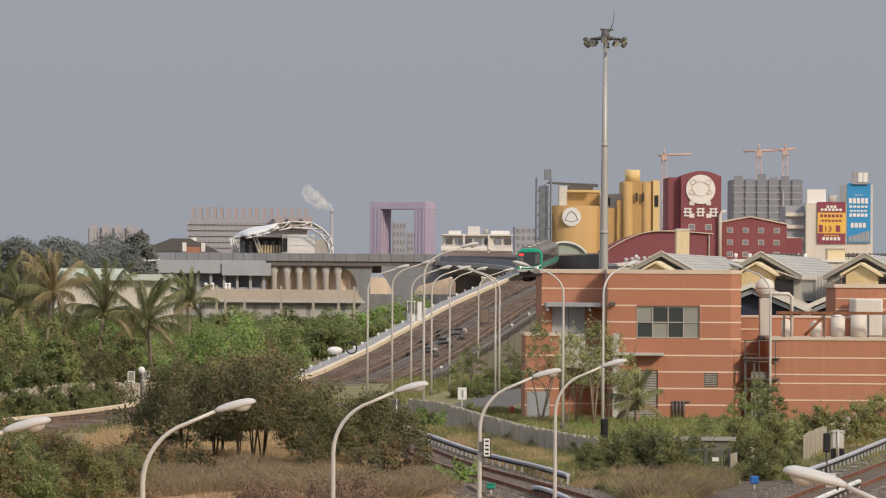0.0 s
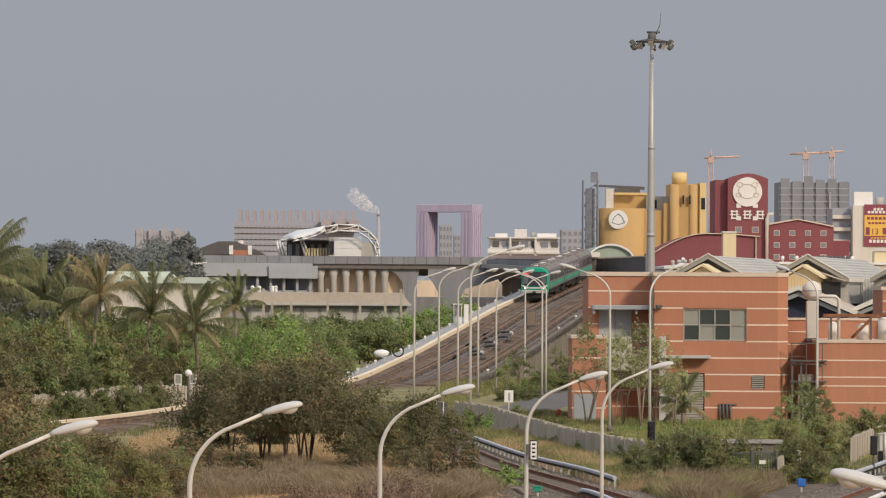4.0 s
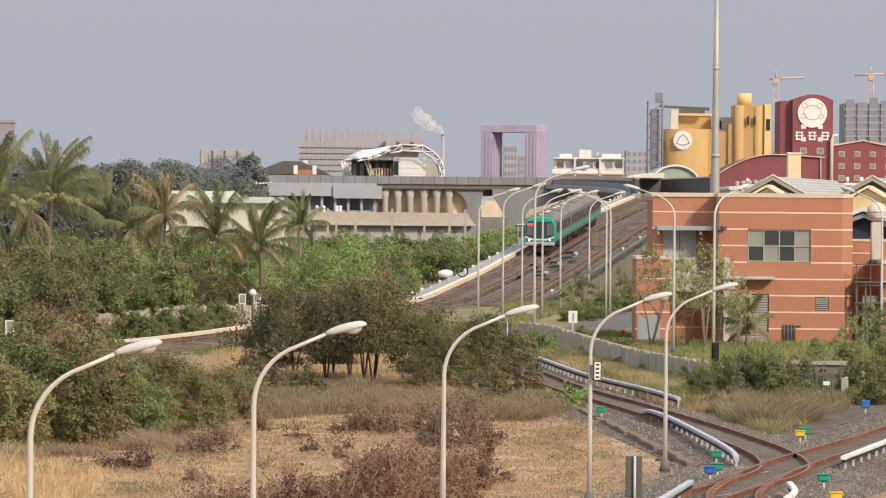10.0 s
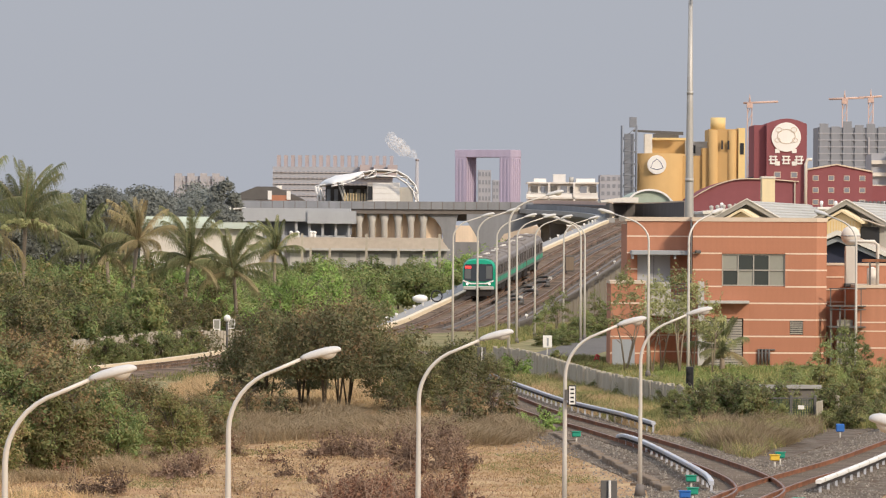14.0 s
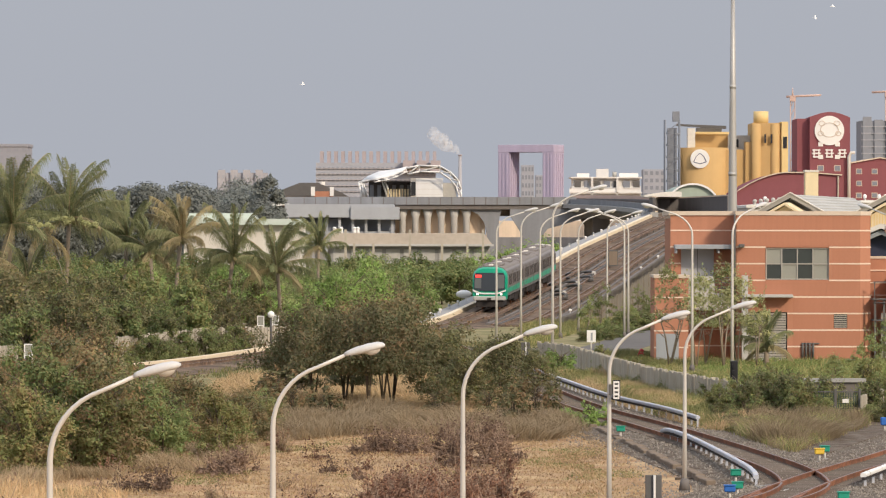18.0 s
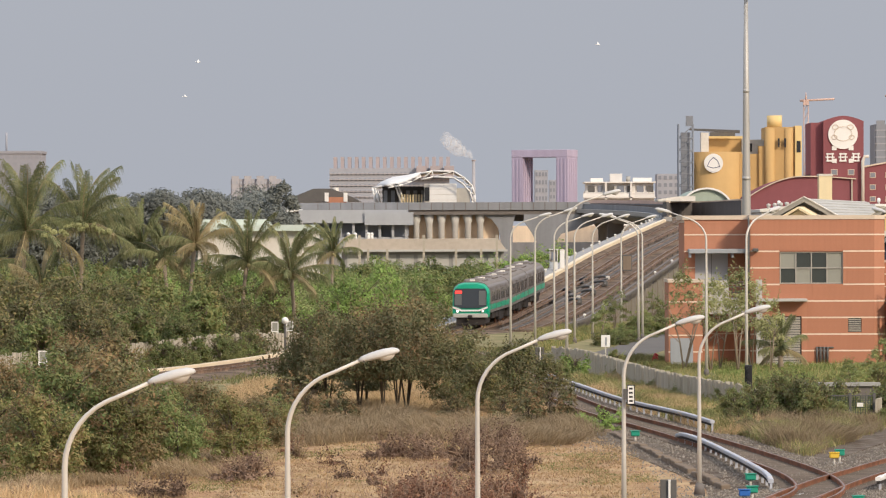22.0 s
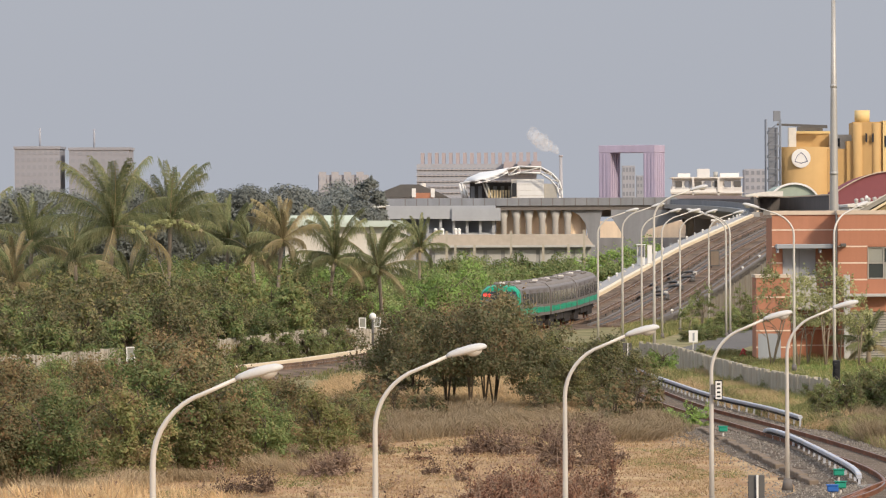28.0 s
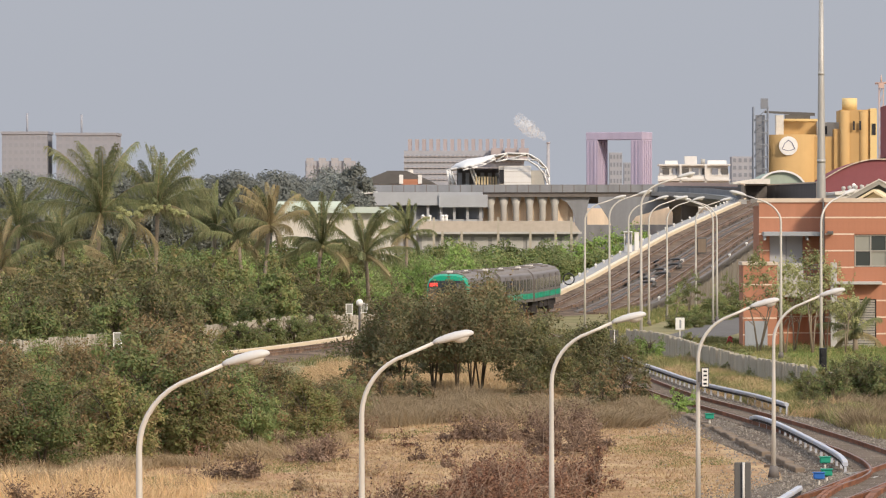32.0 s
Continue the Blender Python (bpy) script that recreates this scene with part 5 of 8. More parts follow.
    for k in range(9):
        part("wire", box(0.05, 2.05, 0.012, 0.024, 0.28 + k * 0.105, 0.30 + k * 0.105), "gate_green", gt)
    part("notice", box(1.35, 1.62, -0.06, -0.04, 0.75, 0.92), "white", gt)


def third_rail(name, label, pts, material="cover", ends=True):
    """A covered third rail on brackets, about 0.5 m above the sleepers."""
    t = thing(name, label, "third rail")
    path = spline(pts, 0.5)
    part("cover", sweep(path, [(-0.075, 0.37), (0.075, 0.37), (0.09, 0.41), (0.085, 0.48), (0.06, 0.50), (-0.06, 0.50), (-0.085, 0.48), (-0.09, 0.41)]), material, t)
    part("conductor", sweep(path, [(-0.05, 0.27), (0.05, 0.27), (0.05, 0.355), (-0.05, 0.355)]), "under", t)
    for i in range(1, len(path), 4):
        p = path[i]
        part("bracket", box(p.x - 0.04, p.x + 0.04, p.y - 0.05, p.y + 0.05, p.z - 0.15, p.z + 0.36), "cover", t)
        part("bracket_foot", box(p.x - 0.14, p.x + 0.14, p.y - 0.1, p.y + 0.1, p.z - 0.2, p.z - 0.12), "concrete", t)
    for i in range(2, len(path) - 1, 6):
        a, b = path[i], path[i + 1]
        part("joint_strap", sweep([a, a.lerp(b, 0.25)], [(-0.08, 0.365), (0.08, 0.365), (0.10, 0.41), (0.093, 0.49), (0.065, 0.51), (-0.065, 0.51), (-0.093, 0.49), (-0.10, 0.41)]), "galv", t)
    return t


def trackside_box(name, label, x, y, material, w=0.34, d=0.24, h=0.19, leg=0.3):
    t = thing(name, label, "signal box", at=(x, y, 0.05), group="trackside boxes")
    part("leg", tube([(0, 0, 0), (0, 0, leg)], 0.04, 8), "galv", t)
    part("housing", box(-w / 2, w / 2, -d / 2, d / 2, leg, leg + h, 0.03), material, t)
    part("lid", box(-w / 2 - 0.02, w / 2 + 0.02, -d / 2 - 0.02, d / 2 + 0.02, leg + h, leg + h + 0.03), material, t)
    part("foot", box(-0.12, 0.12, -0.12, 0.12, 0, 0.05), "concrete", t)


def yard_things():
    third_rail("third_rail", "blue-grey covered third rail outside the curve", [(4.6, 268, 0.1), (6.1, 245, 0.1), (7.6, 224, 0.1), (9.5, 208, 0.1), (10.4, 197.3, 0.1)])
    third_rail("third_rail", "blue-grey covered third rail inside the curve", [(8.45, 187.5, -0.02), (8.62, 185.5, 0.1), (9.1, 179.5, 0.1), (9.55, 168, 0.1), (9.82, 159, 0.1), (9.88, 154.5, 0.08), (9.88, 152.6, -0.06)])
    third_rail("third_rail", "pale covered third rail by the field", [(4.9, 122, 0.1), (6.2, 128.6, 0.1), (7.6, 137.9, 0.1)])
    third_rail("third_rail", "white covered third rail beside the crossing track", [(13.2, 152, 0.1), (15.6, 163, 0.1), (18.5, 177, 0.1), (22, 194, 0.1)], "white")
    third_rail("third_rail", "long grey covered third rail behind the crossing track", [(20.2, 201.2, 0.1), (24.1, 220, 0.1), (29.4, 247, 0.1), (33.5, 268, 0.1)])
    third_rail("third_rail", "curved end of a white covered third rail", [(9.75, 130, 0.1), (10.25, 133.5, 0.1), (10.4, 137.5, 0.1)], "white")
    for x, y, m, n in ((6.85, 188.5, "box_green", "small green trackside box"), (9.35, 155, "box_green", "small green trackside box on a leg"), (8.6, 145.6, "box_blue", "blue trackside box beside the crossing"), (8.95, 147.5, "box_green", "small green box behind a blue one"),
                        (13.55, 171.8, "box_green", "small green box in the ballast"), (13.2, 169.8, "box_yellow", "yellow trackside box in the ballast"), (20.0, 199, "box_green", "small green box by the grey third rail"), (11.75, 142, "box_green", "small green box beside the white rail"), (11.35, 133, "box_yellow", "yellow trackside box by the rail"), (3.9, 124.5, "box_green", "small green box at the field's edge")):
        trackside_box("trackside_box", n, x, y, m)
    # broken concrete edging between field and ballast
    wk = thing("edging", "broken dark concrete edging between field and ballast", "kerb", kind="structure")
    side = spline([(5.6, 206, 0), (6.85, 186.5, 0), (7.56, 173.5, 0), (8.18, 162.2, 0), (8.7, 153, 0)], 1.2)
    slab = mesh_of("slab", box(-0.16, 0.16, -0.598, 0.598, -0.1, 0.24, 0.03), "ledge")
    rng = random.Random(6)
    for k, (a, b) in enumerate(zip(side, side[1:])):
        d = b - a
        if k % 9 != 7:
            piece("slab", slab, wk, Matrix.Translation(a + Vector((rng.uniform(-0.03, 0.03), 0, rng.uniform(-0.09, 0.0)))) @ Matrix.Rotation(math.atan2(d.y, d.x) - math.pi / 2 + rng.uniform(-0.03, 0.03), 4, 'Z') @ Matrix.Rotation(rng.uniform(-0.06, 0.06), 4, 'Y'))
    # black-and-white notice on the fourth yard lamp
    sg = thing("lamp_notice", "narrow white notice with black border on a lamp pole", "sign", at=(4.73, 133.8, 0))
    part("board", box(-0.10, 0.12, -0.03, 0.0, 3.56, 4.12, 0.01), "black", sg)
    part("face", box(-0.075, 0.095, -0.04, -0.03, 3.59, 4.09), "white", sg)
    for k in range(4):
        part("writing_bar", box(-0.04, 0.06, -0.046, -0.04, 3.64 + k * 0.115, 3.69 + k * 0.115), "black", sg)
    part("clamp", box(-0.2, -0.1, -0.02, 0.02, 3.7, 4.0), "steel_dark", sg)
    # dark twin panels on posts
    for x, y, h in ((5.55, 128.5, 1.75), (3.95, 240, 2.6)):
        dp = thing("dark_panel_post", "dark grey panel on a slim post", "panel post", at=(x, y, 0), group="dark panel posts")
        part("post", box(-0.05, 0.05, 0, 0.08, 0, h), "steel_dark", dp)
        part("panel", box(-0.22, 0.22, -0.06, 0.0, h - 1.1, h, 0.015), "steel_dark", dp)
        part("front_pole", tube([(0.02, -0.12, 0), (0.02, -0.12, h)], 0.035, 8), "galv", dp)
        part("panel_groove", box(-0.02, 0.02, -0.075, -0.06, h - 1.2, h), "black", dp)
    # railway signal by the yard
    sig = thing("railway_signal", "black railway signal head on a post", "railway signal", at=(13.3, 222, 0))
    part("post", tube([(0, 0, 0), (0, 0, 1.9)], 0.07, 8), "steel_dark", sig)
    hd = part("signal_head", box(-0.17, 0.17, -0.16, 0.08, 1.15, 2.2, 0.04), "black", sig)
    for k in range(3):
        part("hood", tube([(0, -0.3, 1.37 + k * 0.3), (0, -0.16, 1.37 + k * 0.3)], 0.1, 10), "black", hd)
    part("relay_box", box(0.15, 0.5, -0.15, 0.15, 0.3, 1.1, 0.03), "galv", sig)
    s2 = thing("railway_signal", "black dwarf signal beside the crossing track", "railway signal", at=(22.55, 212, 0))
    part("post", tube([(0, 0, 0), (0, 0, 1.7)], 0.05, 8), "steel_dark", s2)
    part("signal_head", box(-0.15, 0.15, -0.14, 0.08, 1.05, 1.9, 0.04), "black", s2)
    cb = thing("relay_cabinet", "grey relay cabinet on two dark legs", "cabinet", at=(24.66, 227, 0))
    part("body", box(-0.27, 0.27, -0.22, 0.22, 0.72, 1.5, 0.03), "galv", cb)
    part("lid", box(-0.31, 0.31, -0.26, 0.26, 1.5, 1.56, 0.01), "galv", cb)
    part("mast", tube([(0.0, -0.26, 0.05), (0.0, -0.26, 1.62)], 0.06, 8), "galv", cb)
    for q in (-0.2, 0.2):
        part("leg", box(q - 0.11, q + 0.11, -0.14, 0.14, 0.0, 0.7, 0.02), "black", cb)
    jb = thing("junction_box", "pale grey steel junction box on a plinth", "cabinet", at=(20.95, 195.5, 0))
    part("body", box(-0.22, 0.22, -0.16, 0.16, 0.12, 0.75, 0.02), "galv", jb)
    part("handle", box(-0.15, -0.11, -0.19, -0.16, 0.35, 0.55), "black", jb)
    part("plinth", box(-0.28, 0.28, -0.22, 0.22, 0, 0.12), "concrete", jb)
    bb = thing("trackside_box", "blue trackside box among the weeds", "signal box", at=(17.9, 196, 0.0), group="trackside boxes")
    part("leg", tube([(0, 0, 0), (0, 0, 0.3)], 0.04, 8), "galv", bb)
    part("housing", box(-0.17, 0.17, -0.12, 0.12, 0.3, 0.62, 0.03), "box_blue", bb)
    # pale cables that loop from the third rails to the sleepers
    for k, (x, y, r, turn) in enumerate(((10.15, 149.6, 0.4, 20), (9.95, 151.3, 0.35, 5), (8.3, 137.6, 0.4, 0), (7.8, 135.4, 0.4, 15), (21.6, 205.6, 0.4, -15), (22.4, 209.5, 0.4, -15), (23.2, 213.6, 0.4, -15), (24.1, 217.8, 0.4, -15), (25.0, 222, 0.4, -15))):
        l = thing("traction_cable", "pale looped cable lying on the ballast", "cable", at=(x, y, 0.16), turn=turn, group="pale cable loops")
        for q in range(3):
            part("strand", tube([(r * (0.8 + 0.2 * q) * math.cos(a), r * 1.5 * (0.75 + 0.2 * q) * math.sin(a), 0.0 + 0.015 * q + 0.05 * math.sin(a * 2) ** 2) for a in [i * 0.42 - 2.2 for i in range(11)]], 0.017, 5), "concrete", l)
    wl = thing("low_wall", "low stained concrete wall behind the mesh gate", "wall", kind="structure")
    part("wall_face", box(16.6, 20.0, 230, 230.3, 0, 0.95), "concrete_dark", wl)
    part("coping", box(16.5, 20.1, 229.85, 230.4, 0.95, 1.12), "concrete", wl)
    # cut stumps
    for k, (x, y, h, lean) in enumerate(((1.95, 125.5, 0.55, -6), (2.1, 125.6, 0.62, 8), (1.75, 125.3, 0.5, -12))):
        st = thing("cut_stump", "short upright stump of a cut stem", "stump", at=(x, y, 0), group="cut stumps")
        part("stem", tube([(0, 0, -0.05), (0.02 * lean * 0.3, 0, h)], [0.055, 0.045], 7), "bark_pale", st)
    # road, notice board and red frame behind the fence
    rd = thing("service_road", "asphalt service road along the ramp", "road", kind="structure")
    bm = sweep(spline([(5, 330, 0.0), (9.5, 322, 0.0), (13.0, 345, 0.0), (16.5, 380, 0.0), (22, 430, 0.0)], 3), [(-2.2, -0.05), (2.2, -0.05), (2.2, 0.03), (-2.2, 0.03)])
    part("surface", bm, "asphalt", rd)
    nb = thing("notice_board", "white notice board on a post", "sign", at=(9.0, 298, 0))
    part("post", box(-0.04, 0.04, 0, 0.06, 0, 1.9), "galv", nb)
    part("board", box(-0.28, 0.28, -0.04, 0.0, 1.2, 1.95, 0.01), "white", nb)
    part("writing_bar", box(-0.04, 0.08, -0.05, -0.04, 1.3, 1.8), "grey_paint", nb)
    rf = thing("red_frame", "red steel frame standing on the grass", "frame", at=(12.4, 306, 0))
    for a, b in (((-0.25, 0, 0), (0.0, 0, 0.6)), ((0.25, 0, 0), (0.0, 0, 0.6)), ((-0.12, 0, 0.3), (0.12, 0, 0.3)), ((0, 0, 0.6), (0.2, 0, 0.45))):
        part("bar", tube([a, b], 0.05, 6), "red_small", rf)
    ml = thing("meter_box", "white meter box on a short post", "box", at=(13.3, 305, 0))
    part("post", box(-0.04, 0.04, -0.04, 0.04, 0, 0.9), "galv", ml)
    part("box", box(-0.15, 0.15, -0.12, 0.12, 0.9, 1.5, 0.03), "white", ml)


def ramp_things():
    """Small equipment on the ramp."""
    b = thing("track_booth", "small white telephone booth on the ramp edge", "booth", at=(9.75, 502, 4.35))
    for x in (-0.42, 0.36):
        part("post", box(x, x + 0.06, -0.3, 0.3, 0, 2.1), "white", b)
    part("roof", box(-0.5, 0.5, -0.4, 0.4, 2.1, 2.2, 0.02), "white", b)
    part("back_panel", box(-0.36, 0.36, 0.24, 0.3, 0, 2.1), "offwhite", b)
    part("lower_panel", box(-0.36, 0.36, -0.3, -0.25, 0, 0.85), "white", b)
    part("window", box(-0.24, 0.24, -0.32, -0.30, 1.0, 1.9), "tower_win", b)
    hut = thing("white_cabinet", "tall white cabinet on the ramp edge", "cabinet", at=(10.6, 500, 4.4))
    part("body", box(-0.25, 0.25, -0.25, 0.25, 0, 2.1, 0.03), "offwhite", hut)
    part("door", box(-0.2, 0.2, -0.27, -0.25, 0.2, 1.95), "white", hut)
    rb = thing("relay_box", "dark upright relay box between the ramp tracks", "cabinet", at=(17.25, 497, 4.25))
    part("body", box(-0.5, 0.5, -0.3, 0.3, 0, 1.7, 0.04), "steel_dark", rb)
    part("door", box(-0.42, 0.42, -0.33, -0.3, 0.15, 1.55), "ledge", rb)
    high = [p for p in MAIN_PATH if 404 < p.y < 640 and p.x > 0]
    for k, q in enumerate(side_path(high, 8.58, 0.75)[6::19]):
        l = thing("parapet_lamp", "small white lamp on the ramp parapet", "lamp", at=tuple(q), group="parapet lamps")
        part("stem", tube([(0, 0, 0), (0, 0, 0.16)], 0.05, 6), "galv", l)
        part("head", box(-0.13, 0.13, -0.13, 0.13, 0.16, 0.36, 0.05), "white", l)
    rng = random.Random(9)
    for k, q in enumerate(side_path(high, -4.1, 0.12)[4::7]):
        l = thing("trough_marker", "pale stump on the walkway beside the ramp", "marker", at=tuple(q), group="walkway markers")
        part("stem", box(-0.07, 0.07, -0.07, 0.07, 0, rng.uniform(0.25, 0.5), 0.02), "offwhite", l)
        part("cap", box(-0.13, 0.13, -0.1, 0.1, 0.22, 0.4, 0.03), "white" if k % 3 else "grey_paint", l)
    sack = thing("white_sack", "rounded white sack lying beside the ramp", "sack", at=(1.6, 438, 1.9))
    bm = bmesh.new()
    bmesh.ops.create_uvsphere(bm, u_segments=14, v_segments=9, radius=0.5, matrix=Matrix.Translation((0, 0, 0.3)) @ Matrix.Diagonal((1.5, 0.9, 0.75, 1)))
    for f in bm.faces:
        f.smooth = True
    part("bag", bm, "white", sack)
    reel = thing("cable_coil", "black coiled cable beside a white sack", "cable coil", at=(3.1, 437.5, 1.9))
    for k in range(4):
        ring = [(0.5 * math.cos(a * math.tau / 14), -0.15 + 0.1 * k, 0.55 + 0.5 * math.sin(a * math.tau / 14)) for a in range(15)]
        part("coil", tube(ring, 0.06, 6), "black", reel)
    # third rails and their looped cables between the ramp tracks
    mid = side_path([p for p in MAIN_PATH if 404 < p.y < 600 and p.x > 0], 0)
    for off, n in ((1.75, "dark covered third rail on the ramp"), (6.45, "dark covered third rail by the parapet")):
        t = thing("third_rail", n, "third rail")
        part("cover", sweep(mid, [(off - 0.13, 0.3), (off + 0.13, 0.3), (off + 0.11, 0.5), (off - 0.11, 0.5)]), "rust_dark", t)
        for q in side_path(mid, off)[3::6]:
            part("bracket", box(q.x - 0.06, q.x + 0.06, q.y - 0.06, q.y + 0.06, q.z, q.z + 0.32), "steel_dark", t)
    for k, (y0, off) in enumerate(((446, 3.3), (452, 2.6), (462, 3.2), (468, 2.4), (476, 3.0), (484, 2.4))):
        p = side_path(MAIN_PATH, off, 0.05)
        q = min(p, key=lambda w: abs(w.y - y0) + (100 if w.x < 0 or w.y > 600 else 0))
        l = thing("cable_loop", "thick dark cable looped between the ramp tracks", "cable", at=tuple(q), group="cable loops")
        pts = [(1.3 * math.cos(a) * (1 + 0.2 * math.sin(3 * a)), 4.0 * math.sin(a), 0.25 + 0.2 * math.sin(2 * a)) for a in [i * math.pi / 12 - 0.3 for i in range(16)]]
        part("cable", tube(pts, 0.13, 7), "steel_dark", l)
        part("clamp", box(1.1, 1.5, -0.25, 0.25, 0.0, 0.5, 0.04), "galv" if k % 2 else "steel_dark", l)


# ---- viaduct, station and the things behind ----
def viaduct():
    v = thing("viaduct", "grey concrete railway viaduct on round piers", "viaduct", kind="structure")
    path = [p for p in MAIN_PATH if p.y > 560]
    part("box_girder", sweep(path, [(-3.6, -0.61), (-3.6, -0.9), (-1.6, -2.0), (6.0, -2.0), (8.6, -0.9), (8.6, -0.61)]), "viaduct_grey", v)
    far = [p for p in path if p.y > 640]
    for s, line in ((-3.75, far), (8.55, path)):
        part("parapet", sweep(line, [(s, -0.8), (s + 0.2, -0.8), (s + 0.2, 0.9), (s, 0.9)]), "viaduct_grey", v)
    part("rear_fence", sweep([p for p in path if p.y > 690 and p.x > 14], [(8.5, 0.9), (8.62, 0.9), (8.62, 1.45), (8.5, 1.45)]), "fence_pink", v)
    for i in range(0, len(path), 27):
        p = path[i]
        part("pier", tube([(p.x + 2, p.y, -0.3), (p.x + 2, p.y, p.z - 3.2), (p.x + 2, p.y, p.z - 2.0)], [0.95, 0.95, 1.8], 14), "concrete", v)
    # the deck in front of the station
    part("station_slab", box(-40, 20, 741, 752, 11.0, 11.9), "viaduct_grey", v)
    part("station_parapet", box(-40, 20, 740.6, 741.0, 11.7, 12.9), "viaduct_grey", v)
    # dark strip: the shadow below the parapet, put into its colour
    part("station_edge", box(-40, 20, 740.9, 741.3, 11.0, 11.7), "concrete_dark", v)
    for k in range(24):
        part("parapet_joint", box(-22 + k * 1.75, -21.88 + k * 1.75, 740.56, 740.6, 11.7, 12.88), "concrete_dark", v)
    for x in (-13, -11, -7.3, -5.3, -3.4, -1.3, 0.7, 2.6):
        part("pier", tube([(x + 0.5, 742.2, -0.2), (x + 0.5, 742.2, 9.6), (x + 0.5, 742.2, 11.0)], [0.5, 0.5, 0.9], 12), "concrete_pale", v)
    bm = bmesh.new()
    arch = [(6.4, 0), (8.1, 0), (8.1, 9.2), (8.4, 10.6), (8.6, 11.0), (3.4, 11.0), (4.9, 10.2), (5.8, 9.0), (6.2, 7.4)]
    part("flared_pier", add_prism(bm, arch, 741.5, 744.5), "viaduct_grey", v)
    # wide flared pier under the curve
    cup = [(12.0, 0), (14.6, 0), (14.6, 6.6), (15.6, 8.0), (19.2, 9.0), (22.0, 9.9), (22.0, 11.0), (9.8, 11.0), (9.8, 10.0), (10.9, 8.4), (12.0, 6.4)]
    part("flared_pier", prism(cup, 740.7, 743.5), "viaduct_grey", v)
    part("rear_wall", box(-14, 6.0, 743.4, 744.4, 0, 11.0), "sunlit_wall", v)
    for k in range(9):
        part("wall_rib", box(-5.6 + k * 1.3, -5.2 + k * 1.3, 743.1, 743.4, 0, 11.0), "sunlit_wall", v)
    part("under_wall", box(6.5, 30, 786, 787, 0, 9.3), "sunlit_wall", v)
    part("under_wall", box(6.5, 30, 784, 786, 0, 6.6), "viaduct_grey", v)
    part("dark_pier", box(22.5, 25.0, 735, 738, 0, 10.2), "concrete_dark", v)
    # dark box that stands for the shade under the deck
    part("dark_soffit", box(12.5, 22, 752.5, 765, 9.6, 11.2), "concrete_dark", v)


def branch_viaduct():
    b = thing("branch_viaduct", "dark curved viaduct parapet with a pale coping", "viaduct", kind="structure")
    path = spline([(26.6, 612, 11.2), (26.9, 630, 11.2), (28.6, 644, 11.25), (32.0, 648, 11.3), (35.0, 636, 11.4), (36.2, 614, 11.4)], 1.5)
    # inner face in shade: that shade is put into the dark concrete colour
    part("parapet", sweep(path, [(0, -1.0), (0.3, -1.0), (0.3, 0.9), (0, 0.9)]), "parapet_dark", b)
    part("coping", sweep(path, [(-0.1, 0.9), (0.4, 0.9), (0.4, 1.08), (-0.1, 1.08)]), "cap", b)
    part("deck", sweep(path, [(-0.4, -1.6), (0.6, -1.6), (0.6, -1.0), (-0.4, -1.0)]), "concrete", b)
    for i in (6, 20, 34, 48):
        q = path[min(i, len(path) - 1)]
        part("pier", tube([(q.x, q.y, 0), (q.x, q.y, q.z - 1.6)], 0.7, 12), "concrete", b)
    part("end_post", box(35.9, 36.7, 612.6, 613.4, 9.6, 12.5, 0.05), "cap", b)
    roof = [(26.4, 12.35)] + [(26.4 + 5.0 * k / 8, 12.6 + 0.45 * math.sin(k / 8 * math.pi * 0.6)) for k in range(9)] + [(31.4, 12.35)]
    part("roof_slab", prism(roof, 641, 652), "roof_pale", b)


def dome_hall():
    t = thing("arched_hall", "pale green barrel-roofed hall with a white rim", "hall")
    pts = [(33.85 + 3.5 * math.cos(a), 11.2 + 3.0 * math.sin(a)) for a in [k * math.pi / 20 for k in range(21)]]
    part("vault", prism(pts, 660, 690), "green_dome", t)
    rim = [(33.85 + 3.65 * math.cos(a), 11.2 + 3.15 * math.sin(a)) for a in [k * math.pi / 20 for k in range(21)]] + [(33.85 + 3.4 * math.cos(a), 11.2 + 2.9 * math.sin(a)) for a in [(20 - k) * math.pi / 20 for k in range(21)]]
    part("rim", prism(rim, 659.5, 660), "white", t)
    part("base", box(30.2, 37.5, 660.5, 689, 0, 11.2), "concrete", t)


def gate():
    g = thing("purple_gate", "purple-painted concrete portal frame over the viaduct", "portal frame", at=(13.5, 768, 0), turn=-24)
    w, h = 3.85, 21.4
    for s in (-1, 1):
        leg = part("leg", box(s * w - 0.95, s * w + 0.95, -2.1, 2.1, 11.7, h - 1.2), "purple", g)
        for k in range(5):
            part("rib", box(s * w + 0.95, s * w + 1.05, -1.95 + k * 0.84, -1.55 + k * 0.84, 10, h - 1.4), "purple", leg)
        for k in range(3):
            part("rib", box(s * w - 0.85 + k * 0.62, s * w - 0.58 + k * 0.62, -2.18, -2.1, 12, h - 1.4), "purple", leg)
    part("beam", box(-w - 1.0, w + 1.0, -2.15, 2.15, h - 1.2, h, 0.05), "purple", g)


def station():
    s = thing("viaduct_station", "elevated station with a white arched canopy on steel trusses", "station")
    # cross-section in x, z drawn out in depth
    z0 = 12.5
    arc = [(-14.2, 12.9), (-13.6, 15.2), (-11.6, 16.6), (-6.4, 17.55), (-4.4, 18.0), (-1.0, 17.9), (0.7, 16.9), (1.9, 15.6), (2.3, 14.2), (2.35, 12.6)]
    def band(a, b, thick, ya, yb):
        (x0, za), (x1, zb) = a, b
        n = Vector((zb - za, 0, -(x1 - x0))).normalized() * -thick
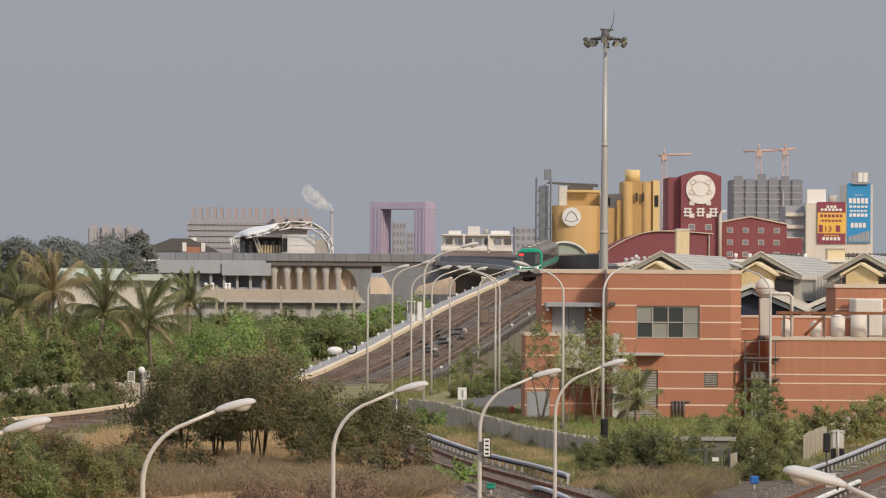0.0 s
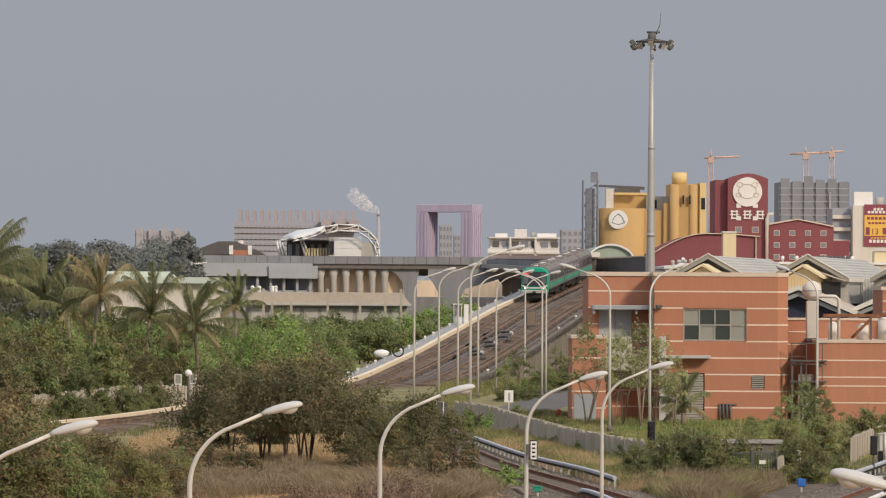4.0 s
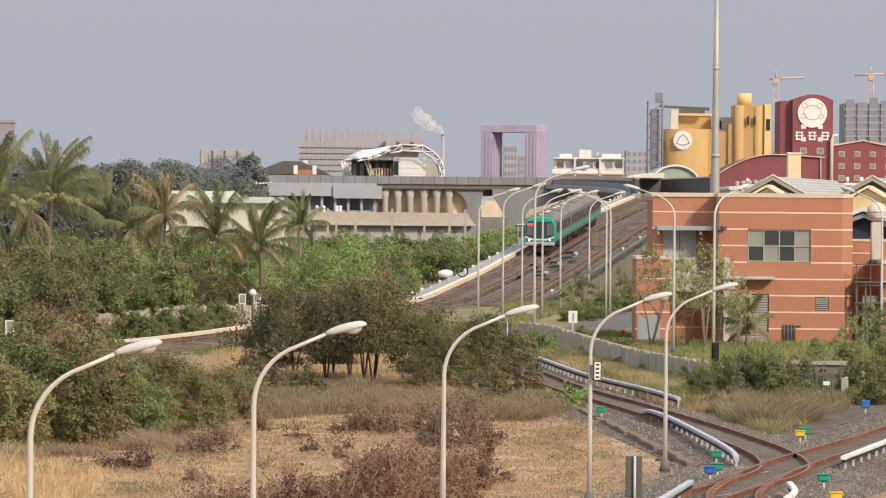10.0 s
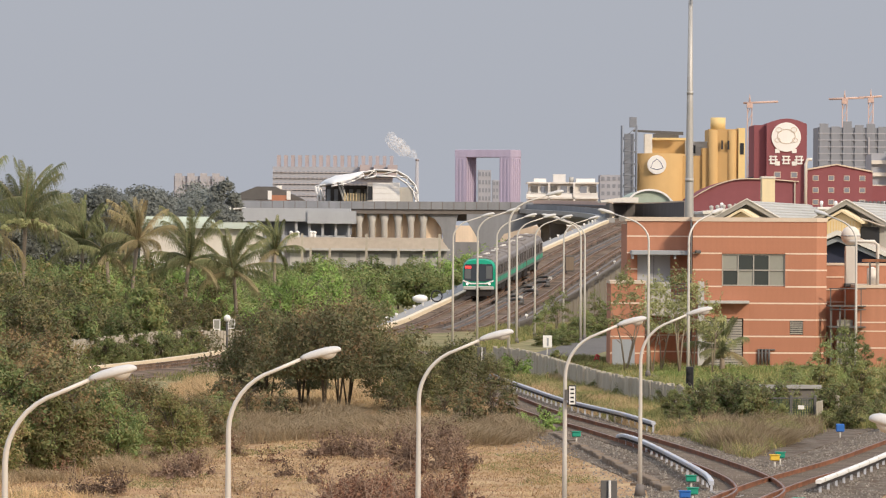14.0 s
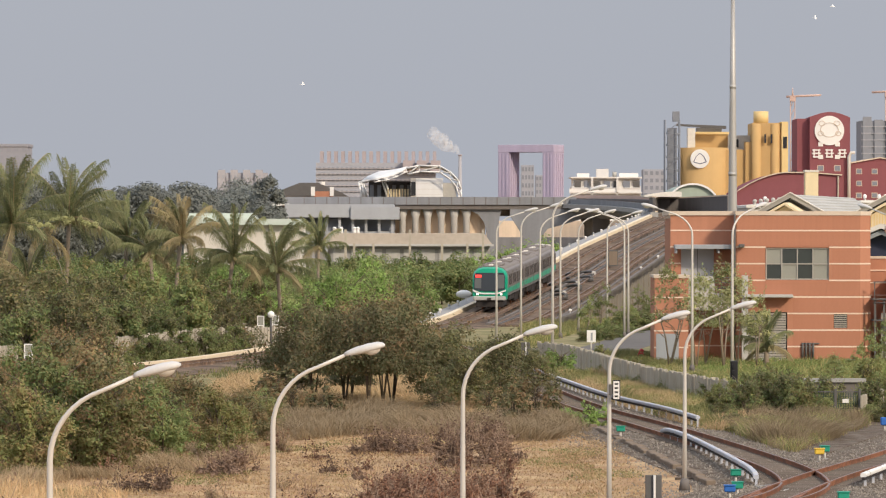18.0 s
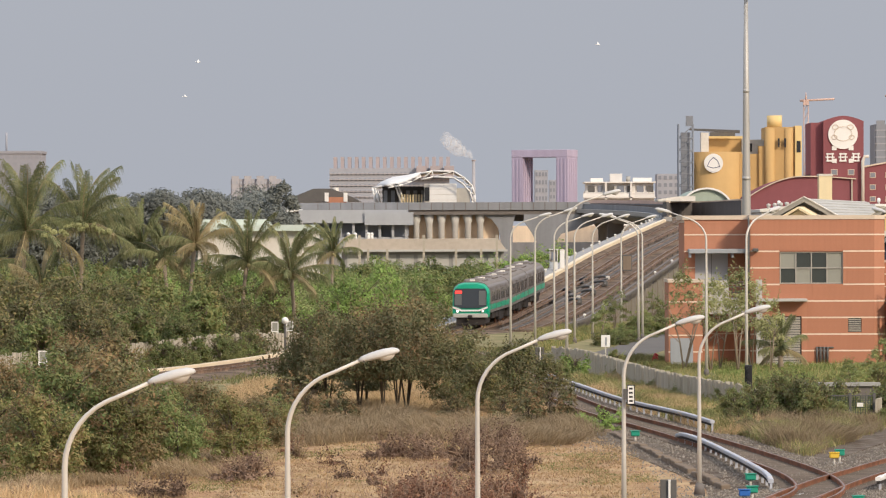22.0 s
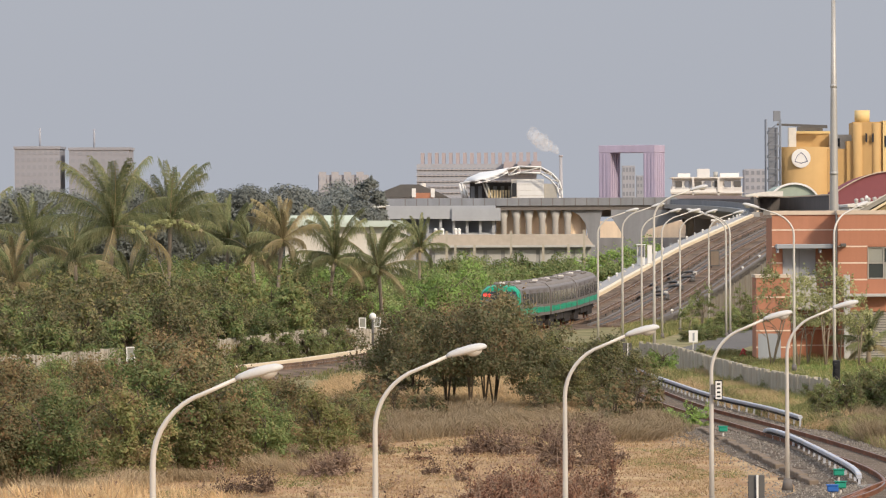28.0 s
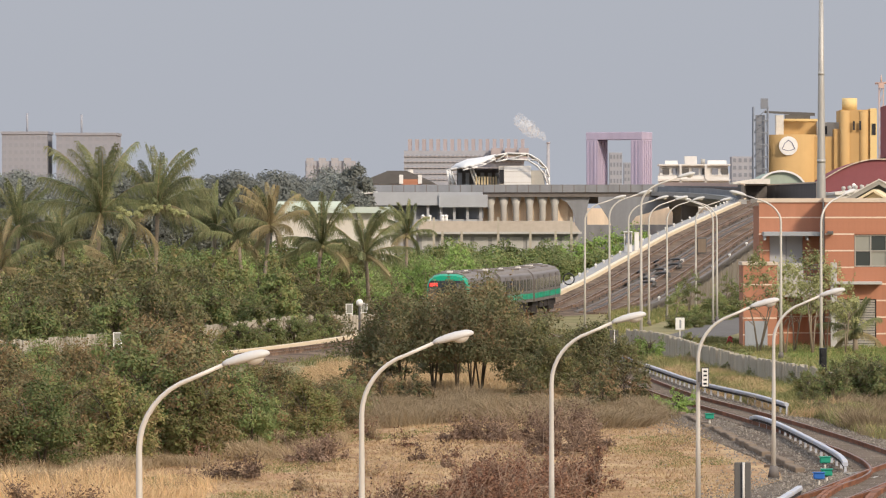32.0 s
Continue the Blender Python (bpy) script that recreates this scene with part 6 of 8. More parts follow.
        return prism([(x0, za), (x1, zb), (x1 + n.x, zb + n.z), (x0 + n.x, za + n.z)], ya, yb)
    # side canopy: a curved sheet between the rear edge and the front edge
    rear = [(-14.1, 15.4), (-12.9, 16.5), (-11.0, 17.3), (-8.6, 17.5), (-6.3, 17.65)]
    front = [(-11.4, 15.8), (-10.4, 16.05), (-9.0, 16.3), (-7.6, 16.85), (-6.2, 17.6)]
    bm = bmesh.new()
    rows = [[bm.verts.new((x0 + (x1 - x0) * q, 780 - 20 * q, z0_ + (z1 - z0_) * q + 0.35 * math.sin(q * math.pi) + dz)) for (x0, z0_), (x1, z1) in zip(rear, front)] for dz in (0.0, -0.16) for q in (0, 0.25, 0.5, 0.75, 1.0)]
    top, low = rows[:5], rows[5:]
    for layer in (top, low):
        for r0, r1 in zip(layer, layer[1:]):
            for k in range(4):
                bm.faces.new((r0[k], r0[k + 1], r1[k + 1], r1[k])).smooth = True
    for k in range(4):
        bm.faces.new((top[4][k], top[4][k + 1], low[4][k + 1], low[4][k])), bm.faces.new((top[0][k], top[0][k + 1], low[0][k + 1], low[0][k]))
        bm.faces.new((top[k][0], top[k + 1][0], low[k + 1][0], low[k][0])), bm.faces.new((top[k][4], top[k + 1][4], low[k + 1][4], low[k][4]))
    part("side_canopy", bm, "white", s)
    for line, y in ((rear, 780), (front, 760)):
        for a, b in zip(line, line[1:]):
            part("canopy_chord", tube([(a[0], y, a[1] - 0.5), (b[0], y, b[1] - 0.5)], 0.1, 6), "white", s)
            part("canopy_web", tube([(a[0], y, a[1]), (b[0], y, b[1] - 0.5)], 0.07, 6), "white", s)
    for a, b in zip(arc[3:], arc[4:]):
        part("roof_panel", band(a, b, 0.16, 764, 800), "white", s)
    inner = [(x * 0.93 - 0.2, z - 0.95) for x, z in arc[3:]]
    outer = arc[3:]
    for y in (760, 768):
        for line in (outer, inner):
            for a, b in zip(line, line[1:]):
                part("truss_chord", tube([(a[0], y, a[1]), (b[0], y, b[1])], 0.12, 6), "white", s)
        for a, b in list(zip(outer, inner)) + list(zip(outer[1:], inner)):
            part("truss_web", tube([(a[0], y, a[1]), (b[0], y, b[1])], 0.07, 6), "white", s)
    for y in (766, 775, 784):
        for p, q, r in (((-14.0, 15.4), (-13.4, 12.3), 0.16), ((-13.6, 15.4), (-12.7, 12.3), 0.16), ((-10.4, 16.0), (-9.2, 12.3), 0.16), ((-10.0, 16.0), (-8.6, 12.3), 0.16), ((-14.0, 15.4), (-10.4, 16.0), 0.16)):
            part("strut", tube([(p[0], y, p[1]), (q[0], y, q[1])], r, 6), "white", s)
    part("platform_house", box(-5.7, -0.6, 762, 790, z0, 16.0), "offwhite", s)
    # flat near-black sheet on the wall front, in place of a shaded recess
    part("dark_recess", box(-5.6, -4.9, 761.8, 762, z0 + 0.8, 15.4), "dark", s)
    part("side_house", box(-0.6, 1.6, 765, 790, z0, 15.3), "roof_grey", s)
    for k in range(4):
        part("cladding_course", box(-4.85, -0.55, 761.88, 762, z0 + 0.05 + k * 0.86, z0 + 0.86 + k * 0.86), "white", s)
    part("back_wall", box(-12.5, -5.2, 772, 774, z0, 15.6), "steel_dark", s)
    for k in range(6):
        part("wall_panel", box(-12.3 + k * 1.2, -11.7 + k * 1.2, 771.85, 772, z0 + 0.4, 15.0), "grey_paint", s)
    for k in range(8):
        part("screen_post", box(-9.4 + k * 0.45, -9.15 + k * 0.45, 764, 764.3, z0, 14.3), "cream", s)
    # concourse to the side
    c = thing("concourse_wing", "pale grey concrete concourse wing with dark windows", "building")
    part("upper_wall", box(-24.5, -8.0, 728, 742, 9.7, 11.7), "conc_far", c)
    part("lower_wall", box(-24.5, -8.0, 729, 742, 6.2, 7.6), "conc_far", c)
    part("recess", box(-24, -8.4, 731, 742, 7.6, 9.7), "tower_win", c)
    for k in range(9):
        part("pillar", box(-24.4 + k * 2.0, -24.0 + k * 2.0, 728.6, 729.2, 0, 9.7), "conc_far", c)
    for k in range(8):
        part("window", box(-23.8 + k * 2.0, -22.7 + k * 2.0, 730.8, 731, 7.7, 9.4), "tower_win", c)
    part("middle_wall", box(-14.5, -7.2, 727.6, 742, 9.4, 11.3), "conc_far", c)
    for k in range(3):
        part("dark_bay", box(-19.2 + k * 4.2, -16.2 + k * 4.2, 730.2, 730.8, 7.7, 9.5), "tower_win", c)
    part("side_canopy", prism([(-28.8, 11.0), (-28.0, 11.6), (-24.3, 11.9), (-24.3, 11.6), (-28.0, 11.2)], 728, 745), "white", c)
    part("foot", box(-24.5, -8, 731, 741, 0, 6.2), "concrete", c)


def long_shed():
    t = thing("long_shed", "long beige-roofed shed behind concrete posts", "shed")
    part("wall", box(-13.5, 5.1, 561, 576, 0, 6.2), "concrete", t)
    part("roof", prism([(-13.8, 6.2), (5.4, 6.2), (4.4, 7.55), (-13.2, 7.55)], 560, 577), "roof_beige", t)
    part("roof_lip", box(-13.9, 5.5, 559.8, 560.0, 6.05, 6.3), "concrete_pale", t)
    for k in range(9):
        part("wall_bay", box(-13.2 + k * 2.05, -11.6 + k * 2.05, 560.9, 561.0, 3.0, 5.7), "concrete_pale", t)
    for i, x in enumerate((-11.6, -10.6, -8.4, -4.2, -0.5, 2.4, 4.2)):
        f = thing("concrete_post", "weathered concrete post in front of the shed", "post", at=(x, 552, 0), group="posts by the shed")
        part("shaft", box(-0.14, 0.14, -0.14, 0.14, 0, 6.4 if i % 3 else 8.0), "fence", f)
    for x in (-13.4, -12.6, -11.0, -10.6):
        v = thing("roof_vent", "small white roof ventilator", "vent", at=(x, 575, 7.55), group="vents on the long shed")
        part("shaft", tube([(0, 0, -0.1), (0, 0, 0.5)], 0.2, 8), "white", v)
        part("cap", tube([(0, 0, 0.5), (0, 0, 0.75)], [0.3, 0.12], 8), "white", v)
    g = thing("green_roof_shed", "low shed with a pale green sheet roof", "shed")
    part("wall", box(-27.6, -15.2, 505, 520, 0, 8.5), "offwhite", g)
    part("roof", prism([(-27.8, 8.5), (-14.9, 8.5), (-15.4, 9.15), (-27.4, 9.15)], 504, 521), "roof_green", g)
    part("roof", prism([(-27.7, 9.15), (-20.5, 9.15), (-20.9, 9.75), (-27.4, 9.75)], 512, 525), "roof_green", g)
    h = thing("tiled_house", "house with a dark hipped roof and a red brick front", "house", at=(3.9, 0, 0))
    part("wall", box(-31.6, -23.95, 790, 800, 0, 13.58), "offwhite", h)
    part("roof", prism([(-32.6, 13.3), (-20.2, 13.3), (-21.2, 13.9), (-25.0, 15.5), (-28.0, 15.5), (-31.8, 14.0)], 789, 801), "steel_dark", h)
    part("brick_front", box(-25.68, -22.59, 787, 789, 0, 14.08), "brick", h)
    for x in (-25.8, -22.71):
        part("white_panel", box(x - 0.3, x + 0.35, 786.8, 787, 13.34, 14.82), "white", h)
    part("top_vent", tube([(-24.32, 790, 14.08), (-24.32, 790, 15.68)], 0.45, 8), "offwhite", h)


def white_block():
    """Apartment house beyond the curve of the line."""
    t = thing("white_apartment_house", "white three-storey house with balconies and roof hut", "house")
    y = 860
    x0, x1 = 22.0, 34.8
    part("wall", box(x0 + 0.4, x1, y, y + 12, 0, 15.6), "far_white", t)
    for z in (9.0, 11.8, 14.4):
        part("balcony_slab", box(x0, x1 + 0.2, y - 0.9, y, z - 0.12, z + 0.1), "far_white", t)
        part("balcony_front", box(x0, 30.2, y - 0.95, y - 0.8, z + 0.1, z + 0.75), "white", t)
    part("upper_wall", box(x0 + 0.6, x1 - 0.2, y + 0.3, y + 11, 15.6, 17.0), "far_white", t)
    part("roof_slab", box(x0 + 0.2, x1 + 0.2, y - 0.5, y + 12, 17.0, 17.25), "far_white", t)
    part("roof_hut", box(26.9, 29.1, y + 2, y + 6, 17.25, 18.7), "far_white", t)
    part("roof_hut", box(23.4, 25.6, y + 1, y + 5, 17.25, 17.9), "white", t)
    part("roof_hut", box(31.0, 34.4, y + 2, y + 6, 17.25, 17.95), "white", t)
    part("roof_tank", tube([(30.2, y + 3, 17.25), (30.2, y + 3, 18.2)], 0.4, 10), "roof_grey", t)
    for k in range(7):
        for j, z in enumerate((9.75, 12.55, 15.35)):
            xa = x0 + 0.9 + k * 1.75
            w = part("window", box(xa, xa + (1.2 if (k + j) % 3 else 0.75), y - 0.04, y + (0.34 if j == 2 else 0.1), z, z + 1.15), "tower_win" if (k + j) % 2 else "steel_dark", t)
            part("sill", box(xa - 0.08, xa + 1.28, y - 0.14, y, z - 0.1, z), "white", w)
    for x in (25.9, 30.4):
        part("pier", box(x, x + 0.35, y - 0.9, y, 0, 17.0), "far_white", t)


def facade(t, x0, x1, z0, z1, y, cols, rows, material="tower_win", w=0.55, h=0.5):
    """Windows of a far facade, each its own piece on a shared mesh."""
    dx, dz = (x1 - x0) / cols, (z1 - z0) / rows
    me = mesh_of("window", box(-dx * w / 2, dx * w / 2, -0.12, 0.05, -dz * h / 2, dz * h / 2), material)
    for i in range(cols):
        for j in range(rows):
            piece("window", me, t, Matrix.Translation((x0 + (i + 0.5) * dx, y, z0 + (j + 0.5) * dz)))


def far_buildings():
    t = thing("far_apartment_slab", "hazy grey apartment slab with reddish roof fins", "apartment block")
    y = 1600
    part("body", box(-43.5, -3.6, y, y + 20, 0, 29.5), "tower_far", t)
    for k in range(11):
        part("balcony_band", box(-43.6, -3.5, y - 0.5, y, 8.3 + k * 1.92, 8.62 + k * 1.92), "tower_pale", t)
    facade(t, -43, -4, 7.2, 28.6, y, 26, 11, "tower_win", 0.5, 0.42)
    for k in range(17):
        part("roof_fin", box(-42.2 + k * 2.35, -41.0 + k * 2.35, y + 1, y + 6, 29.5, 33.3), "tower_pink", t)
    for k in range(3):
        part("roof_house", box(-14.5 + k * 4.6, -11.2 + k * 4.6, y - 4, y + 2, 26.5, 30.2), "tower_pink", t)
    for (xa, xb, z, yy) in ((-95.5, -75, 30.5, 2000),):
        t = thing("far_apartment_block", "pale hazy apartment block far off", "apartment block")
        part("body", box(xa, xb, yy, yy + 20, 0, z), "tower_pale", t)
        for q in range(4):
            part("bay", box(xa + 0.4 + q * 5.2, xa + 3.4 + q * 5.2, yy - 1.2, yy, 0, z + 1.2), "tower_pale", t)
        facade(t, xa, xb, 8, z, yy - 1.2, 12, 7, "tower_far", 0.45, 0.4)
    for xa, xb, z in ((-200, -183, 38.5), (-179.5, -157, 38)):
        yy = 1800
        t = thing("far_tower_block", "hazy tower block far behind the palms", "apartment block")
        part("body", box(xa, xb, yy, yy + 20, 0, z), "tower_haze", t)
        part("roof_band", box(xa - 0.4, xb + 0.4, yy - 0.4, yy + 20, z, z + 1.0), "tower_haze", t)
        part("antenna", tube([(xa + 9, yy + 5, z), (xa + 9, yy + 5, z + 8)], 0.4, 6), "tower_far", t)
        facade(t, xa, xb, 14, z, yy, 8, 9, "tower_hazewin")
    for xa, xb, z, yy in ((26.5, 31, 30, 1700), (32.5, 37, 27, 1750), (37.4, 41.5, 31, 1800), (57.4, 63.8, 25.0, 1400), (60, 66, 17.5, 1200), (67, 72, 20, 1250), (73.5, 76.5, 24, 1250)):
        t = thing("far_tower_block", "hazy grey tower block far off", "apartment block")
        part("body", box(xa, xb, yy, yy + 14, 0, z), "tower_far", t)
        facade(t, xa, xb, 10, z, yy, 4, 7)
    # towers wrapped in nets with cranes
    for xa, xb, z, yy in ((129.5, 151.5, 41.5, 1500), (120.5, 125.0, 40, 1560)):
        t = thing("tower_under_construction", "unfinished tower wrapped in grey scaffold nets", "apartment block")
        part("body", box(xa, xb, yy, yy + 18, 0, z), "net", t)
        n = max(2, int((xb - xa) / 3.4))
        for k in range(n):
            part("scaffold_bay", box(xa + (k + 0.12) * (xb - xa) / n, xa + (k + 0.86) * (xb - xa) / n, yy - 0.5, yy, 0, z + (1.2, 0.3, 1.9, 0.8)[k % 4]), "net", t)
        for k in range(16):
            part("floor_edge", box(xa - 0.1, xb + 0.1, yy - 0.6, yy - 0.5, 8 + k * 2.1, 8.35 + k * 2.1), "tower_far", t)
        if xb - xa > 10:
            part("hoist_mast", box(xb - 6.4, xb - 5.9, yy - 1.0, yy - 0.6, 0, z - 3), "tower_pale", t)
    for x, yy, zt, a, c in ((138.2, 1505, 52, -5, 6), (146.4, 1505, 52.5, -4, 3.5), (109.5, 1520, 51, -2, 9)):
        t = thing("tower_crane", "orange lattice tower crane on an unfinished tower", "crane", at=(x, yy, 0))
        bm = bmesh.new()
        for sx in (-0.7, 0.7):
            add_tube(bm, [(sx, 0, 20), (sx, 0, zt - 2)], 0.18, 5)
        for k in range(10):
            z = 20 + k * (zt - 22) / 10
            add_tube(bm, [(-0.7, 0, z), (0.7, 0, z + (zt - 22) / 10)], 0.11, 5)
        part("mast", bm, "crane", t)
        part("jib", tube([(a, 0, zt - 1.5), (c, 0, zt - 1.0)], 0.35, 6), "crane", t)
        part("cab", box(-0.9, 0.9, -0.8, 0.8, zt - 3, zt - 1.4), "crane", t)
        part("apex", tube([(0, 0, zt - 1.5), (0, 0, zt + 1.2)], [0.4, 0.1], 5), "crane", t)
        part("foot", box(-1.2, 1.2, -1, 1, 0, 20), "net", t)


def yellow_factory():
    t = thing("yellow_silo_plant", "yellow grain silo plant with a lattice elevator tower", "factory")
    y = 760
    # rounded silo fronts
    def silo(x0, x1, z):
        r = (x1 - x0) / 2
        return tube([((x0 + x1) / 2, y + r, 0), ((x0 + x1) / 2, y + r, z)], r, 24)
    part("front_silo", silo(36.9, 44.8, 20.9), "yellow", t)
    part("rear_block", box(39.5, 45, y + 7, y + 16, 0, 23.1), "yellow", t)
    part("rear_block_top", box(39.3, 45.1, y + 6.8, y + 16.2, 23.1, 23.5), "yellow_pale", t)
    part("middle_silo", box(44.3, 47.6, y + 2, y + 12, 0, 20.6), "yellow", t)
    part("step_block", box(47.4, 48.7, y + 1.5, y + 12, 0, 21.8), "yellow", t)
    tower = part("tower_block", box(48.4, 53.0, y + 1, y + 12, 0, 24.8), "yellow", t)
    for x in (48.4, 51.4):
        part("pilaster", tube([(x + 0.7, y + 1.2, 0), (x + 0.7, y + 1.2, 24.6)], 0.75, 12), "yellow", tower)
    part("cap_drum", tube([(50.0, y + 4, 24.8), (50.0, y + 4, 26.7)], 1.2, 20), "yellow_pale", t)
    # paler yellow puts the sunlight on this slab into its colour
    part("end_slab", box(53.05, 54.1, y + 0.5, y + 12, 0, 25.0), "yellow_pale", t)
    for x in (50.3, 51.3):
        part("slot_window", box(x, x + 0.3, y + 0.4, y + 0.6, 21.6, 23.0), "dark", t)
    part("slot_window", box(53.3, 53.9, y + 0.4, y + 0.5, 20.8, 22.6), "dark", t)
    part("head_house", box(44.9, 48.6, y + 5, y + 10, 20.6, 22.9), "roof_grey", t)
    part("slot_window", box(46.0, 46.5, y + 4.9, y + 5.0, 21.0, 22.3), "dark", t)
    lt = part("lattice_tower", box(35.0, 36.5, y + 1.0, y + 2.6, 0, 24.0), "lattice", t, "grey lattice elevator tower")
    bm = bmesh.new()
    for x in (34.6, 36.9):
        for yy in (y, y + 3):
            add_tube(bm, [(x, yy, 0), (x, yy, 25.3)], 0.12, 5)
    for k in range(10):
        z = 6 + k * 1.9
        for yy in (y, y + 3):
            add_tube(bm, [(34.6, yy, z), (36.9, yy, z)], 0.08, 4)
            add_tube(bm, [(34.6, yy, z), (36.9, yy, z + 1.9)], 0.06, 4)
    part("frame", bm, "lattice", lt)
    part("head", box(35.8, 36.9, y + 0.5, y + 2, 25.0, 26.6), "lattice", lt)
    part("transfer_house", box(38.3, 39.5, y + 3, y + 6, 19, 24.0), "roof_pale", t)
    part("conveyor", prism([(36.5, 24.4), (36.5, 24.7), (44.5, 24.4), (44.5, 23.9)], y + 4, y + 5), "steel_dark", t)
    part("gantry", box(40, 44.0, y + 8, y + 10, 23.5, 24.2), "steel_dark", t)
    # round badge
    bd = part("badge", tube([(40.1, y - 0.1, 19.1), (40.1, y + 0.3, 19.1)], 1.5, 28), "white", t, "round white badge with a blue emblem")
    part("emblem_ring", tube([(40.1, y - 0.14, 19.1), (40.1, y - 0.1, 19.1)], 1.32, 28), "white", bd)
    em = bmesh.new()
    for a, b in (((39.1, 18.6), (39.5, 19.5)), ((39.5, 19.5), (40.1, 20.0)), ((40.1, 20.0), (40.7, 19.5)), ((40.7, 19.5), (41.1, 18.6)), ((39.1, 18.6), (40.1, 18.3)), ((40.1, 18.3), (41.1, 18.6))):
        add_tube(em, [(a[0], y - 0.16, a[1]), (b[0], y - 0.16, b[1])], 0.05, 5)
    part("emblem", em, "ink", bd)


def red_tower():
    y = 800
    t = thing("maroon_tower", "tall maroon clad tower with an arched roof and white signs", "tower")
    x0, x1 = 60.5, 67.2
    pts = [(x0, 0), (x1, 0), (x1, 26.6)] + [(x0 + (x1 - x0) * (1 - k / 8), 26.6 + 0.9 * math.sin(k / 8 * math.pi)) for k in range(1, 8)] + [(x0, 26.6)]
    part("body", prism(pts, y, y + 14), "red", t)
    part("shaded_flank", box(x0 - 2.0, x0, y + 1.5, y + 14, 0, 26.4), "red", t)
    part("flank_duct", tube([(x0 - 1.9, y + 3, 17.6), (x0 - 5.6, y + 3, 16.9)], 0.22, 8), "steel_dark", t)
    sign = part("round_sign", tube([(63.75, y - 0.25, 24.4), (63.75, y, 24.4)], 2.45, 32), "white", t, "large round white sign")
    em = bmesh.new()
    for cx, cz, r in ((63.75, 24.5, 1.5), (62.5, 25.6, 0.5), (65.0, 25.6, 0.5), (62.3, 23.9, 0.45), (65.2, 23.9, 0.45)):
        for k in range(16):
            a, b = k * math.tau / 16, (k + 1) * math.tau / 16
            add_tube(em, [(cx + r * math.cos(a), y - 0.28, cz + 0.8 * r * math.sin(a)), (cx + r * math.cos(b), y - 0.28, cz + 0.8 * r * math.sin(b))], 0.06, 4)
    part("emblem", em, "cap", sign)
    for k in range(3):
        for i, (dx, dz, w, h) in enumerate(((0.0, 0.55, 1.3, 0.22), (0.0, 0.0, 1.5, 0.22), (0.0, -0.6, 1.2, 0.25), (-0.4, 0.0, 0.22, 1.4), (0.4, 0.1, 0.22, 1.2))):
            cx, cz = 61.6 + k * 2.15 + dx, 20.6 + dz
            part("sign_bar", box(cx - w / 2, cx + w / 2, y - 0.2 - 0.01 * i, y, cz - h / 2, cz + h / 2), "white", t)
    for x in (62.3, 65.1):
        for z in (22.1, 20.0):
            part("white_square", box(x - 0.4, x + 0.4, y - 0.15, y, z - 0.35, z + 0.35), "white", t)
        w = part("window", box(x - 0.45, x + 0.45, y - 0.08, y, 17.7, 18.5), "tower_win", t)
        part("window_frame", box(x - 0.55, x + 0.55, y - 0.05, y, 17.6, 18.6), "cap", w)
    b = thing("maroon_factory", "maroon factory block with rows of small square windows", "factory")
    xb0, xb1 = 67.3, 78.2
    part("body", prism([(xb0, 0), (xb1, 0), (xb1, 18.6), (72.2, 19.8), (xb0, 18.9)], y, y + 16), "red", b)
    part("roof_edge", prism([(xb0, 18.9), (72.2, 19.8), (72.2, 20.0), (xb0, 19.15)], y - 0.3, y + 16), "cap", b)
    part("roof_edge", prism([(72.2, 19.8), (xb1, 18.6), (xb1, 18.85), (72.2, 20.0)], y - 0.3, y + 16), "cap", b)
    for i in range(4):
        for j in range(3):
            x, z = 68.7 + i * 2.6, 17.6 - j * 2.0
            w = part("window", box(x - 0.4, x + 0.4, y - 0.1, y, z - 0.35, z + 0.35), "tower_win", b)
            part("window_frame", box(x - 0.5, x + 0.5, y - 0.06, y, z - 0.45, z + 0.45), "cap", w)
    part("annex", box(xb1, xb1 + 2.8, y + 2, y + 14, 0, 16.4), "red", b)
    part("duct", tube([(67.0, y - 0.6, 10), (67.0, y - 0.6, 20.0), (67.3, y - 0.6, 20.7), (68.0, y - 0.6, 20.7)], 0.28, 8), "offwhite", b)


def billboards():
    y = 900
    t = thing("white_office_block", "white office block with a red and yellow advertising board", "building")
    part("body", box(91.6, 99.2, y, y + 14, 0, 24.0), "offwhite", t)
    part("side_wing", box(88.0, 91.6, y + 3, y + 14, 0, 23.4), "tower_far", t)
    for k in range(6):
        part("balcony", box(88.0, 91.4, y + 2.2, y + 3, 10 + k * 2.3, 10.7 + k * 2.3), "offwhite", t)
    part("roof_hut", box(92.0, 95.5, y + 2, y + 7, 24.0, 26.6), "white", t)
    part("roof_tank", tube([(97, y + 4, 24), (97, y + 4, 25.6)], 0.9, 10), "roof_grey", t)
    b = part("board", box(93.7, 99.0, y - 0.35, y - 0.05, 16.4, 24.2), "sign_red", t, "red and yellow advertising board")
    part("board_middle", box(93.72, 98.98, y - 0.40, y - 0.36, 18.3, 22.2), "sign_yellow", b)
    for z, w, h, m in ((23.3, 2.0, 0.5, "white"), (22.75, 4.2, 0.45, "white"), (21.6, 4.4, 0.5, "sign_red"), (20.7, 4.0, 0.35, "sign_red"), (17.3, 3.6, 0.6, "white"), (17.9, 3.0, 0.25, "sign_yellow")):
        n = int(w / 0.75) + 1
        for k in range(n):
            xa = 96.4 - w / 2 + k * w / n
            part("writing_bar", box(xa, xa + w / n * 0.72, y - 0.46, y - 0.41, z - h / 2, z + h / 2), m, b)
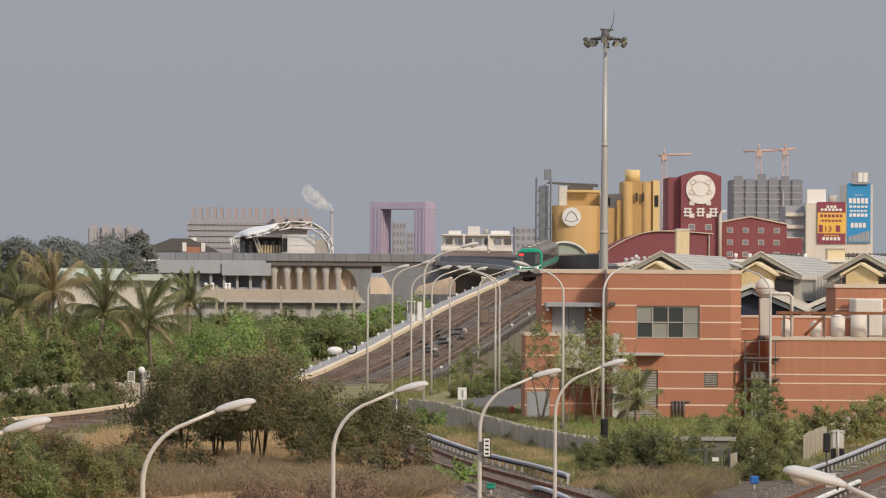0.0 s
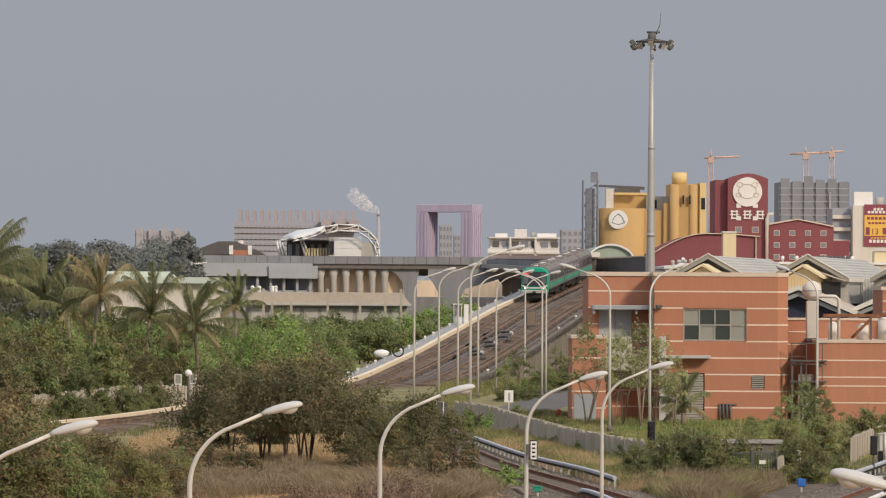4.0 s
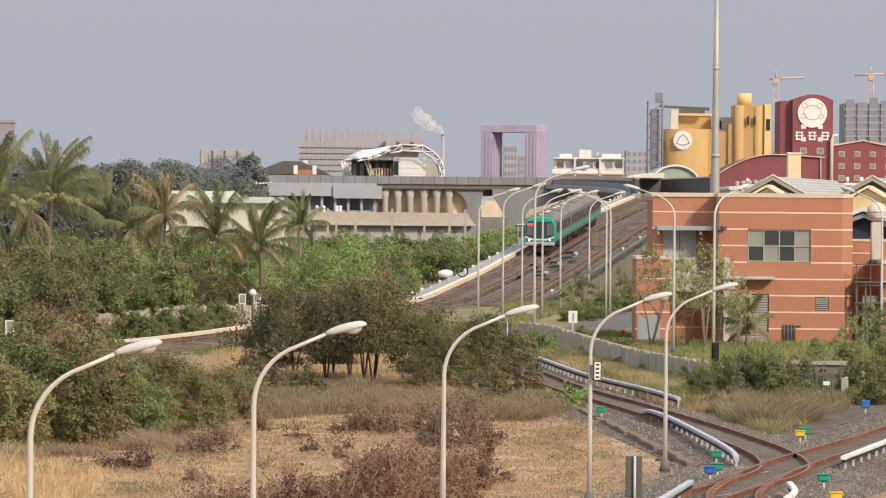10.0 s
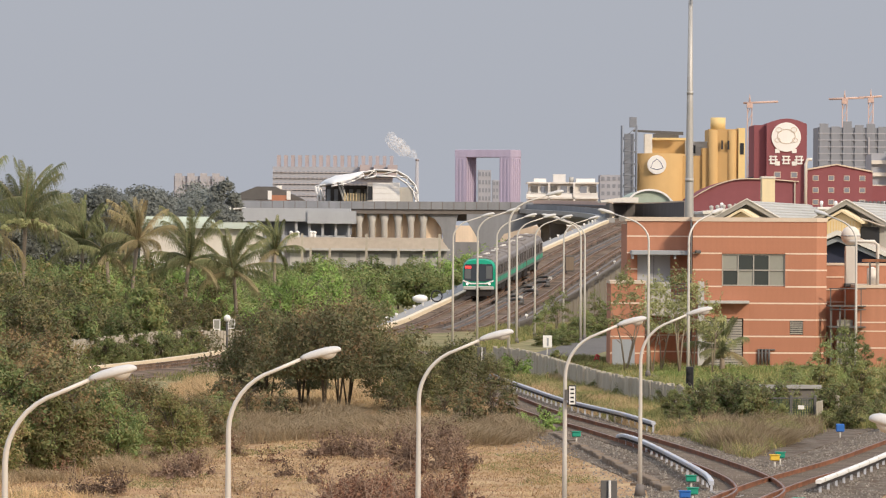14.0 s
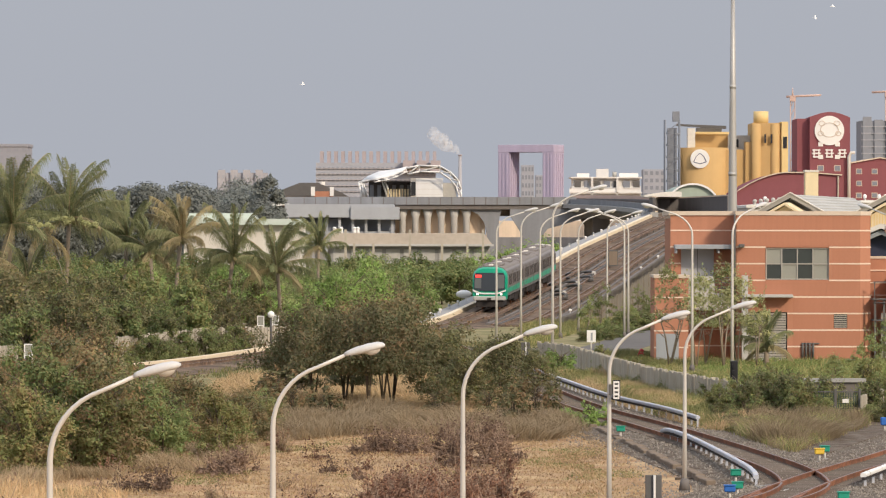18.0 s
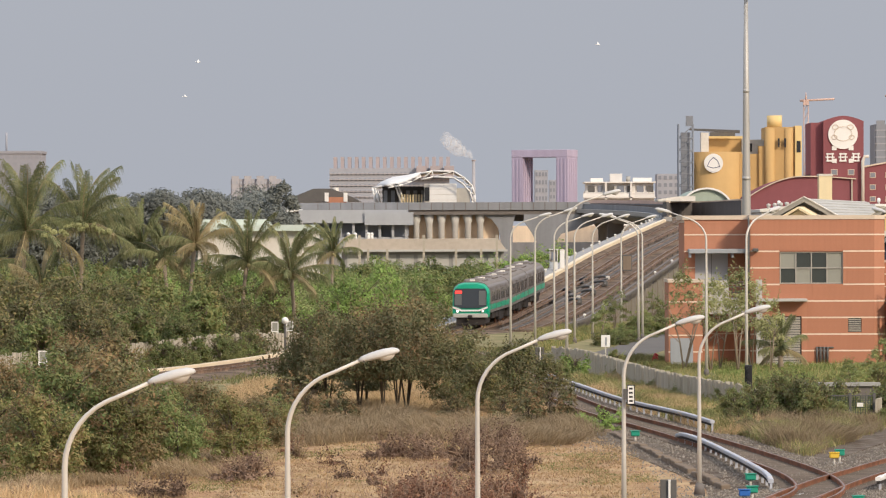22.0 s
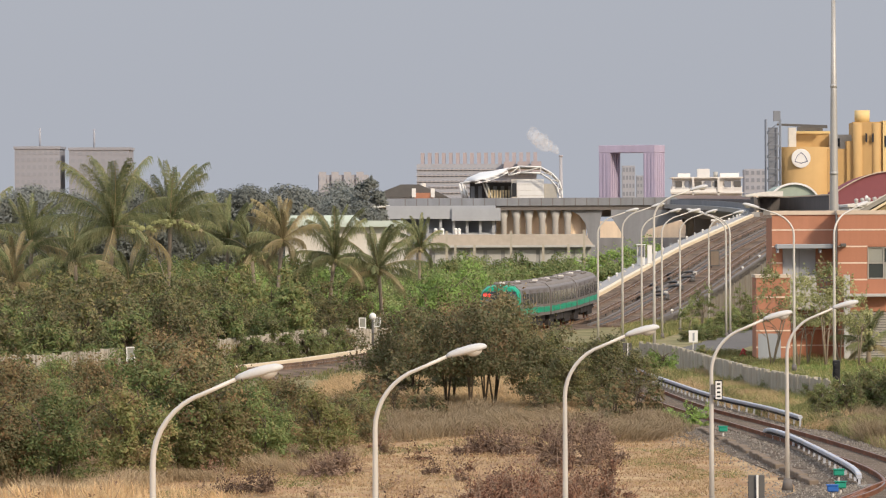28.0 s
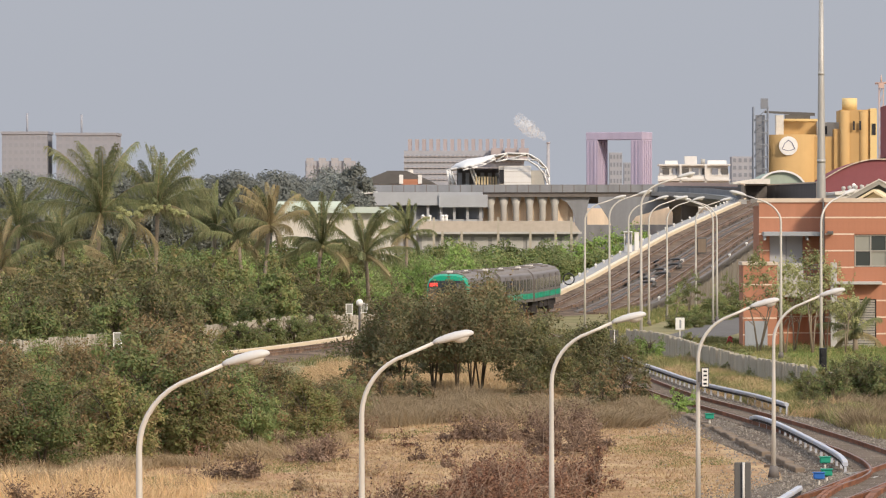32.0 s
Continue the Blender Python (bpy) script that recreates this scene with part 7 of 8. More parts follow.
    fc = bpy.data.curves.new("board_price", 'FONT')
    fc.body, fc.size, fc.extrude = "13  9", 1.55, 0.02
    dep = new("board_price_tmp", fc)
    bpy.context.view_layer.update()
    me = bpy.data.meshes.new_from_object(dep.evaluated_get(bpy.context.evaluated_depsgraph_get()))
    bpy.data.objects.remove(dep)
    me.materials.clear()
    me.materials.append(M["sign_red"])
    pr = new("board_price", me)
    pr.parent = b
    pr.matrix_basis = Matrix.Translation((94.9, y - 0.45, 18.6)) @ Matrix.Rotation(radians(90), 4, 'X')
    part("writing_bar", box(94.0, 94.7, y - 0.46, y - 0.41, 18.5, 19.9), "sign_red", b)
    part("writing_bar", box(97.15, 98.0, y - 0.46, y - 0.41, 18.6, 19.8), "sign_red", b)
    bl = thing("blue_billboard_block", "narrow block with a tall blue advertising board", "building")
    part("body", box(99.4, 104.4, y + 2, y + 14, 0, 27.6), "offwhite", bl)
    part("roof_sign", box(100.4, 103.4, y + 1, y + 2, 27.6, 30.0), "tower_far", bl)
    for k in range(2):
        part("roof_sign_panel", box(101.5 + k * 0.95, 102.3 + k * 0.95, y + 0.9, y + 1, 28.0, 29.8), "white", bl)
    bb = part("board", box(99.5, 103.9, y + 1.5, y + 1.9, 16.6, 27.8), "sign_blue", bl, "tall blue advertising board")
    for z, w, h in ((25.6, 1.6, 0.12), (24.5, 3.8, 1.0), (23.4, 3.6, 0.4), (22.6, 3.4, 0.3), (21.8, 3.6, 0.6), (19.9, 3.0, 0.9)):
        n = int(w / 0.8) + 1
        for k in range(n):
            xa = 101.7 - w / 2 + k * w / n
            part("writing_bar", box(xa, xa + w / n * 0.75, y + 1.42, y + 1.5, z - h / 2, z + h / 2), "white", bb)
    for k in range(5):
        part("picture_block", box(99.8 + k * 0.8, 100.5 + k * 0.8, y + 1.44, y + 1.5, 16.8, 17.8 + 0.25 * k), "grey_paint", bb)


def chimney_and_steam():
    c = thing("far_chimney", "thin pale chimney far behind the station", "chimney", at=(6.2, 2200, 0))
    # the shaft's pale tone stands for haze in front of it
    part("shaft", tube([(0, 0, 0), (0, 0, 41)], [1.2, 0.7], 12), "tower_pale", c)
    part("rim", tube([(0, 0, 40.6), (0, 0, 41.2)], 0.95, 12), "tower_pink", c)
    s = thing("steam_plume", "white steam plume drifting from the chimney", "steam", at=(6.2, 2200, 40.2))
    rng = random.Random(5)
    puffs = []
    for k in range(7):
        q = k / 6
        bm = bmesh.new()
        bmesh.ops.create_icosphere(bm, subdivisions=3, radius=1.0 + 2.4 * math.sin(q * 2.2))
        for v in bm.verts:
            v.co *= 1 + 0.35 * noise.noise(v.co * 0.5 + Vector((k * 3.1, 0, 0)))
        for f in bm.faces:
            f.smooth = True
        p = part("puff", bm, "steam", s)
        puffs.append((p, -1.2 - 10.5 * q + rng.uniform(-0.8, 0.8), rng.uniform(-1, 1), 1.5 + 8.5 * q + rng.uniform(-0.9, 0.9)))
    return puffs


def build_birds():
    birds = []
    for k in range(4):
        b = thing("white_egret", "white egret in gliding flight", "bird", group="egrets")
        part("body", tube([(-0.34, 0, 0), (-0.2, 0, 0.02), (0.0, 0, 0.0), (0.22, 0, 0.0), (0.36, 0, -0.02)], [0.02, 0.055, 0.085, 0.06, 0.015], 8), "white", b)
        part("head", tube([(-0.48, 0, 0.04), (-0.36, 0, 0.03), (-0.30, 0, 0.0)], [0.008, 0.035, 0.03], 6), "white", b)
        for s in (-1, 1):
            bm = bmesh.new()
            up = 0.22 if (k + s) % 3 else 0.08
            pts = [(-0.10, 0.05 * s, 0.02), (-0.12, 0.28 * s, up * 0.6), (0.0, 0.52 * s, up), (0.12, 0.27 * s, up * 0.55), (0.12, 0.05 * s, 0.01)]
            lo = [bm.verts.new(p) for p in pts]
            hi = [bm.verts.new((x, y, z + 0.015)) for x, y, z in pts]
            bm.faces.new(lo), bm.faces.new(hi[::-1])
            for i in range(5):
                bm.faces.new((lo[i], lo[(i + 1) % 5], hi[(i + 1) % 5], hi[i]))
            part("wing", bm, "white", b)
        b.scale = (0.7, 0.7, 0.7)
        birds.append(b)
    return birds


# seconds, place and speed to the left of each egret
EGRETS = [(18.0, -14.96, 500, 23.1, 18.9, -0.8), (20.2, 2.3, 500, 27.9, 16.4, -1.0), (22.0, -28.6, 500, 22.5, 17.2, -2.2), (22.0, 14.4, 500, 27.8, 15.6, -0.9)]


# ---- train ----
def build_cars():
    L, W, H = 14.9, 3.12, 3.55
    h = L / 2
    def shell_profile(w):
        return [(-w / 2, 0.95), (-w / 2, 2.7), (-w / 2 + 0.12, 3.1), (-w / 2 + 0.45, 3.4), (-w / 2 + 1.0, 3.55), (w / 2 - 1.0, 3.55), (w / 2 - 0.45, 3.4), (w / 2 - 0.12, 3.1), (w / 2, 2.7), (w / 2, 0.95)]
    cars = []
    for kind in range(3):
        c = thing("metro_car", ("leading" if kind == 0 else "trailing") + " metro car with green band and brushed steel sides", "train", group="three-car metro train")
        nose = 0.9 if kind == 0 else 0.0
        part("body", prism(shell_profile(W), -h + nose, h), "train_steel", c)
        rp = [(-W / 2 + 0.10, 3.06), (-W / 2 + 0.45, 3.42), (-W / 2 + 1.0, 3.57), (W / 2 - 1.0, 3.57), (W / 2 - 0.45, 3.42), (W / 2 - 0.10, 3.06)]
        part("roof", prism(rp, -h + nose + 0.02, h - 0.02), "train_roof", c)
        for ya in (-3.6, 3.6):
            u = part("roof_unit", box(-0.85, 0.85, ya - 1.5, ya + 1.5, 3.5, 3.66, 0.05), "train_roof", c)
            for k in range(2):
                part("fan_cover", box(-0.5, 0.5, ya - 1.1 + k * 1.2, ya - 0.2 + k * 1.2, 3.66, 3.72, 0.02), "train_roof", u)
        for ya in (-6.0, -0.9, 0.9, 6.2):
            part("roof_vent", box(-0.2, 0.2, ya - 0.2, ya + 0.25, 3.5, 3.70, 0.04), "offwhite", c)
        # sides: green band in segments between dark doors and windows
        for s in (-1, 1):
            x = s * W / 2
            doors = [-5.1, -1.7, 1.7, 5.1]
            for d in doors:
                dr = part("door", box(min(x, x + s * 0.02), max(x, x + s * 0.02), d - 0.72, d + 0.72, 1.0, 3.0), "train_steel", c)
                for q in (-0.36, 0.36):
                    part("door_window", box(min(x + s * 0.02, x + s * 0.035), max(x + s * 0.02, x + s * 0.035), d + q - 0.25, d + q + 0.25, 1.85, 2.75), "train_glass", dr)
                part("door_band", box(min(x + s * 0.02, x + s * 0.03), max(x + s * 0.02, x + s * 0.03), d - 0.66, d + 0.66, 1.2, 1.62), "train_green", dr)
            edges = [-h + nose + 0.1, *[e for d in doors for e in (d - 0.8, d + 0.8)], h - 0.1]
            for a, b in zip(edges[0::2], edges[1::2]):
                part("green_band", box(min(x, x + s * 0.015), max(x, x + s * 0.015), a, b, 1.2, 1.64), "train_green", c)
                if b - a > 1.2:
                    part("window", box(min(x, x + s * 0.018), max(x, x + s * 0.018), a + 0.35, b - 0.35, 1.85, 2.75), "train_glass", c)
        # underframe, bogies
        part("underframe", box(-1.2, 1.2, -h + 1.2, h - 0.4, 0.45, 0.95, 0.04), "under", c)
        for ya in (-4.9, 4.9):
            bg = part("bogie", box(-1.15, 1.15, ya - 1.5, ya + 1.5, 0.0, 0.5, 0.05), "under", c)
            for dy in (-1.1, 1.1):
                for s in (-0.75, 0.75):
                    part("wheel", tube([(s - 0.06, ya + dy, 0.12), (s + 0.06, ya + dy, 0.12)], 0.42, 16), "rust", bg)
        for k, ya in enumerate((-2.2, 0.0, 2.2)):
            part("equipment_box", box(-1.35, 1.35, ya - 0.95, ya + 0.95, 0.35, 0.95, 0.05), "under", c)
        if kind < 2:
            part("gangway", box(-0.75, 0.75, h, h + 0.62, 0.9, 3.3), "under", c)
        if kind == 0:
            # cab front: raked green mask, dark windscreen, white V line, headlights
            mask = [(-1.5, 0.62), (1.5, 0.62), (1.56, 1.0), (1.56, 2.7), (1.42, 3.1), (1.1, 3.38), (0.6, 3.5), (-0.6, 3.5), (-1.1, 3.38), (-1.42, 3.1), (-1.56, 2.7), (-1.56, 1.0)]
            bm = bmesh.new()
            rings = []
            for y, k, top in ((-h + nose, 1.0, 0.0), (-h + 0.35, 0.985, 0.05), (-h + 0.05, 0.93, 0.16)):
                rings.append([bm.verts.new((x * k, y + max(0, z - 1.9) * 0.22, z - (top if z > 2.6 else 0))) for x, z in mask])
            for a, b in zip(rings, rings[1:]):
                for i in range(len(mask)):
                    bm.faces.new((a[i], a[(i + 1) % len(mask)], b[(i + 1) % len(mask)], b[i]))
            bm.faces.new(rings[-1]), bm.faces.new(rings[0][::-1])
            cab = part("cab_mask", bm, "train_green", c, "green cab front")
            yf = -h + 0.02
            bm = prism([(-1.36, 1.52), (-0.7, 1.36), (0.7, 1.36), (1.36, 1.52), (1.36, 2.72), (1.22, 2.98), (-1.22, 2.98), (-1.36, 2.72)], 0, 0.05)
            ws = part("windscreen", bm, "train_glass", cab)
            ws.matrix_basis = Matrix.Translation((0, yf + 0.06, 0)) @ Matrix.Rotation(radians(-7.5), 4, 'X') @ Matrix.Translation((0, -0.26, 0))
            part("cab_pillar", box(-0.66, 0.66, -0.02, 0.0, 1.42, 2.96), "train_glass", ws)
            part("side_pane", box(0.72, 1.3, -0.012, 0.0, 1.6, 2.8), "cab_side_glass", ws)
            part("side_pane", box(-1.3, -0.72, -0.012, 0.0, 1.6, 2.5), "cab_side_glass", ws)
            part("destination_sign", box(-1.28, -0.70, -0.035, 0.0, 2.56, 2.80), "led_red", ws, "lit red destination sign")
            for s in (-1, 1):
                bm = prism([(s * 1.47, 1.52), (s * 1.47, 1.38), (s * 0.75, 1.10), (s * 0.72, 1.24)], yf - 0.06, yf + 0.02)
                part("white_line", bm, "train_white", cab)
                lamp = part("headlight", tube([(s * 1.05, yf - 0.10, 1.12), (s * 1.05, yf + 0.0, 1.12)], 0.095, 14), "headlamp" if s < 0 else "headlamp_dim", cab, "lit white headlight")
                part("lamp_rim", tube([(s * 1.05, yf - 0.07, 1.12), (s * 1.05, yf + 0.01, 1.12)], 0.125, 14), "train_steel", lamp)
            part("white_line", prism([(-0.74, 1.23), (-0.74, 1.10), (0.74, 1.10), (0.74, 1.23)], yf - 0.05, yf + 0.02), "train_white", cab)
            part("bumper", box(-1.45, 1.45, yf - 0.09, yf + 0.3, 0.56, 0.92, 0.06), "roof_grey", cab)
            part("apron", box(-1.2, 1.2, yf + 0.15, yf + 0.5, -0.05, 0.6, 0.04), "under", cab)
            part("coupler", box(-0.18, 0.18, yf - 0.4, yf + 0.3, 0.55, 0.8, 0.04), "under", cab)
        cars.append(c)
    return cars


def emissive(name, color, strength):
    m = bpy.data.materials.new(name)
    m.use_nodes = True
    p = m.node_tree.nodes["Principled BSDF"]
    p.inputs["Base Color"].default_value = (*color, 1)
    p.inputs["Emission Color"].default_value = (*color, 1)
    p.inputs["Emission Strength"].default_value = strength
    return m


M["led_red"] = emissive("led_red", (0.9, 0.05, 0.04), 1.0)
M["headlamp"] = emissive("headlamp_on", (1.0, 0.95, 0.85), 2.5)
M["headlamp_dim"] = emissive("headlamp_dim", (1.0, 0.95, 0.85), 0.9)

# seconds and the distance ahead of the camera at which the train's front stands
TRAIN_FRONT = [(0, 582), (2, 562), (5, 531), (9, 494), (11, 476.5), (13, 459.5), (16.5, 433), (20, 410.5), (24, 388), (28, 369), (32, 351.5)]


def train_rows():
    path = spline(MAIN, 0.5)
    along = [0.0]
    for a, b in zip(path, path[1:]):
        along.append(along[-1] + (b - a).length)
    k0 = next(i for i, p in enumerate(path) if p.x > 20)
    ys = [p.y for p in path]
    def s_at_y(y):
        i = next(i for i in range(k0, len(path)) if ys[i] <= y)
        return along[i]
    ts = [t for t, _ in TRAIN_FRONT]
    ss = [s_at_y(y) for _, y in TRAIN_FRONT]
    c = np.polyfit(ts, ss, 4)
    def at(s):
        i = min(int(s / 0.5), len(path) - 2)
        while along[i + 1] < s and i < len(path) - 2:
            i += 1
        while along[i] > s:
            i -= 1
        return path[i].lerp(path[i + 1], (s - along[i]) / (along[i + 1] - along[i]))
    rows = [[], [], []]
    for k in range(65):
        t = k * 0.5
        s = float(np.polyval(c, t))
        for n in range(3):
            mid = s - 7.45 - n * 15.5
            a, b = at(mid + 4.9), at(mid - 4.9)
            d = (a - b)
            yaw = math.degrees(math.atan2(d.y, d.x)) + 90
            pitch = math.degrees(math.atan2(-d.z, math.hypot(d.x, d.y)))
            m = (a + b) / 2
            rows[n].append((t, pose(m.x, m.y, m.z + 0.56, 0, 0, yaw) @ pose(0, 0, 0, pitch, 0, 0)))
    return rows


# ---- planting ----
def track_x(y):
    return min(((abs(p.y - y), p.x) for p in MAIN_PATH if p.y < 600))[1]


def skyline(x, y, table):
    """Height of a bush's top at x, y under a smooth outline of the thicket (side-to-distance ratio, top's drop per metre)."""
    k = x / y
    return 8.4 - y * float(np.interp(k, [q for q, _ in table], [w for _, w in table]))


EDGE_TOP = [(-0.116, 0.0244), (-0.0925, 0.0244), (-0.0815, 0.0225), (-0.079, 0.0181), (-0.070, 0.0181), (-0.067, 0.0275), (-0.057, 0.0300), (-0.042, 0.0315), (-0.036, 0.0345)]


def place_scaled(proto, height, places, seed):
    rng = random.Random(seed)
    for i, (x, y, h) in enumerate(places):
        s = h / height
        m = Matrix.Translation((x, y, 0)) @ Matrix.Rotation(rng.uniform(0, math.tau), 4, 'Z') @ Matrix.Diagonal((max(s, 0.72), max(s, 0.72), s, 1))
        if i == 0:
            proto.matrix_basis = m
        else:
            copy_thing(proto, m)


def planting():
    rng = random.Random(11)
    # reddish-tipped bushes at the edge of the field
    pts = []
    for y in np.arange(158, 214, 5.5):
        x = -8.0 - max(0, (176 - y)) * 0.33
        while x > -0.119 * y - 1:
            h = skyline(x, y, EDGE_TOP) * rng.uniform(0.66, 1.0)
            if h > 0.9:
                pts.append((x + rng.uniform(-0.5, 0.5), y + rng.uniform(-2, 2), h))
            x -= rng.uniform(1.9, 2.7)
    mats = [("leaf_bush", "leaf_tip"), ("leaf_mid", "leaf_tip"), ("leaf_dark", "leaf_tip")]
    labels = ["dusty green bush with reddish dry tips", "green bush with a few dry tips", "brownish bush with many dry leaves"]
    for k in range(3):
        place_scaled(make_bush("bush", 21 + k, 3.6, 1.75, mats[k], labels[k], tip=(0.45, 0.25, 0.6)[k], group="field-edge bushes"), 3.6, pts[k::3], 31 + k)
    # bushes beyond the approach track
    pts = []
    for y in np.arange(262, 345, 8.0):
        x = track_x(y) - 7.0
        while x > -0.118 * y - 2:
            pts.append((x + rng.uniform(-1, 1), y + rng.uniform(-3, 3), min(4.9, 8.4 - y * 0.0122) * rng.uniform(0.7, 1.05)))
            x -= rng.uniform(2.6, 3.8)
    for k in range(2):
        place_scaled(make_bush("bush", 25 + k, 4.2, 2.2, (("leaf_mid", "leaf_dark"), ("leaf_dark", "leaf_bush"))[k], ("dense dull-green bush of broad leaves", "dense olive-green bush behind the field")[k], shoots=220, per=24, leaf=0.17, tip=0.35, group="dense bushes"), 4.2, pts[k::2], 35 + k)
    pts = [(-33.2, 292, 3.7), (-31.6, 288, 3.4), (-30.4, 296, 3.2), (-21.5, 300, 3.0), (-20.0, 306, 2.8), (-24.5, 318, 3.4), (8.6, 566, 6.2), (6.4, 560, 5.6), (10.6, 572, 6.6), (4.6, 552, 5.4), (12.6, 590, 6.8), (2.8, 540, 5.2)]
    place_scaled(make_bush("green_bush", 45, 3.4, 1.9, ("leaf_green", "leaf_mid"), "fresh green bush among the olive ones", "bush", 180, 26, 0.16, tip=0.3, group="fresh green bushes"), 3.4, pts, 45)
    low_line = side_path([p for p in MAIN_PATH if 236 < p.y < 336], -5.2)
    pts = [(q.x + rng.uniform(-0.5, 0.5), q.y, rng.uniform(1.3, 2.9)) for q in low_line[::3] if rng.random() < 0.74]
    place_scaled(make_bush("creeper_bush", 46, 2.2, 1.4, ("leaf_mid", "leaf_dark"), "creeper-hung bush that hides the fence", "bush", 150, 24, 0.13, tip=0.45, group="bushes along the track fence"), 2.2, pts, 46)
    # taller growth among and behind the palms
    pts = []
    for y in np.arange(318, 412, 8.0):
        x = -0.050 * y - 1
        while x > -0.119 * y - 2:
            pts.append((x + rng.uniform(-1, 1), y + rng.uniform(-4, 4), rng.uniform(4.7, 6.6)))
            x -= rng.uniform(3.0, 4.6)
    for k in range(2):
        place_scaled(make_bush("olive_tree", 55 + k, 6.0, 2.6, (("leaf_mid", "leaf_bush"), ("leaf_dark", "leaf_mid"))[k], ("olive-green tree among the palms", "dusty green tree among the palms")[k], "tree", 230, 24, 0.22, low=0.4, tip=0.4, stems=2, trunk=0.1, group="trees among the palms"), 6.0, pts[k::2], 55 + k)
    # dark trees that hide the approach track
    wide = make_bush("dark_tree", 27, 5.3, 3.1, ("leaf_dark", "leaf_tip"), "spreading dark tree with dry brownish leaves", "tree", 420, 30, 0.14, low=1.4, tip=0.2, stems=4, trunk=0.04, group="dark trees by the field")
    place_scaled(wide, 5.3, [(-3.5, 217, 5.7), (-2.5, 222, 5.8), (-6.2, 225, 5.2), (-3.0, 228, 5.7), (-4.7, 223, 5.4)], 37)
    mid = make_bush("dark_tree", 28, 4.6, 2.3, ("leaf_dark", "leaf_bush"), "dark olive tree with drying leaves", "tree", 360, 28, 0.13, low=0.7, tip=0.22, stems=4, trunk=0.04, group="dark trees by the field")
    place_scaled(mid, 4.6, [(2.3, 217, 4.0), (3.9, 223, 3.5), (-0.2, 219, 4.7), (-7.4, 229, 4.2), (-4.6, 233, 4.4), (0.7, 215, 3.8), (1.5, 225, 3.9)], 38)
    dryb = make_bush("dry_bush", 29, 2.2, 1.2, ("leaf_dark", "leaf_tip"), "thin half-bare bush with drying leaves", "bush", 60, 16, 0.15, low=0.25, tip=0.55, stems=6, trunk=0.022, group="half-bare bushes")
    place_scaled(dryb, 2.2, [(-6.6, 206, 2.5), (2.9, 203, 1.9), (3.9, 208, 2.2), (-4.9, 205, 1.7), (-0.4, 212, 1.5), (1.9, 211, 1.6), (-7.6, 213, 2.2)], 39)
    # fresh green canopy left of the line
    pts = []
    for y in np.arange(352, 452, 10.0):
        x = track_x(y) - 8.0
        while x > -0.062 * y:
            pts.append((x + rng.uniform(-1, 1), y + rng.uniform(-3, 3), rng.uniform(0.85, 1.15)))
            x -= rng.uniform(3.2, 4.4)
    for k in range(3):
        place_scaled(make_bush("green_tree", 26 + 20 * k, 4.4, 2.9, (("leaf_green", "leaf_light"), ("leaf_green", "leaf_mid"), ("leaf_light", "leaf_green"))[k], "fresh green broad-leaved tree", "tree", 300, 26, 0.21, low=0.15, tip=0.5, stems=2, trunk=0.09, group="fresh green trees"), 4.4, [(x, y, 4.3 * s * s) for x, y, s in pts[k::3]], 36 + k)
    # trees in front of the long shed
    pts = []
    for y in (470, 492, 515, 540):
        x = track_x(y) - 9
        while x > -0.10 * y:
            pts.append((x + rng.uniform(-1.2, 1.2), y + rng.uniform(-6, 6), rng.uniform(0.88, 1.12)))
            x -= rng.uniform(3.4, 4.8)
    scatter(make_tree("dull_green_tree", 47, 5.7, 2.7, 2.6, "leaf_mid", "dull green tree in front of the sheds", "tree", 150, 44, 0.26, 0.34, trunk=0.12, low=-0.95, group="trees before the sheds"), pts, 47)
    # far woods
    rf = random.Random(148)
    pts = []
    for y in (612, 640, 672, 705):
        k = -0.126
        while k < -0.040:
            pts.append((k * y, y + rf.uniform(-10, 10), rf.uniform(0.9, 1.1)))
            k += rf.uniform(0.0035, 0.0055)
    for k in range(2):
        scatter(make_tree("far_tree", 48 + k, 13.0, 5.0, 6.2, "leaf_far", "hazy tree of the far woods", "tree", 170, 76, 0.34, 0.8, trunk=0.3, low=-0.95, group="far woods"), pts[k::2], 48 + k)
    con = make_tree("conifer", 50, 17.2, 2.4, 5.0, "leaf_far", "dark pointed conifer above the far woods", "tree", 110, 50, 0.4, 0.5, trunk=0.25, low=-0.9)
    con.matrix_basis = pose(-23.5, 640, -1.5)
    pts = [(rng.uniform(0.03, 0.17) * y, y, rng.uniform(0.6, 0.9)) for y in [rng.uniform(560, 640) for _ in range(10)]]
    scatter(make_tree("far_tree", 29, 9.5, 4.0, 3.6, "leaf_far", "hazed tree behind the sheds", "tree", 130, 40, 0.36, 0.7, trunk=0.3, group="far woods"), pts, 39)


def make_palm(seed, height, fronds, length, material, label, steep=0.0, old=0.15, wind=-0.25, group="coconut palms"):
    """A leaning ringed trunk and long feathered fronds whose leaflets hang."""
    rng = random.Random(seed)
    t = thing("coconut_palm", label, "palm tree", group=group)
    lean = rng.uniform(-0.5, 0.5)
    part("trunk", tube([(0, 0, -0.1), (lean * 0.2, 0, height * 0.4), (lean * 0.6, 0, height * 0.75), (lean, 0, height)], [0.22, 0.15, 0.13, 0.17], 9), "bark_pale", t)
    for k in range(6):
        a = rng.uniform(0, math.tau)
        bm = bmesh.new()
        bmesh.ops.create_icosphere(bm, subdivisions=2, radius=0.14, matrix=Matrix.Translation((lean + 0.24 * math.cos(a), 0.24 * math.sin(a), height - 0.25 + rng.uniform(-0.2, 0.1))))
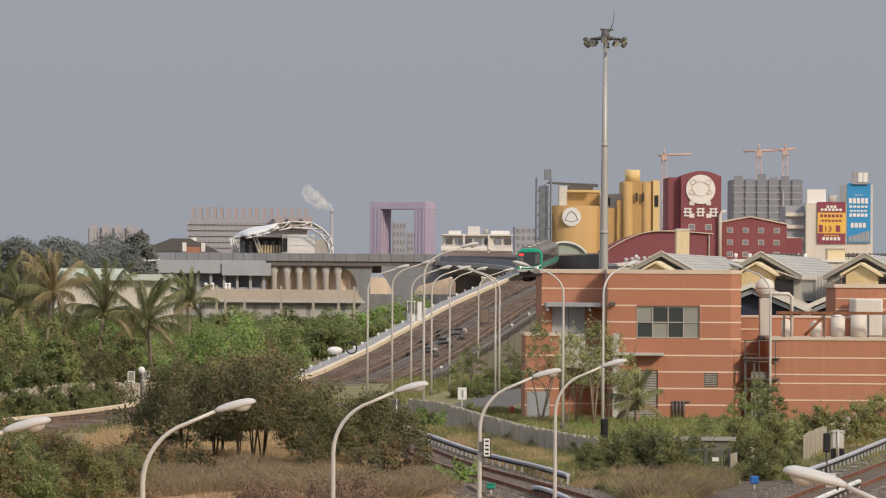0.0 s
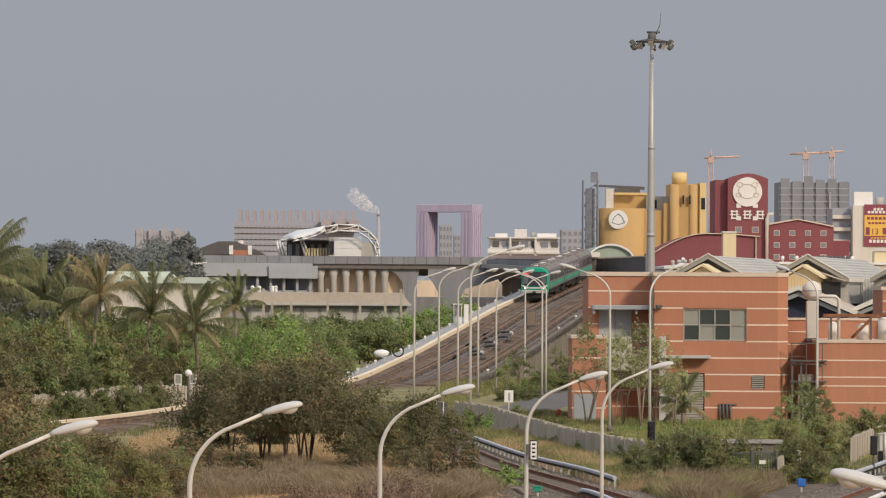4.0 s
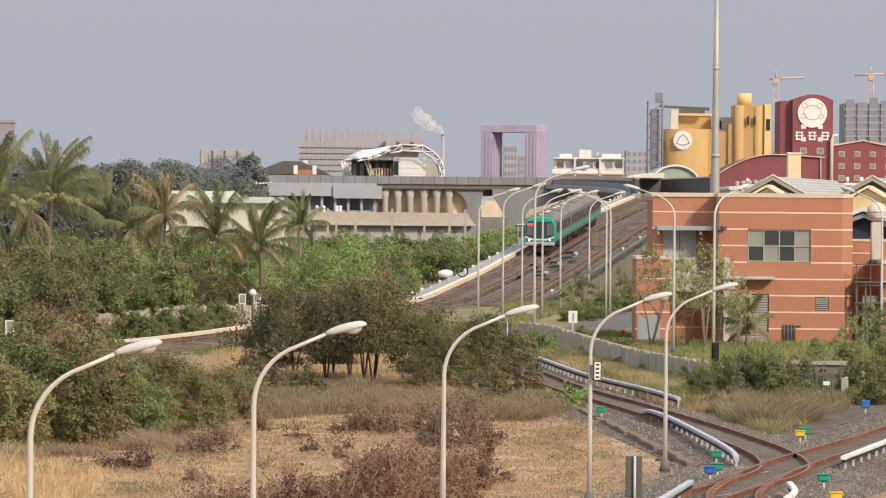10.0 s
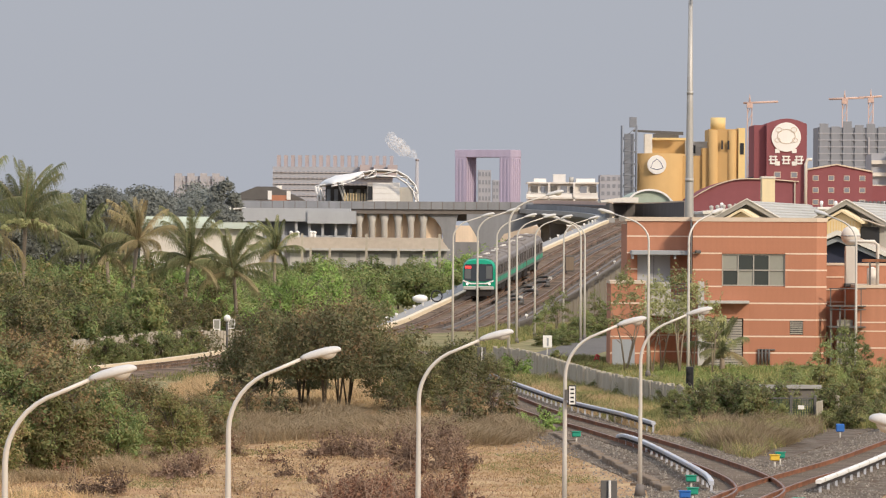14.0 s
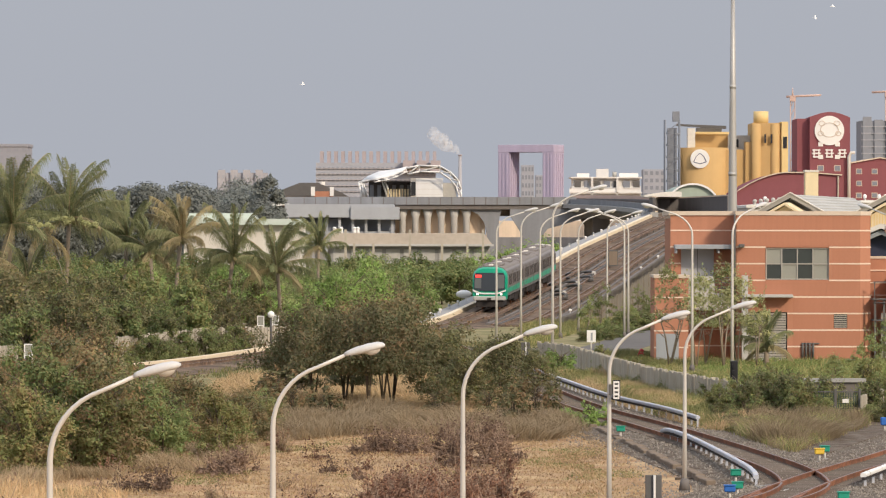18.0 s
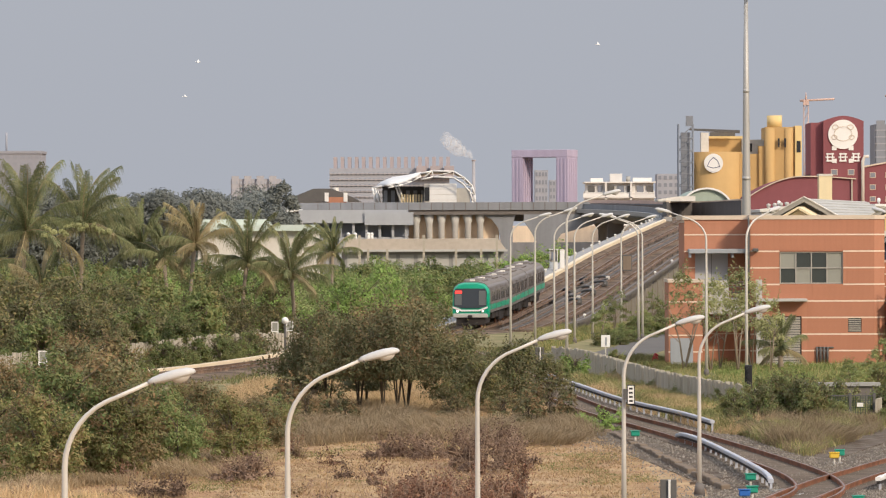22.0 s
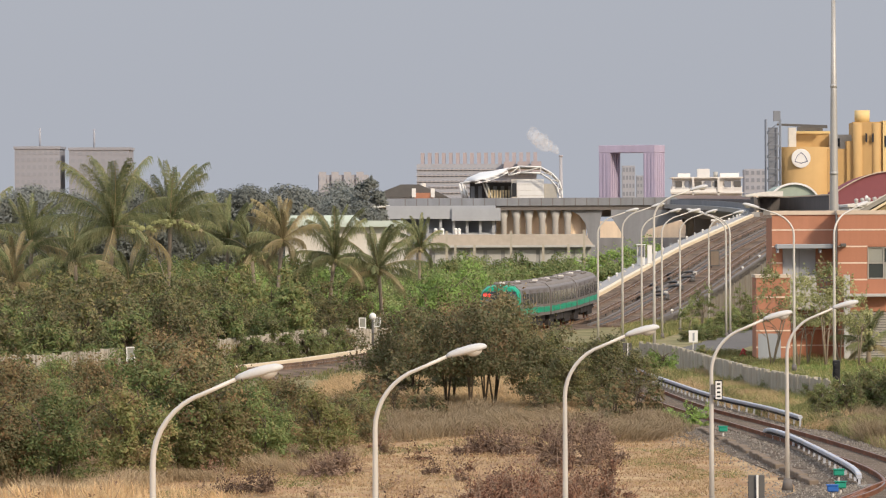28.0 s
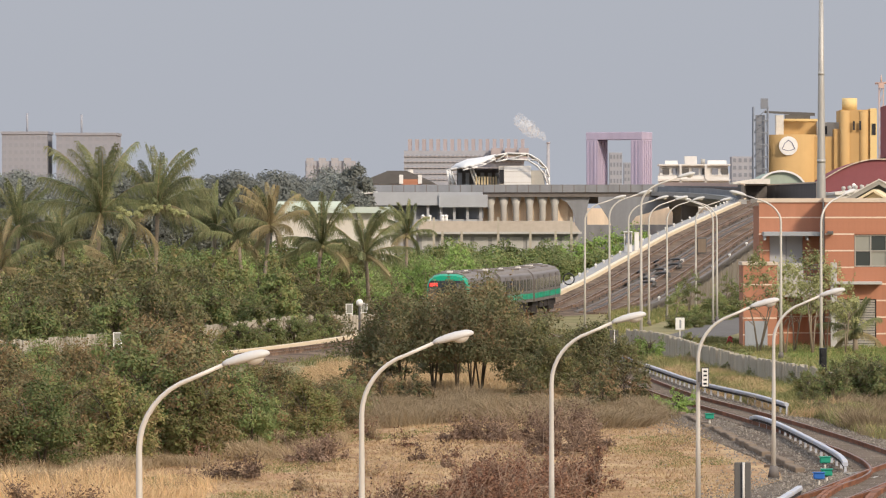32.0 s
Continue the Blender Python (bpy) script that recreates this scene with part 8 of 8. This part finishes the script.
        part("coconut", bm, "frond_dry" if k % 2 else "frond", t)
    fronds = int(fronds * 0.95)
    for k in range(fronds):
        q = (k + 0.5) / fronds
        az = k * 2.4 + rng.uniform(-0.3, 0.3)
        el = radians(88 - 112 * q ** 1.6 + rng.uniform(-10, 10)) + steep * (1 - q)
        el = min(el, radians(88))
        ln = length * rng.uniform(0.85, 1.08) * (0.8 + 0.2 * math.sin(math.pi * min(1, q + 0.15)))
        n = 12
        pts, p, e = [], Vector((lean, 0, height)), el
        for i in range(n + 1):
            pts.append(p.copy())
            d = Vector((math.cos(az) * math.cos(e) + wind * i / n, math.sin(az) * math.cos(e), math.sin(e)))
            p = p + d.normalized() * (ln / n)
            e -= radians(rng.uniform(3.0, 7.5)) * (0.3 + i / n)
        dead = q > 1 - old and rng.random() < 0.75
        v, f = [], []
        for i in range(1, n + 1):
            d = (pts[i] - pts[i - 1]).normalized()
            s = d.cross(Vector((0, 0, 1)))
            s = s.normalized() if s.length > 0.05 else Vector((-math.sin(az), math.cos(az), 0))
            x = i / n
            w = length * 0.21 * (0.35 + 2.2 * x * (1.08 - x))
            for sd in (-1, 1):
                for sub in (0.0, 0.12, 0.23, 0.34, 0.45, 0.56, 0.67, 0.78, 0.89):
                    base = pts[i - 1].lerp(pts[i], sub)
                    hang = rng.uniform(0.3, 1.9)
                    mid = base + s * sd * w * 0.26 + d * w * 0.34 - Vector((0, 0, w * 0.12 * hang))
                    tip = base + s * sd * w * 0.34 + d * w * 0.72 - Vector((0, 0, w * hang * 0.8))
                    b = d * rng.uniform(0.012, 0.024)
                    c0 = len(v)
                    v += [base - b, base + b, mid + b * 1.2, mid - b * 1.2, tip]
                    f += [(c0, c0 + 1, c0 + 2, c0 + 3), (c0 + 3, c0 + 2, c0 + 4)]
        m = "frond_dry" if dead or material == "frond_dry" and rng.random() < 0.7 else "frond"
        fr = new("frond", soup("frond", v, f, m))
        fr.parent = t
        bm = bmesh.new()
        add_tube(bm, pts, [0.05 * (1 - i / (n + 1)) + 0.012 for i in range(n + 1)], 4)
        part("midrib", bm, "frond_dry" if rng.random() < 0.5 else m, fr)
    return t


def palms():
    tall, low, dry = "tall green coconut palm with wind-blown fronds", "low green coconut palm among bushes", "half-dry coconut palm with yellowed fronds"
    rows = [(-30.2, 330, 8.5, 5.9, 26, "frond", tall), (-26.3, 332, 8.9, 5.0, 24, "frond", tall), (-19.0, 335, 7.6, 3.5, 22, "frond_dry", dry), (-15.6, 340, 6.2, 4.3, 20, "frond", "young coconut palm with upswept fronds"),
            (-11.7, 340, 5.5, 4.0, 22, "frond", "coconut palm with drooping lower fronds"), (-11.8, 440, 6.6, 3.4, 18, "frond", "small coconut palm beside the long shed"), (-36.0, 323, 4.8, 3.7, 18, "frond_dry", "coconut palm with yellow fruit and hanging fronds"),
            (-36.4, 337, 7.3, 3.8, 20, "frond", tall), 
            (-23.3, 347, 7.5, 3.7, 20, "frond", "dark coconut palm behind the slender tree"), (-40.5, 342, 8.2, 4.2, 20, "frond", tall), (-33.4, 342, 6.2, 3.8, 18, "frond", low), (-27.8, 318, 4.6, 3.2, 14, "frond_dry", "low palm with pale dusty fronds"), (-20.9, 345, 6.6, 3.2, 18, "frond", low)]
    for k, (x, y, h, ln, n, m, label) in enumerate(rows):
        make_palm(150 + k, h, n, ln, m, label, 0.15 if k in (3, 7) else 0.0, 0.3 if m == "frond_dry" else 0.16, (-0.25, 0.3, -0.5)[k % 3]).matrix_basis = pose(x, y, 0)


def small_trees():
    light = make_tree("slender_tree", 71, 9.0, 2.4, 0.62, "leaf_pale", "slender tree with a flat pale crown", "tree", 66, 36, 0.14, 0.17, "bark_pale", trunk=0.07, group="slender trees")
    scatter(light, [(-25.5, 316, 1.03)], 81)
    porch = make_bush("porch_tree", 77, 4.6, 1.5, ("leaf_pale", "leaf_light"), "thin tree with sparse pale leaves by the porch", "tree", 64, 14, 0.15, low=1.9, tip=0.3, stems=3, trunk=0.045, bark="bark_pale", group="thin trees by the porch")
    place_scaled(porch, 4.6, [(14.9, 286, 5.6), (16.4, 284, 5.1), (17.4, 287, 4.6), (13.4, 288, 5.0), (18.4, 285, 3.6), (15.6, 289, 4.4)], 87)
    shrubs = make_bush("shrub", 72, 2.4, 1.3, ("leaf_bush", "leaf_light"), "loose olive shrub by the fence", "shrub", 150, 24, 0.12, tip=0.4, group="fence shrubs")
    place_scaled(shrubs, 2.4, [(13.1, 212, 2.3), (14.2, 208, 2.5), (15.2, 205, 2.2), (12.0, 214, 1.7), (6.0, 274, 1.5), (18.9, 216, 1.7), (22.6, 236, 2.6), (25.4, 244, 2.8), (30.5, 262, 3.0), (33.0, 266, 3.6), (17.6, 222, 1.2), (27.0, 250, 2.2), (17.2, 214, 1.6), (19.6, 218, 1.9), (20.8, 224, 2.0), (16.2, 206, 1.3), (29.0, 258, 2.6), (10.4, 248, 1.0), (11.2, 240, 1.1), (8.9, 268, 0.9), (12.6, 228, 1.3), (18.0, 205, 1.0), (14.0, 226, 1.6), (12.4, 238, 1.4), (15.4, 232, 1.9), (18.2, 236, 1.6), (21.0, 240, 2.2), (16.8, 246, 1.5), (10.2, 262, 1.6), (9.2, 284, 1.7), (10.9, 254, 1.5)], 82)
    thick = make_bush("thicket_bush", 79, 2.0, 1.25, ("leaf_dark", "leaf_mid"), "dense dark bush by the mesh gate", "bush", 190, 26, 0.12, tip=0.5, group="bushes by the mesh gate")
    place_scaled(thick, 2.0, [(12.9, 206, 1.9), (13.7, 208, 2.2), (14.6, 206.5, 2.3), (15.4, 205.5, 2.0), (14.1, 211, 2.3), (15.3, 210.5, 2.0), (12.1, 209, 1.5), (16.9, 213, 2.0), (18.6, 209.5, 1.8), (20.3, 213, 1.4), (11.9, 200, 0.7), (12.3, 196, 0.7), (12.0, 204, 0.9), (19.0, 205, 1.2), (20.6, 208.5, 1.3)], 89)
    tall = make_bush("leafy_tree", 73, 4.4, 1.5, ("leaf_light", "leaf_bush"), "leafy olive-green tree beside the fence", "tree", 120, 22, 0.15, low=0.8, tip=0.4, stems=2, trunk=0.06, group="fence trees")
    place_scaled(tall, 4.4, [(22.0, 252, 3.0), (24.6, 262, 3.9), (21.0, 258, 2.4), (23.4, 246, 2.7), (25.9, 270, 4.4), (20.2, 246, 2.0), (33.5, 276, 4.4), (36.5, 278, 4.9), (26.2, 284, 4.6)], 83)
    green = make_bush("round_bush", 74, 1.7, 1.1, ("leaf_green", "leaf_mid"), "rounded fresh green bush", "bush", 130, 26, 0.13, tip=0.3, group="green bushes")
    place_scaled(green, 1.7, [(5.9, 199, 1.45), (6.3, 270, 2.2), (5.2, 209, 0.7), (-17.0, 262, 1.6), (8.6, 274, 1.2)], 84)
    wall = make_bush("wall_bush", 76, 3.4, 1.9, ("leaf_mid", "leaf_bush"), "dense bush grown against the ramp wall", "bush", 170, 24, 0.16, low=0.1, tip=0.4, group="bushes by the ramp wall")
    rw = random.Random(88)
    place_scaled(wall, 3.4, [(10.4 + (y - 348) * 0.135 + rw.uniform(-0.8, 0.8), y, rw.uniform(1.1, 2.9)) for y in range(349, 432, 4)] + [(10.6, 352, 2.2), (11.6, 364, 2.6), (12.9, 376, 3.2), (14.4, 388, 4.0), (15.6, 396, 4.4), (16.8, 402, 4.8), (17.9, 392, 3.6), (19.3, 410, 4.4), (20.8, 422, 5.0), (22.6, 436, 5.4)], 86)
    pale = make_bush("wall_tree", 78, 4.6, 1.5, ("leaf_light", "leaf_bush"), "thin yellow-green tree grown against the ramp wall", "tree", 90, 18, 0.16, low=1.2, tip=0.3, stems=3, trunk=0.05, bark="bark_pale", group="trees by the ramp wall")
    place_scaled(pale, 4.6, [(12.3, 385, 4.3), (10.9, 375, 3.5), (16.3, 400, 4.2), (17.8, 396, 3.9), (15.0, 394, 3.0)], 90)
    broad = make_palm(75, 1.3, 16, 2.5, "frond", "young palm by the louvred door", group="garden palms")
    broad.matrix_basis = pose(19.4, 291, 0)


def brush_pile(name, at, rx, ry, h, twigs, material, seed, label):
    """A ragged heap of cut stems with dead leaves, higher here and lower there."""
    r2 = random.Random(seed)
    t = thing(name, label, "brushwood")
    t.matrix_basis = pose(*at)
    lobes = []
    for k in range(max(9, twigs // 9)):
        a, q = r2.uniform(0, math.tau), math.sqrt(r2.random()) * r2.uniform(0.75, 1.1)
        x, y = rx * q * math.cos(a), ry * q * math.sin(a)
        rough = 0.45 + 0.9 * abs(noise.noise(Vector((x * 0.9 + seed, y * 0.45, 0)))) + 0.35 * noise.noise(Vector((x * 2.2, y * 1.2, seed)))
        top = h * max(0.16, (1 - 0.8 * q ** 3) * rough)
        rr = r2.uniform(0.12, 0.3) * min(1.0, rx)
        lobes.append((x, y, max(rr * 0.4, top - rr) * r2.uniform(0.35, 1.0), rr))
    bm = bmesh.new()
    for k in range(twigs // 3):
        x, y, z, rr = r2.choice(lobes)
        d = Vector((r2.gauss(0, 0.8), r2.gauss(0, 0.8), r2.gauss(0.55, 0.5))).normalized() * r2.uniform(0.4, 1.5) * min(1.0, 0.4 + rx * 0.4)
        p = Vector((x, y, max(0.03, z)))
        add_tube(bm, [p, p + d * 0.5 + Vector((r2.uniform(-0.05, 0.05), 0, 0.04)), p + d], [0.014, 0.011, 0.006], 3)
    part("brushwood", bm, "brush_stem", t, kind="stuff")
    lf = new("dead_leaf_litter", foliage("dead_leaves", seed, lobes, twigs * 11, 0.105, (material, "brush_grey"), 0.2, twigs // 2, 0.7, 0.8, 0.5))
    lf.parent = t
    tagged(lf, kind="stuff")


PICK = random.Random(19)


def field_edge(y):
    """Where the straw of the field ends on the side of the tracks."""
    return 8.1 - (y - 153) * 0.05 if y > 147 else 4.2 + (y - 125) * 0.19


def wedge(x, y):
    """The weedy ground between the two yard tracks, short of the ballast."""
    return y > 205 or (y > 177 and 12.64 - (y - 177) * 0.056 < x + 0.25 * noise.noise(Vector((x * 2, y, 3))) < 12.64 + (y - 177) * 0.2)


def field():
    grass_patch("dry_grass", "short mown dry straw grass", spread_points(91, 44000, (-24, 9), (86, 225), lambda x, y: x < min(field_edge(y), 6.5) and x > -0.118 * y - 2 and noise.noise(Vector((x * 0.45, y * 0.16, 3))) + 0.5 * noise.noise(Vector((x * 1.6, y * 0.6, 1))) > PICK.uniform(-0.75, 0.05)), 0.10, 3, "straw", 1, 1.4, 0.026)
    grass_patch("green_regrowth", "short greenish regrowth in the mown field", spread_points(107, 9000, (-20, 8), (100, 190), lambda x, y: x < min(field_edge(y), 6.5) and x > -0.118 * y - 2 and noise.noise(Vector((x * 0.3, y * 0.12, 15))) > 0.18), 0.08, 4, "greengrass", 17, 1.2, 0.02)
    grass_patch("red_stubble", "reddish-brown trampled stubble", spread_points(103, 9000, (-20, 8), (100, 185), lambda x, y: x < min(field_edge(y), 6.5) and x > -0.118 * y - 2 and noise.noise(Vector((x * 0.45, y * 0.16, 3))) < 0.05), 0.09, 3, "stubble", 13, 1.1, 0.018)
    grass_patch("tall_dry_grass", "strip of tall dry grey grass", spread_points(92, 6200, (-12.0, 6.2), (183, 218), lambda x, y: abs(y - 200 + 3 * math.sin(x * 0.7)) < 10 + 5 * noise.noise(Vector((x * 0.35, y * 0.15, 0))) and x < field_edge(y) - 0.3 and noise.noise(Vector((x * 0.6, y * 0.25, 4))) > -0.3), 0.85, 9, "tallgrass", 2, 0.9, 0.018)
    grass_patch("tall_dry_grass", "tall pale grass at the field edge", spread_points(93, 2400, (-18, -7), (146, 180), lambda x, y: abs(y - (174 + (x + 8) * 2.4)) < 7 + 5 * noise.noise(Vector((x * 0.5, y * 0.2, 7))) and noise.noise(Vector((x * 0.6, y * 0.25, 2))) > -0.2), 0.6, 9, "tallgrass", 3, 0.8, 0.016)
    grass_patch("tall_dry_grass", "tall pale golden grass beside the brushwood", spread_points(106, 2600, (-17, -9.5), (118, 150), lambda x, y: x < -10.6 + (y - 118) * 0.03 + 1.5 * noise.noise(Vector((x * 0.5, y * 0.2, 6))) and noise.noise(Vector((x * 0.6, y * 0.2, 12))) > -0.2), 0.62, 8, "straw", 16, 0.7, 0.014)
    grass_patch("yellow_grass", "yellow dry grass under the dark trees", spread_points(94, 12000, (-12, 5), (208, 266), lambda x, y: x < 5.5 - (y - 208) * 0.05 and x > track_x(y) + 3.2), 0.5, 5, "straw", 4, 0.7, 0.02)
    grass_patch("verge_grass", "green and dry grass behind the yard fence", spread_points(104, 9000, (10, 36), (214, 300), lambda x, y: x > 10.8 + (240 - y) * 0.11), 0.45, 5, "greengrass", 14, 0.5, 0.022)
    grass_patch("verge_grass", "mixed green and dry verge grass", spread_points(95, 6000, (6, 22), (172, 262), lambda x, y: 0 < x - (4.2 + (262 - y) * 0.055 + 2.6) < 9 and wedge(x, y)), 0.6, 8, "greengrass", 5, 0.6, 0.016)
    grass_patch("verge_grass", "dry yellow grass between track and fence", spread_points(96, 2600, (6, 16), (196, 268), lambda x, y: 1.8 < x - (3.4 + (262 - y) * 0.078) < 6.0 and noise.noise(Vector((x * 0.6, y * 0.12, 0))) > -0.05), 0.6, 8, "straw", 6, 0.6, 0.016)
    grass_patch("verge_grass", "green weeds between track and fence", spread_points(101, 2600, (6, 16), (196, 268), lambda x, y: 1.8 < x - (3.4 + (262 - y) * 0.078) < 6.0 and noise.noise(Vector((x * 0.6, y * 0.12, 0))) < 0.12), 0.6, 8, "greengrass", 11, 0.6, 0.016)
    grass_patch("reed_grass", "tall pale reed grass by the crossing track", spread_points(97, 2300, (12.0, 19.5), (174, 204), lambda x, y: wedge(x, y) and noise.noise(Vector((x * 0.7, y * 0.25, 5))) > -0.15), 0.95, 9, "tallgrass", 7, 0.6, 0.016)
    grass_patch("reed_grass", "green and yellow weeds by the crossing track", spread_points(102, 3000, (11.8, 21), (172, 215), lambda x, y: wedge(x, y) and noise.noise(Vector((x * 0.7, y * 0.2, 9))) > -0.2), 0.7, 8, "greengrass", 12, 0.6, 0.016)
    grass_patch("lawn", "green lawn before the brick building", spread_points(98, 5200, (15, 27), (268, 299)), 0.3, 5, "lawn", 8, 0.4, 0.025)
    grass_patch("track_grass", "mixed dry grass beside the approach track", spread_points(100, 9000, (-34, 6), (214, 345), lambda x, y: abs(x - track_x(y)) > 2.3 and x > -0.12 * y and (x < track_x(y) or y > 264)), 0.4, 4, "greengrass", 10, 0.5, 0.03)
    grass_patch("ramp_grass", "green and yellow grass before the service road", spread_points(105, 4200, (4, 17), (290, 318), lambda x, y: x > 6.0 + (298 - y) * 0.1), 0.45, 5, "greengrass", 15, 0.6, 0.02)
    grass_patch("ramp_grass", "green and yellow grass along the ramp wall", spread_points(99, 3600, (6, 17), (318, 420), lambda x, y: -3.0 < x - (track_x(max(402, y)) + 8.9 + (y - 402) * 0.10) < 2.6), 0.7, 5, "greengrass", 9, 0.4, 0.03)
    rg = random.Random(77)
    for k in range(34):
        y = rg.uniform(104, 186)
        x = rg.uniform(-0.095 * y, 1.5 + (2 if y < 150 else 0))
        brush_pile("dead_weed_clump", (x, y, 0), rg.uniform(0.2, 0.55), rg.uniform(0.4, 1.0), rg.uniform(0.2, 0.5), rg.randint(14, 40), ("brush", "brush_grey", "tallgrass")[k % 3], 200 + k, ("small clump of reddish dead weeds", "small clump of grey dead weeds", "small tussock of pale dry grass")[k % 3])
    brush_pile("brush_pile", (-0.9, 138, 0), 2.5, 8.0, 1.5, 1100, "brush", 5, "heap of reddish-brown cut dead brushwood")
    brush_pile("brush_pile", (1.0, 171, 0), 1.7, 4.5, 1.6, 620, "brush_grey", 6, "heap of grey cut brushwood")
    brush_pile("brush_pile", (-13.0, 131, 0), 1.9, 3.4, 0.95, 230, "stubble", 10, "ragged mound of reddish dry stems")
    brush_pile("brush_pile", (0.9, 146, 0), 1.7, 4.0, 1.1, 380, "brush", 15, "ragged heap of reddish dead brushwood")
    brush_pile("brush_pile", (-3.4, 131, 0), 2.0, 3.5, 0.9, 380, "brush", 16, "spread-out heap of reddish dead brushwood")
    brush_pile("brush_pile", (-5.2, 129, 0), 1.6, 2.4, 0.7, 240, "brush", 14, "spread-out low heap of brown brushwood")
    brush_pile("brush_pile", (-1.9, 178, 0), 1.6, 3.0, 0.8, 300, "brush_grey", 7, "low heap of grey brushwood")
    brush_pile("brush_pile", (-7.4, 163, 0), 1.1, 2.0, 1.0, 200, "brush_grey", 8, "small clump of dead brush")
    brush_pile("brush_pile", (-9.6, 152, 0), 1.1, 2.0, 0.6, 120, "brush_grey", 9, "low heap of grey-brown brush")


def stones():
    """Loose ballast stones about the junction, too many to count."""
    rng = np.random.default_rng(12)
    path = spline(YARD_T, 0.5) + spline(YARD_R, 0.5) + spline(YARD_B, 0.5)
    path = np.array([(p.x, p.y) for p in path if 112 < p.y < 262])
    n = 105000
    off = np.c_[rng.normal(0, 1.9, n), rng.normal(0, 1.9, n)]
    c = path[rng.integers(0, len(path), n)] + off
    far = np.hypot(off[:, 0], off[:, 1])
    lift = np.where(far < 1.7, 0.155, np.maximum(0.0, 0.155 - 0.085 * (far - 1.7)))
    r = rng.uniform(0.02, 0.055, n)
    base = np.array([(1, 0, 0), (-0.6, 0.8, 0), (-0.5, -0.9, 0), (0, 0, 1.1)])
    ang = rng.uniform(0, math.tau, n)
    ca, sa = np.cos(ang), np.sin(ang)
    v = np.empty((n, 4, 3))
    for i, (x, y, z) in enumerate(base):
        v[:, i, 0] = c[:, 0] + r * (x * ca - y * sa) * rng.uniform(0.7, 1.3, n)
        v[:, i, 1] = c[:, 1] + r * (x * sa + y * ca) * rng.uniform(0.7, 1.3, n)
        v[:, i, 2] = lift + r * z + rng.uniform(0, 0.02, n)
    f = []
    for i in range(n):
        k = 4 * i
        f += [(k, k + 1, k + 3), (k + 1, k + 2, k + 3), (k + 2, k, k + 3)]
    ob = new("ballast_stones", soup("ballast_stones", v.reshape(-1, 3).tolist(), f, "stone"))
    tagged(ob, "loose grey ballast stones about the junction", "gravel", kind="stuff")


# ---- calls ----
ground()
CARS = build_cars()
brick_building()
low_brick_building()
depot_sheds()
viaduct()
branch_viaduct()
dome_hall()
gate()
station()
long_shed()
white_block()
far_buildings()
white_works()
yellow_factory()
red_tower()
billboards()
PUFFS = chimney_and_steam()
BIRDS = build_birds()
ramp()
floodlight_mast()
lamps()
planting()
palms()
small_trees()
field()
stones()
yard_things()
ramp_things()
railway()
fences()


def motions():
    for car, rows in zip(CARS, train_rows()):
        walk(car, rows)
    for bird, (t0, x, y, z, speed, climb) in zip(BIRDS, EGRETS):
        walk(bird, [(t, pose(x - speed * (t - t0), y, z + climb * max(-4.0, min(4.0, t - t0)), 26 + 8 * math.sin(t * 5), 0, 4)) for t in [k * 0.5 for k in range(65)]])
    for k, (puff, x, y, z) in enumerate(PUFFS):
        walk(puff, [(0.0, pose(x + 0.8, y, z - 0.5, 0, 0, 0)), (16.0, pose(x, y, z, 8, 10, 15 + 3 * k)), (32.0, pose(x - 0.9, y, z + 0.6, 16, 20, 30 + 6 * k))])


motions()
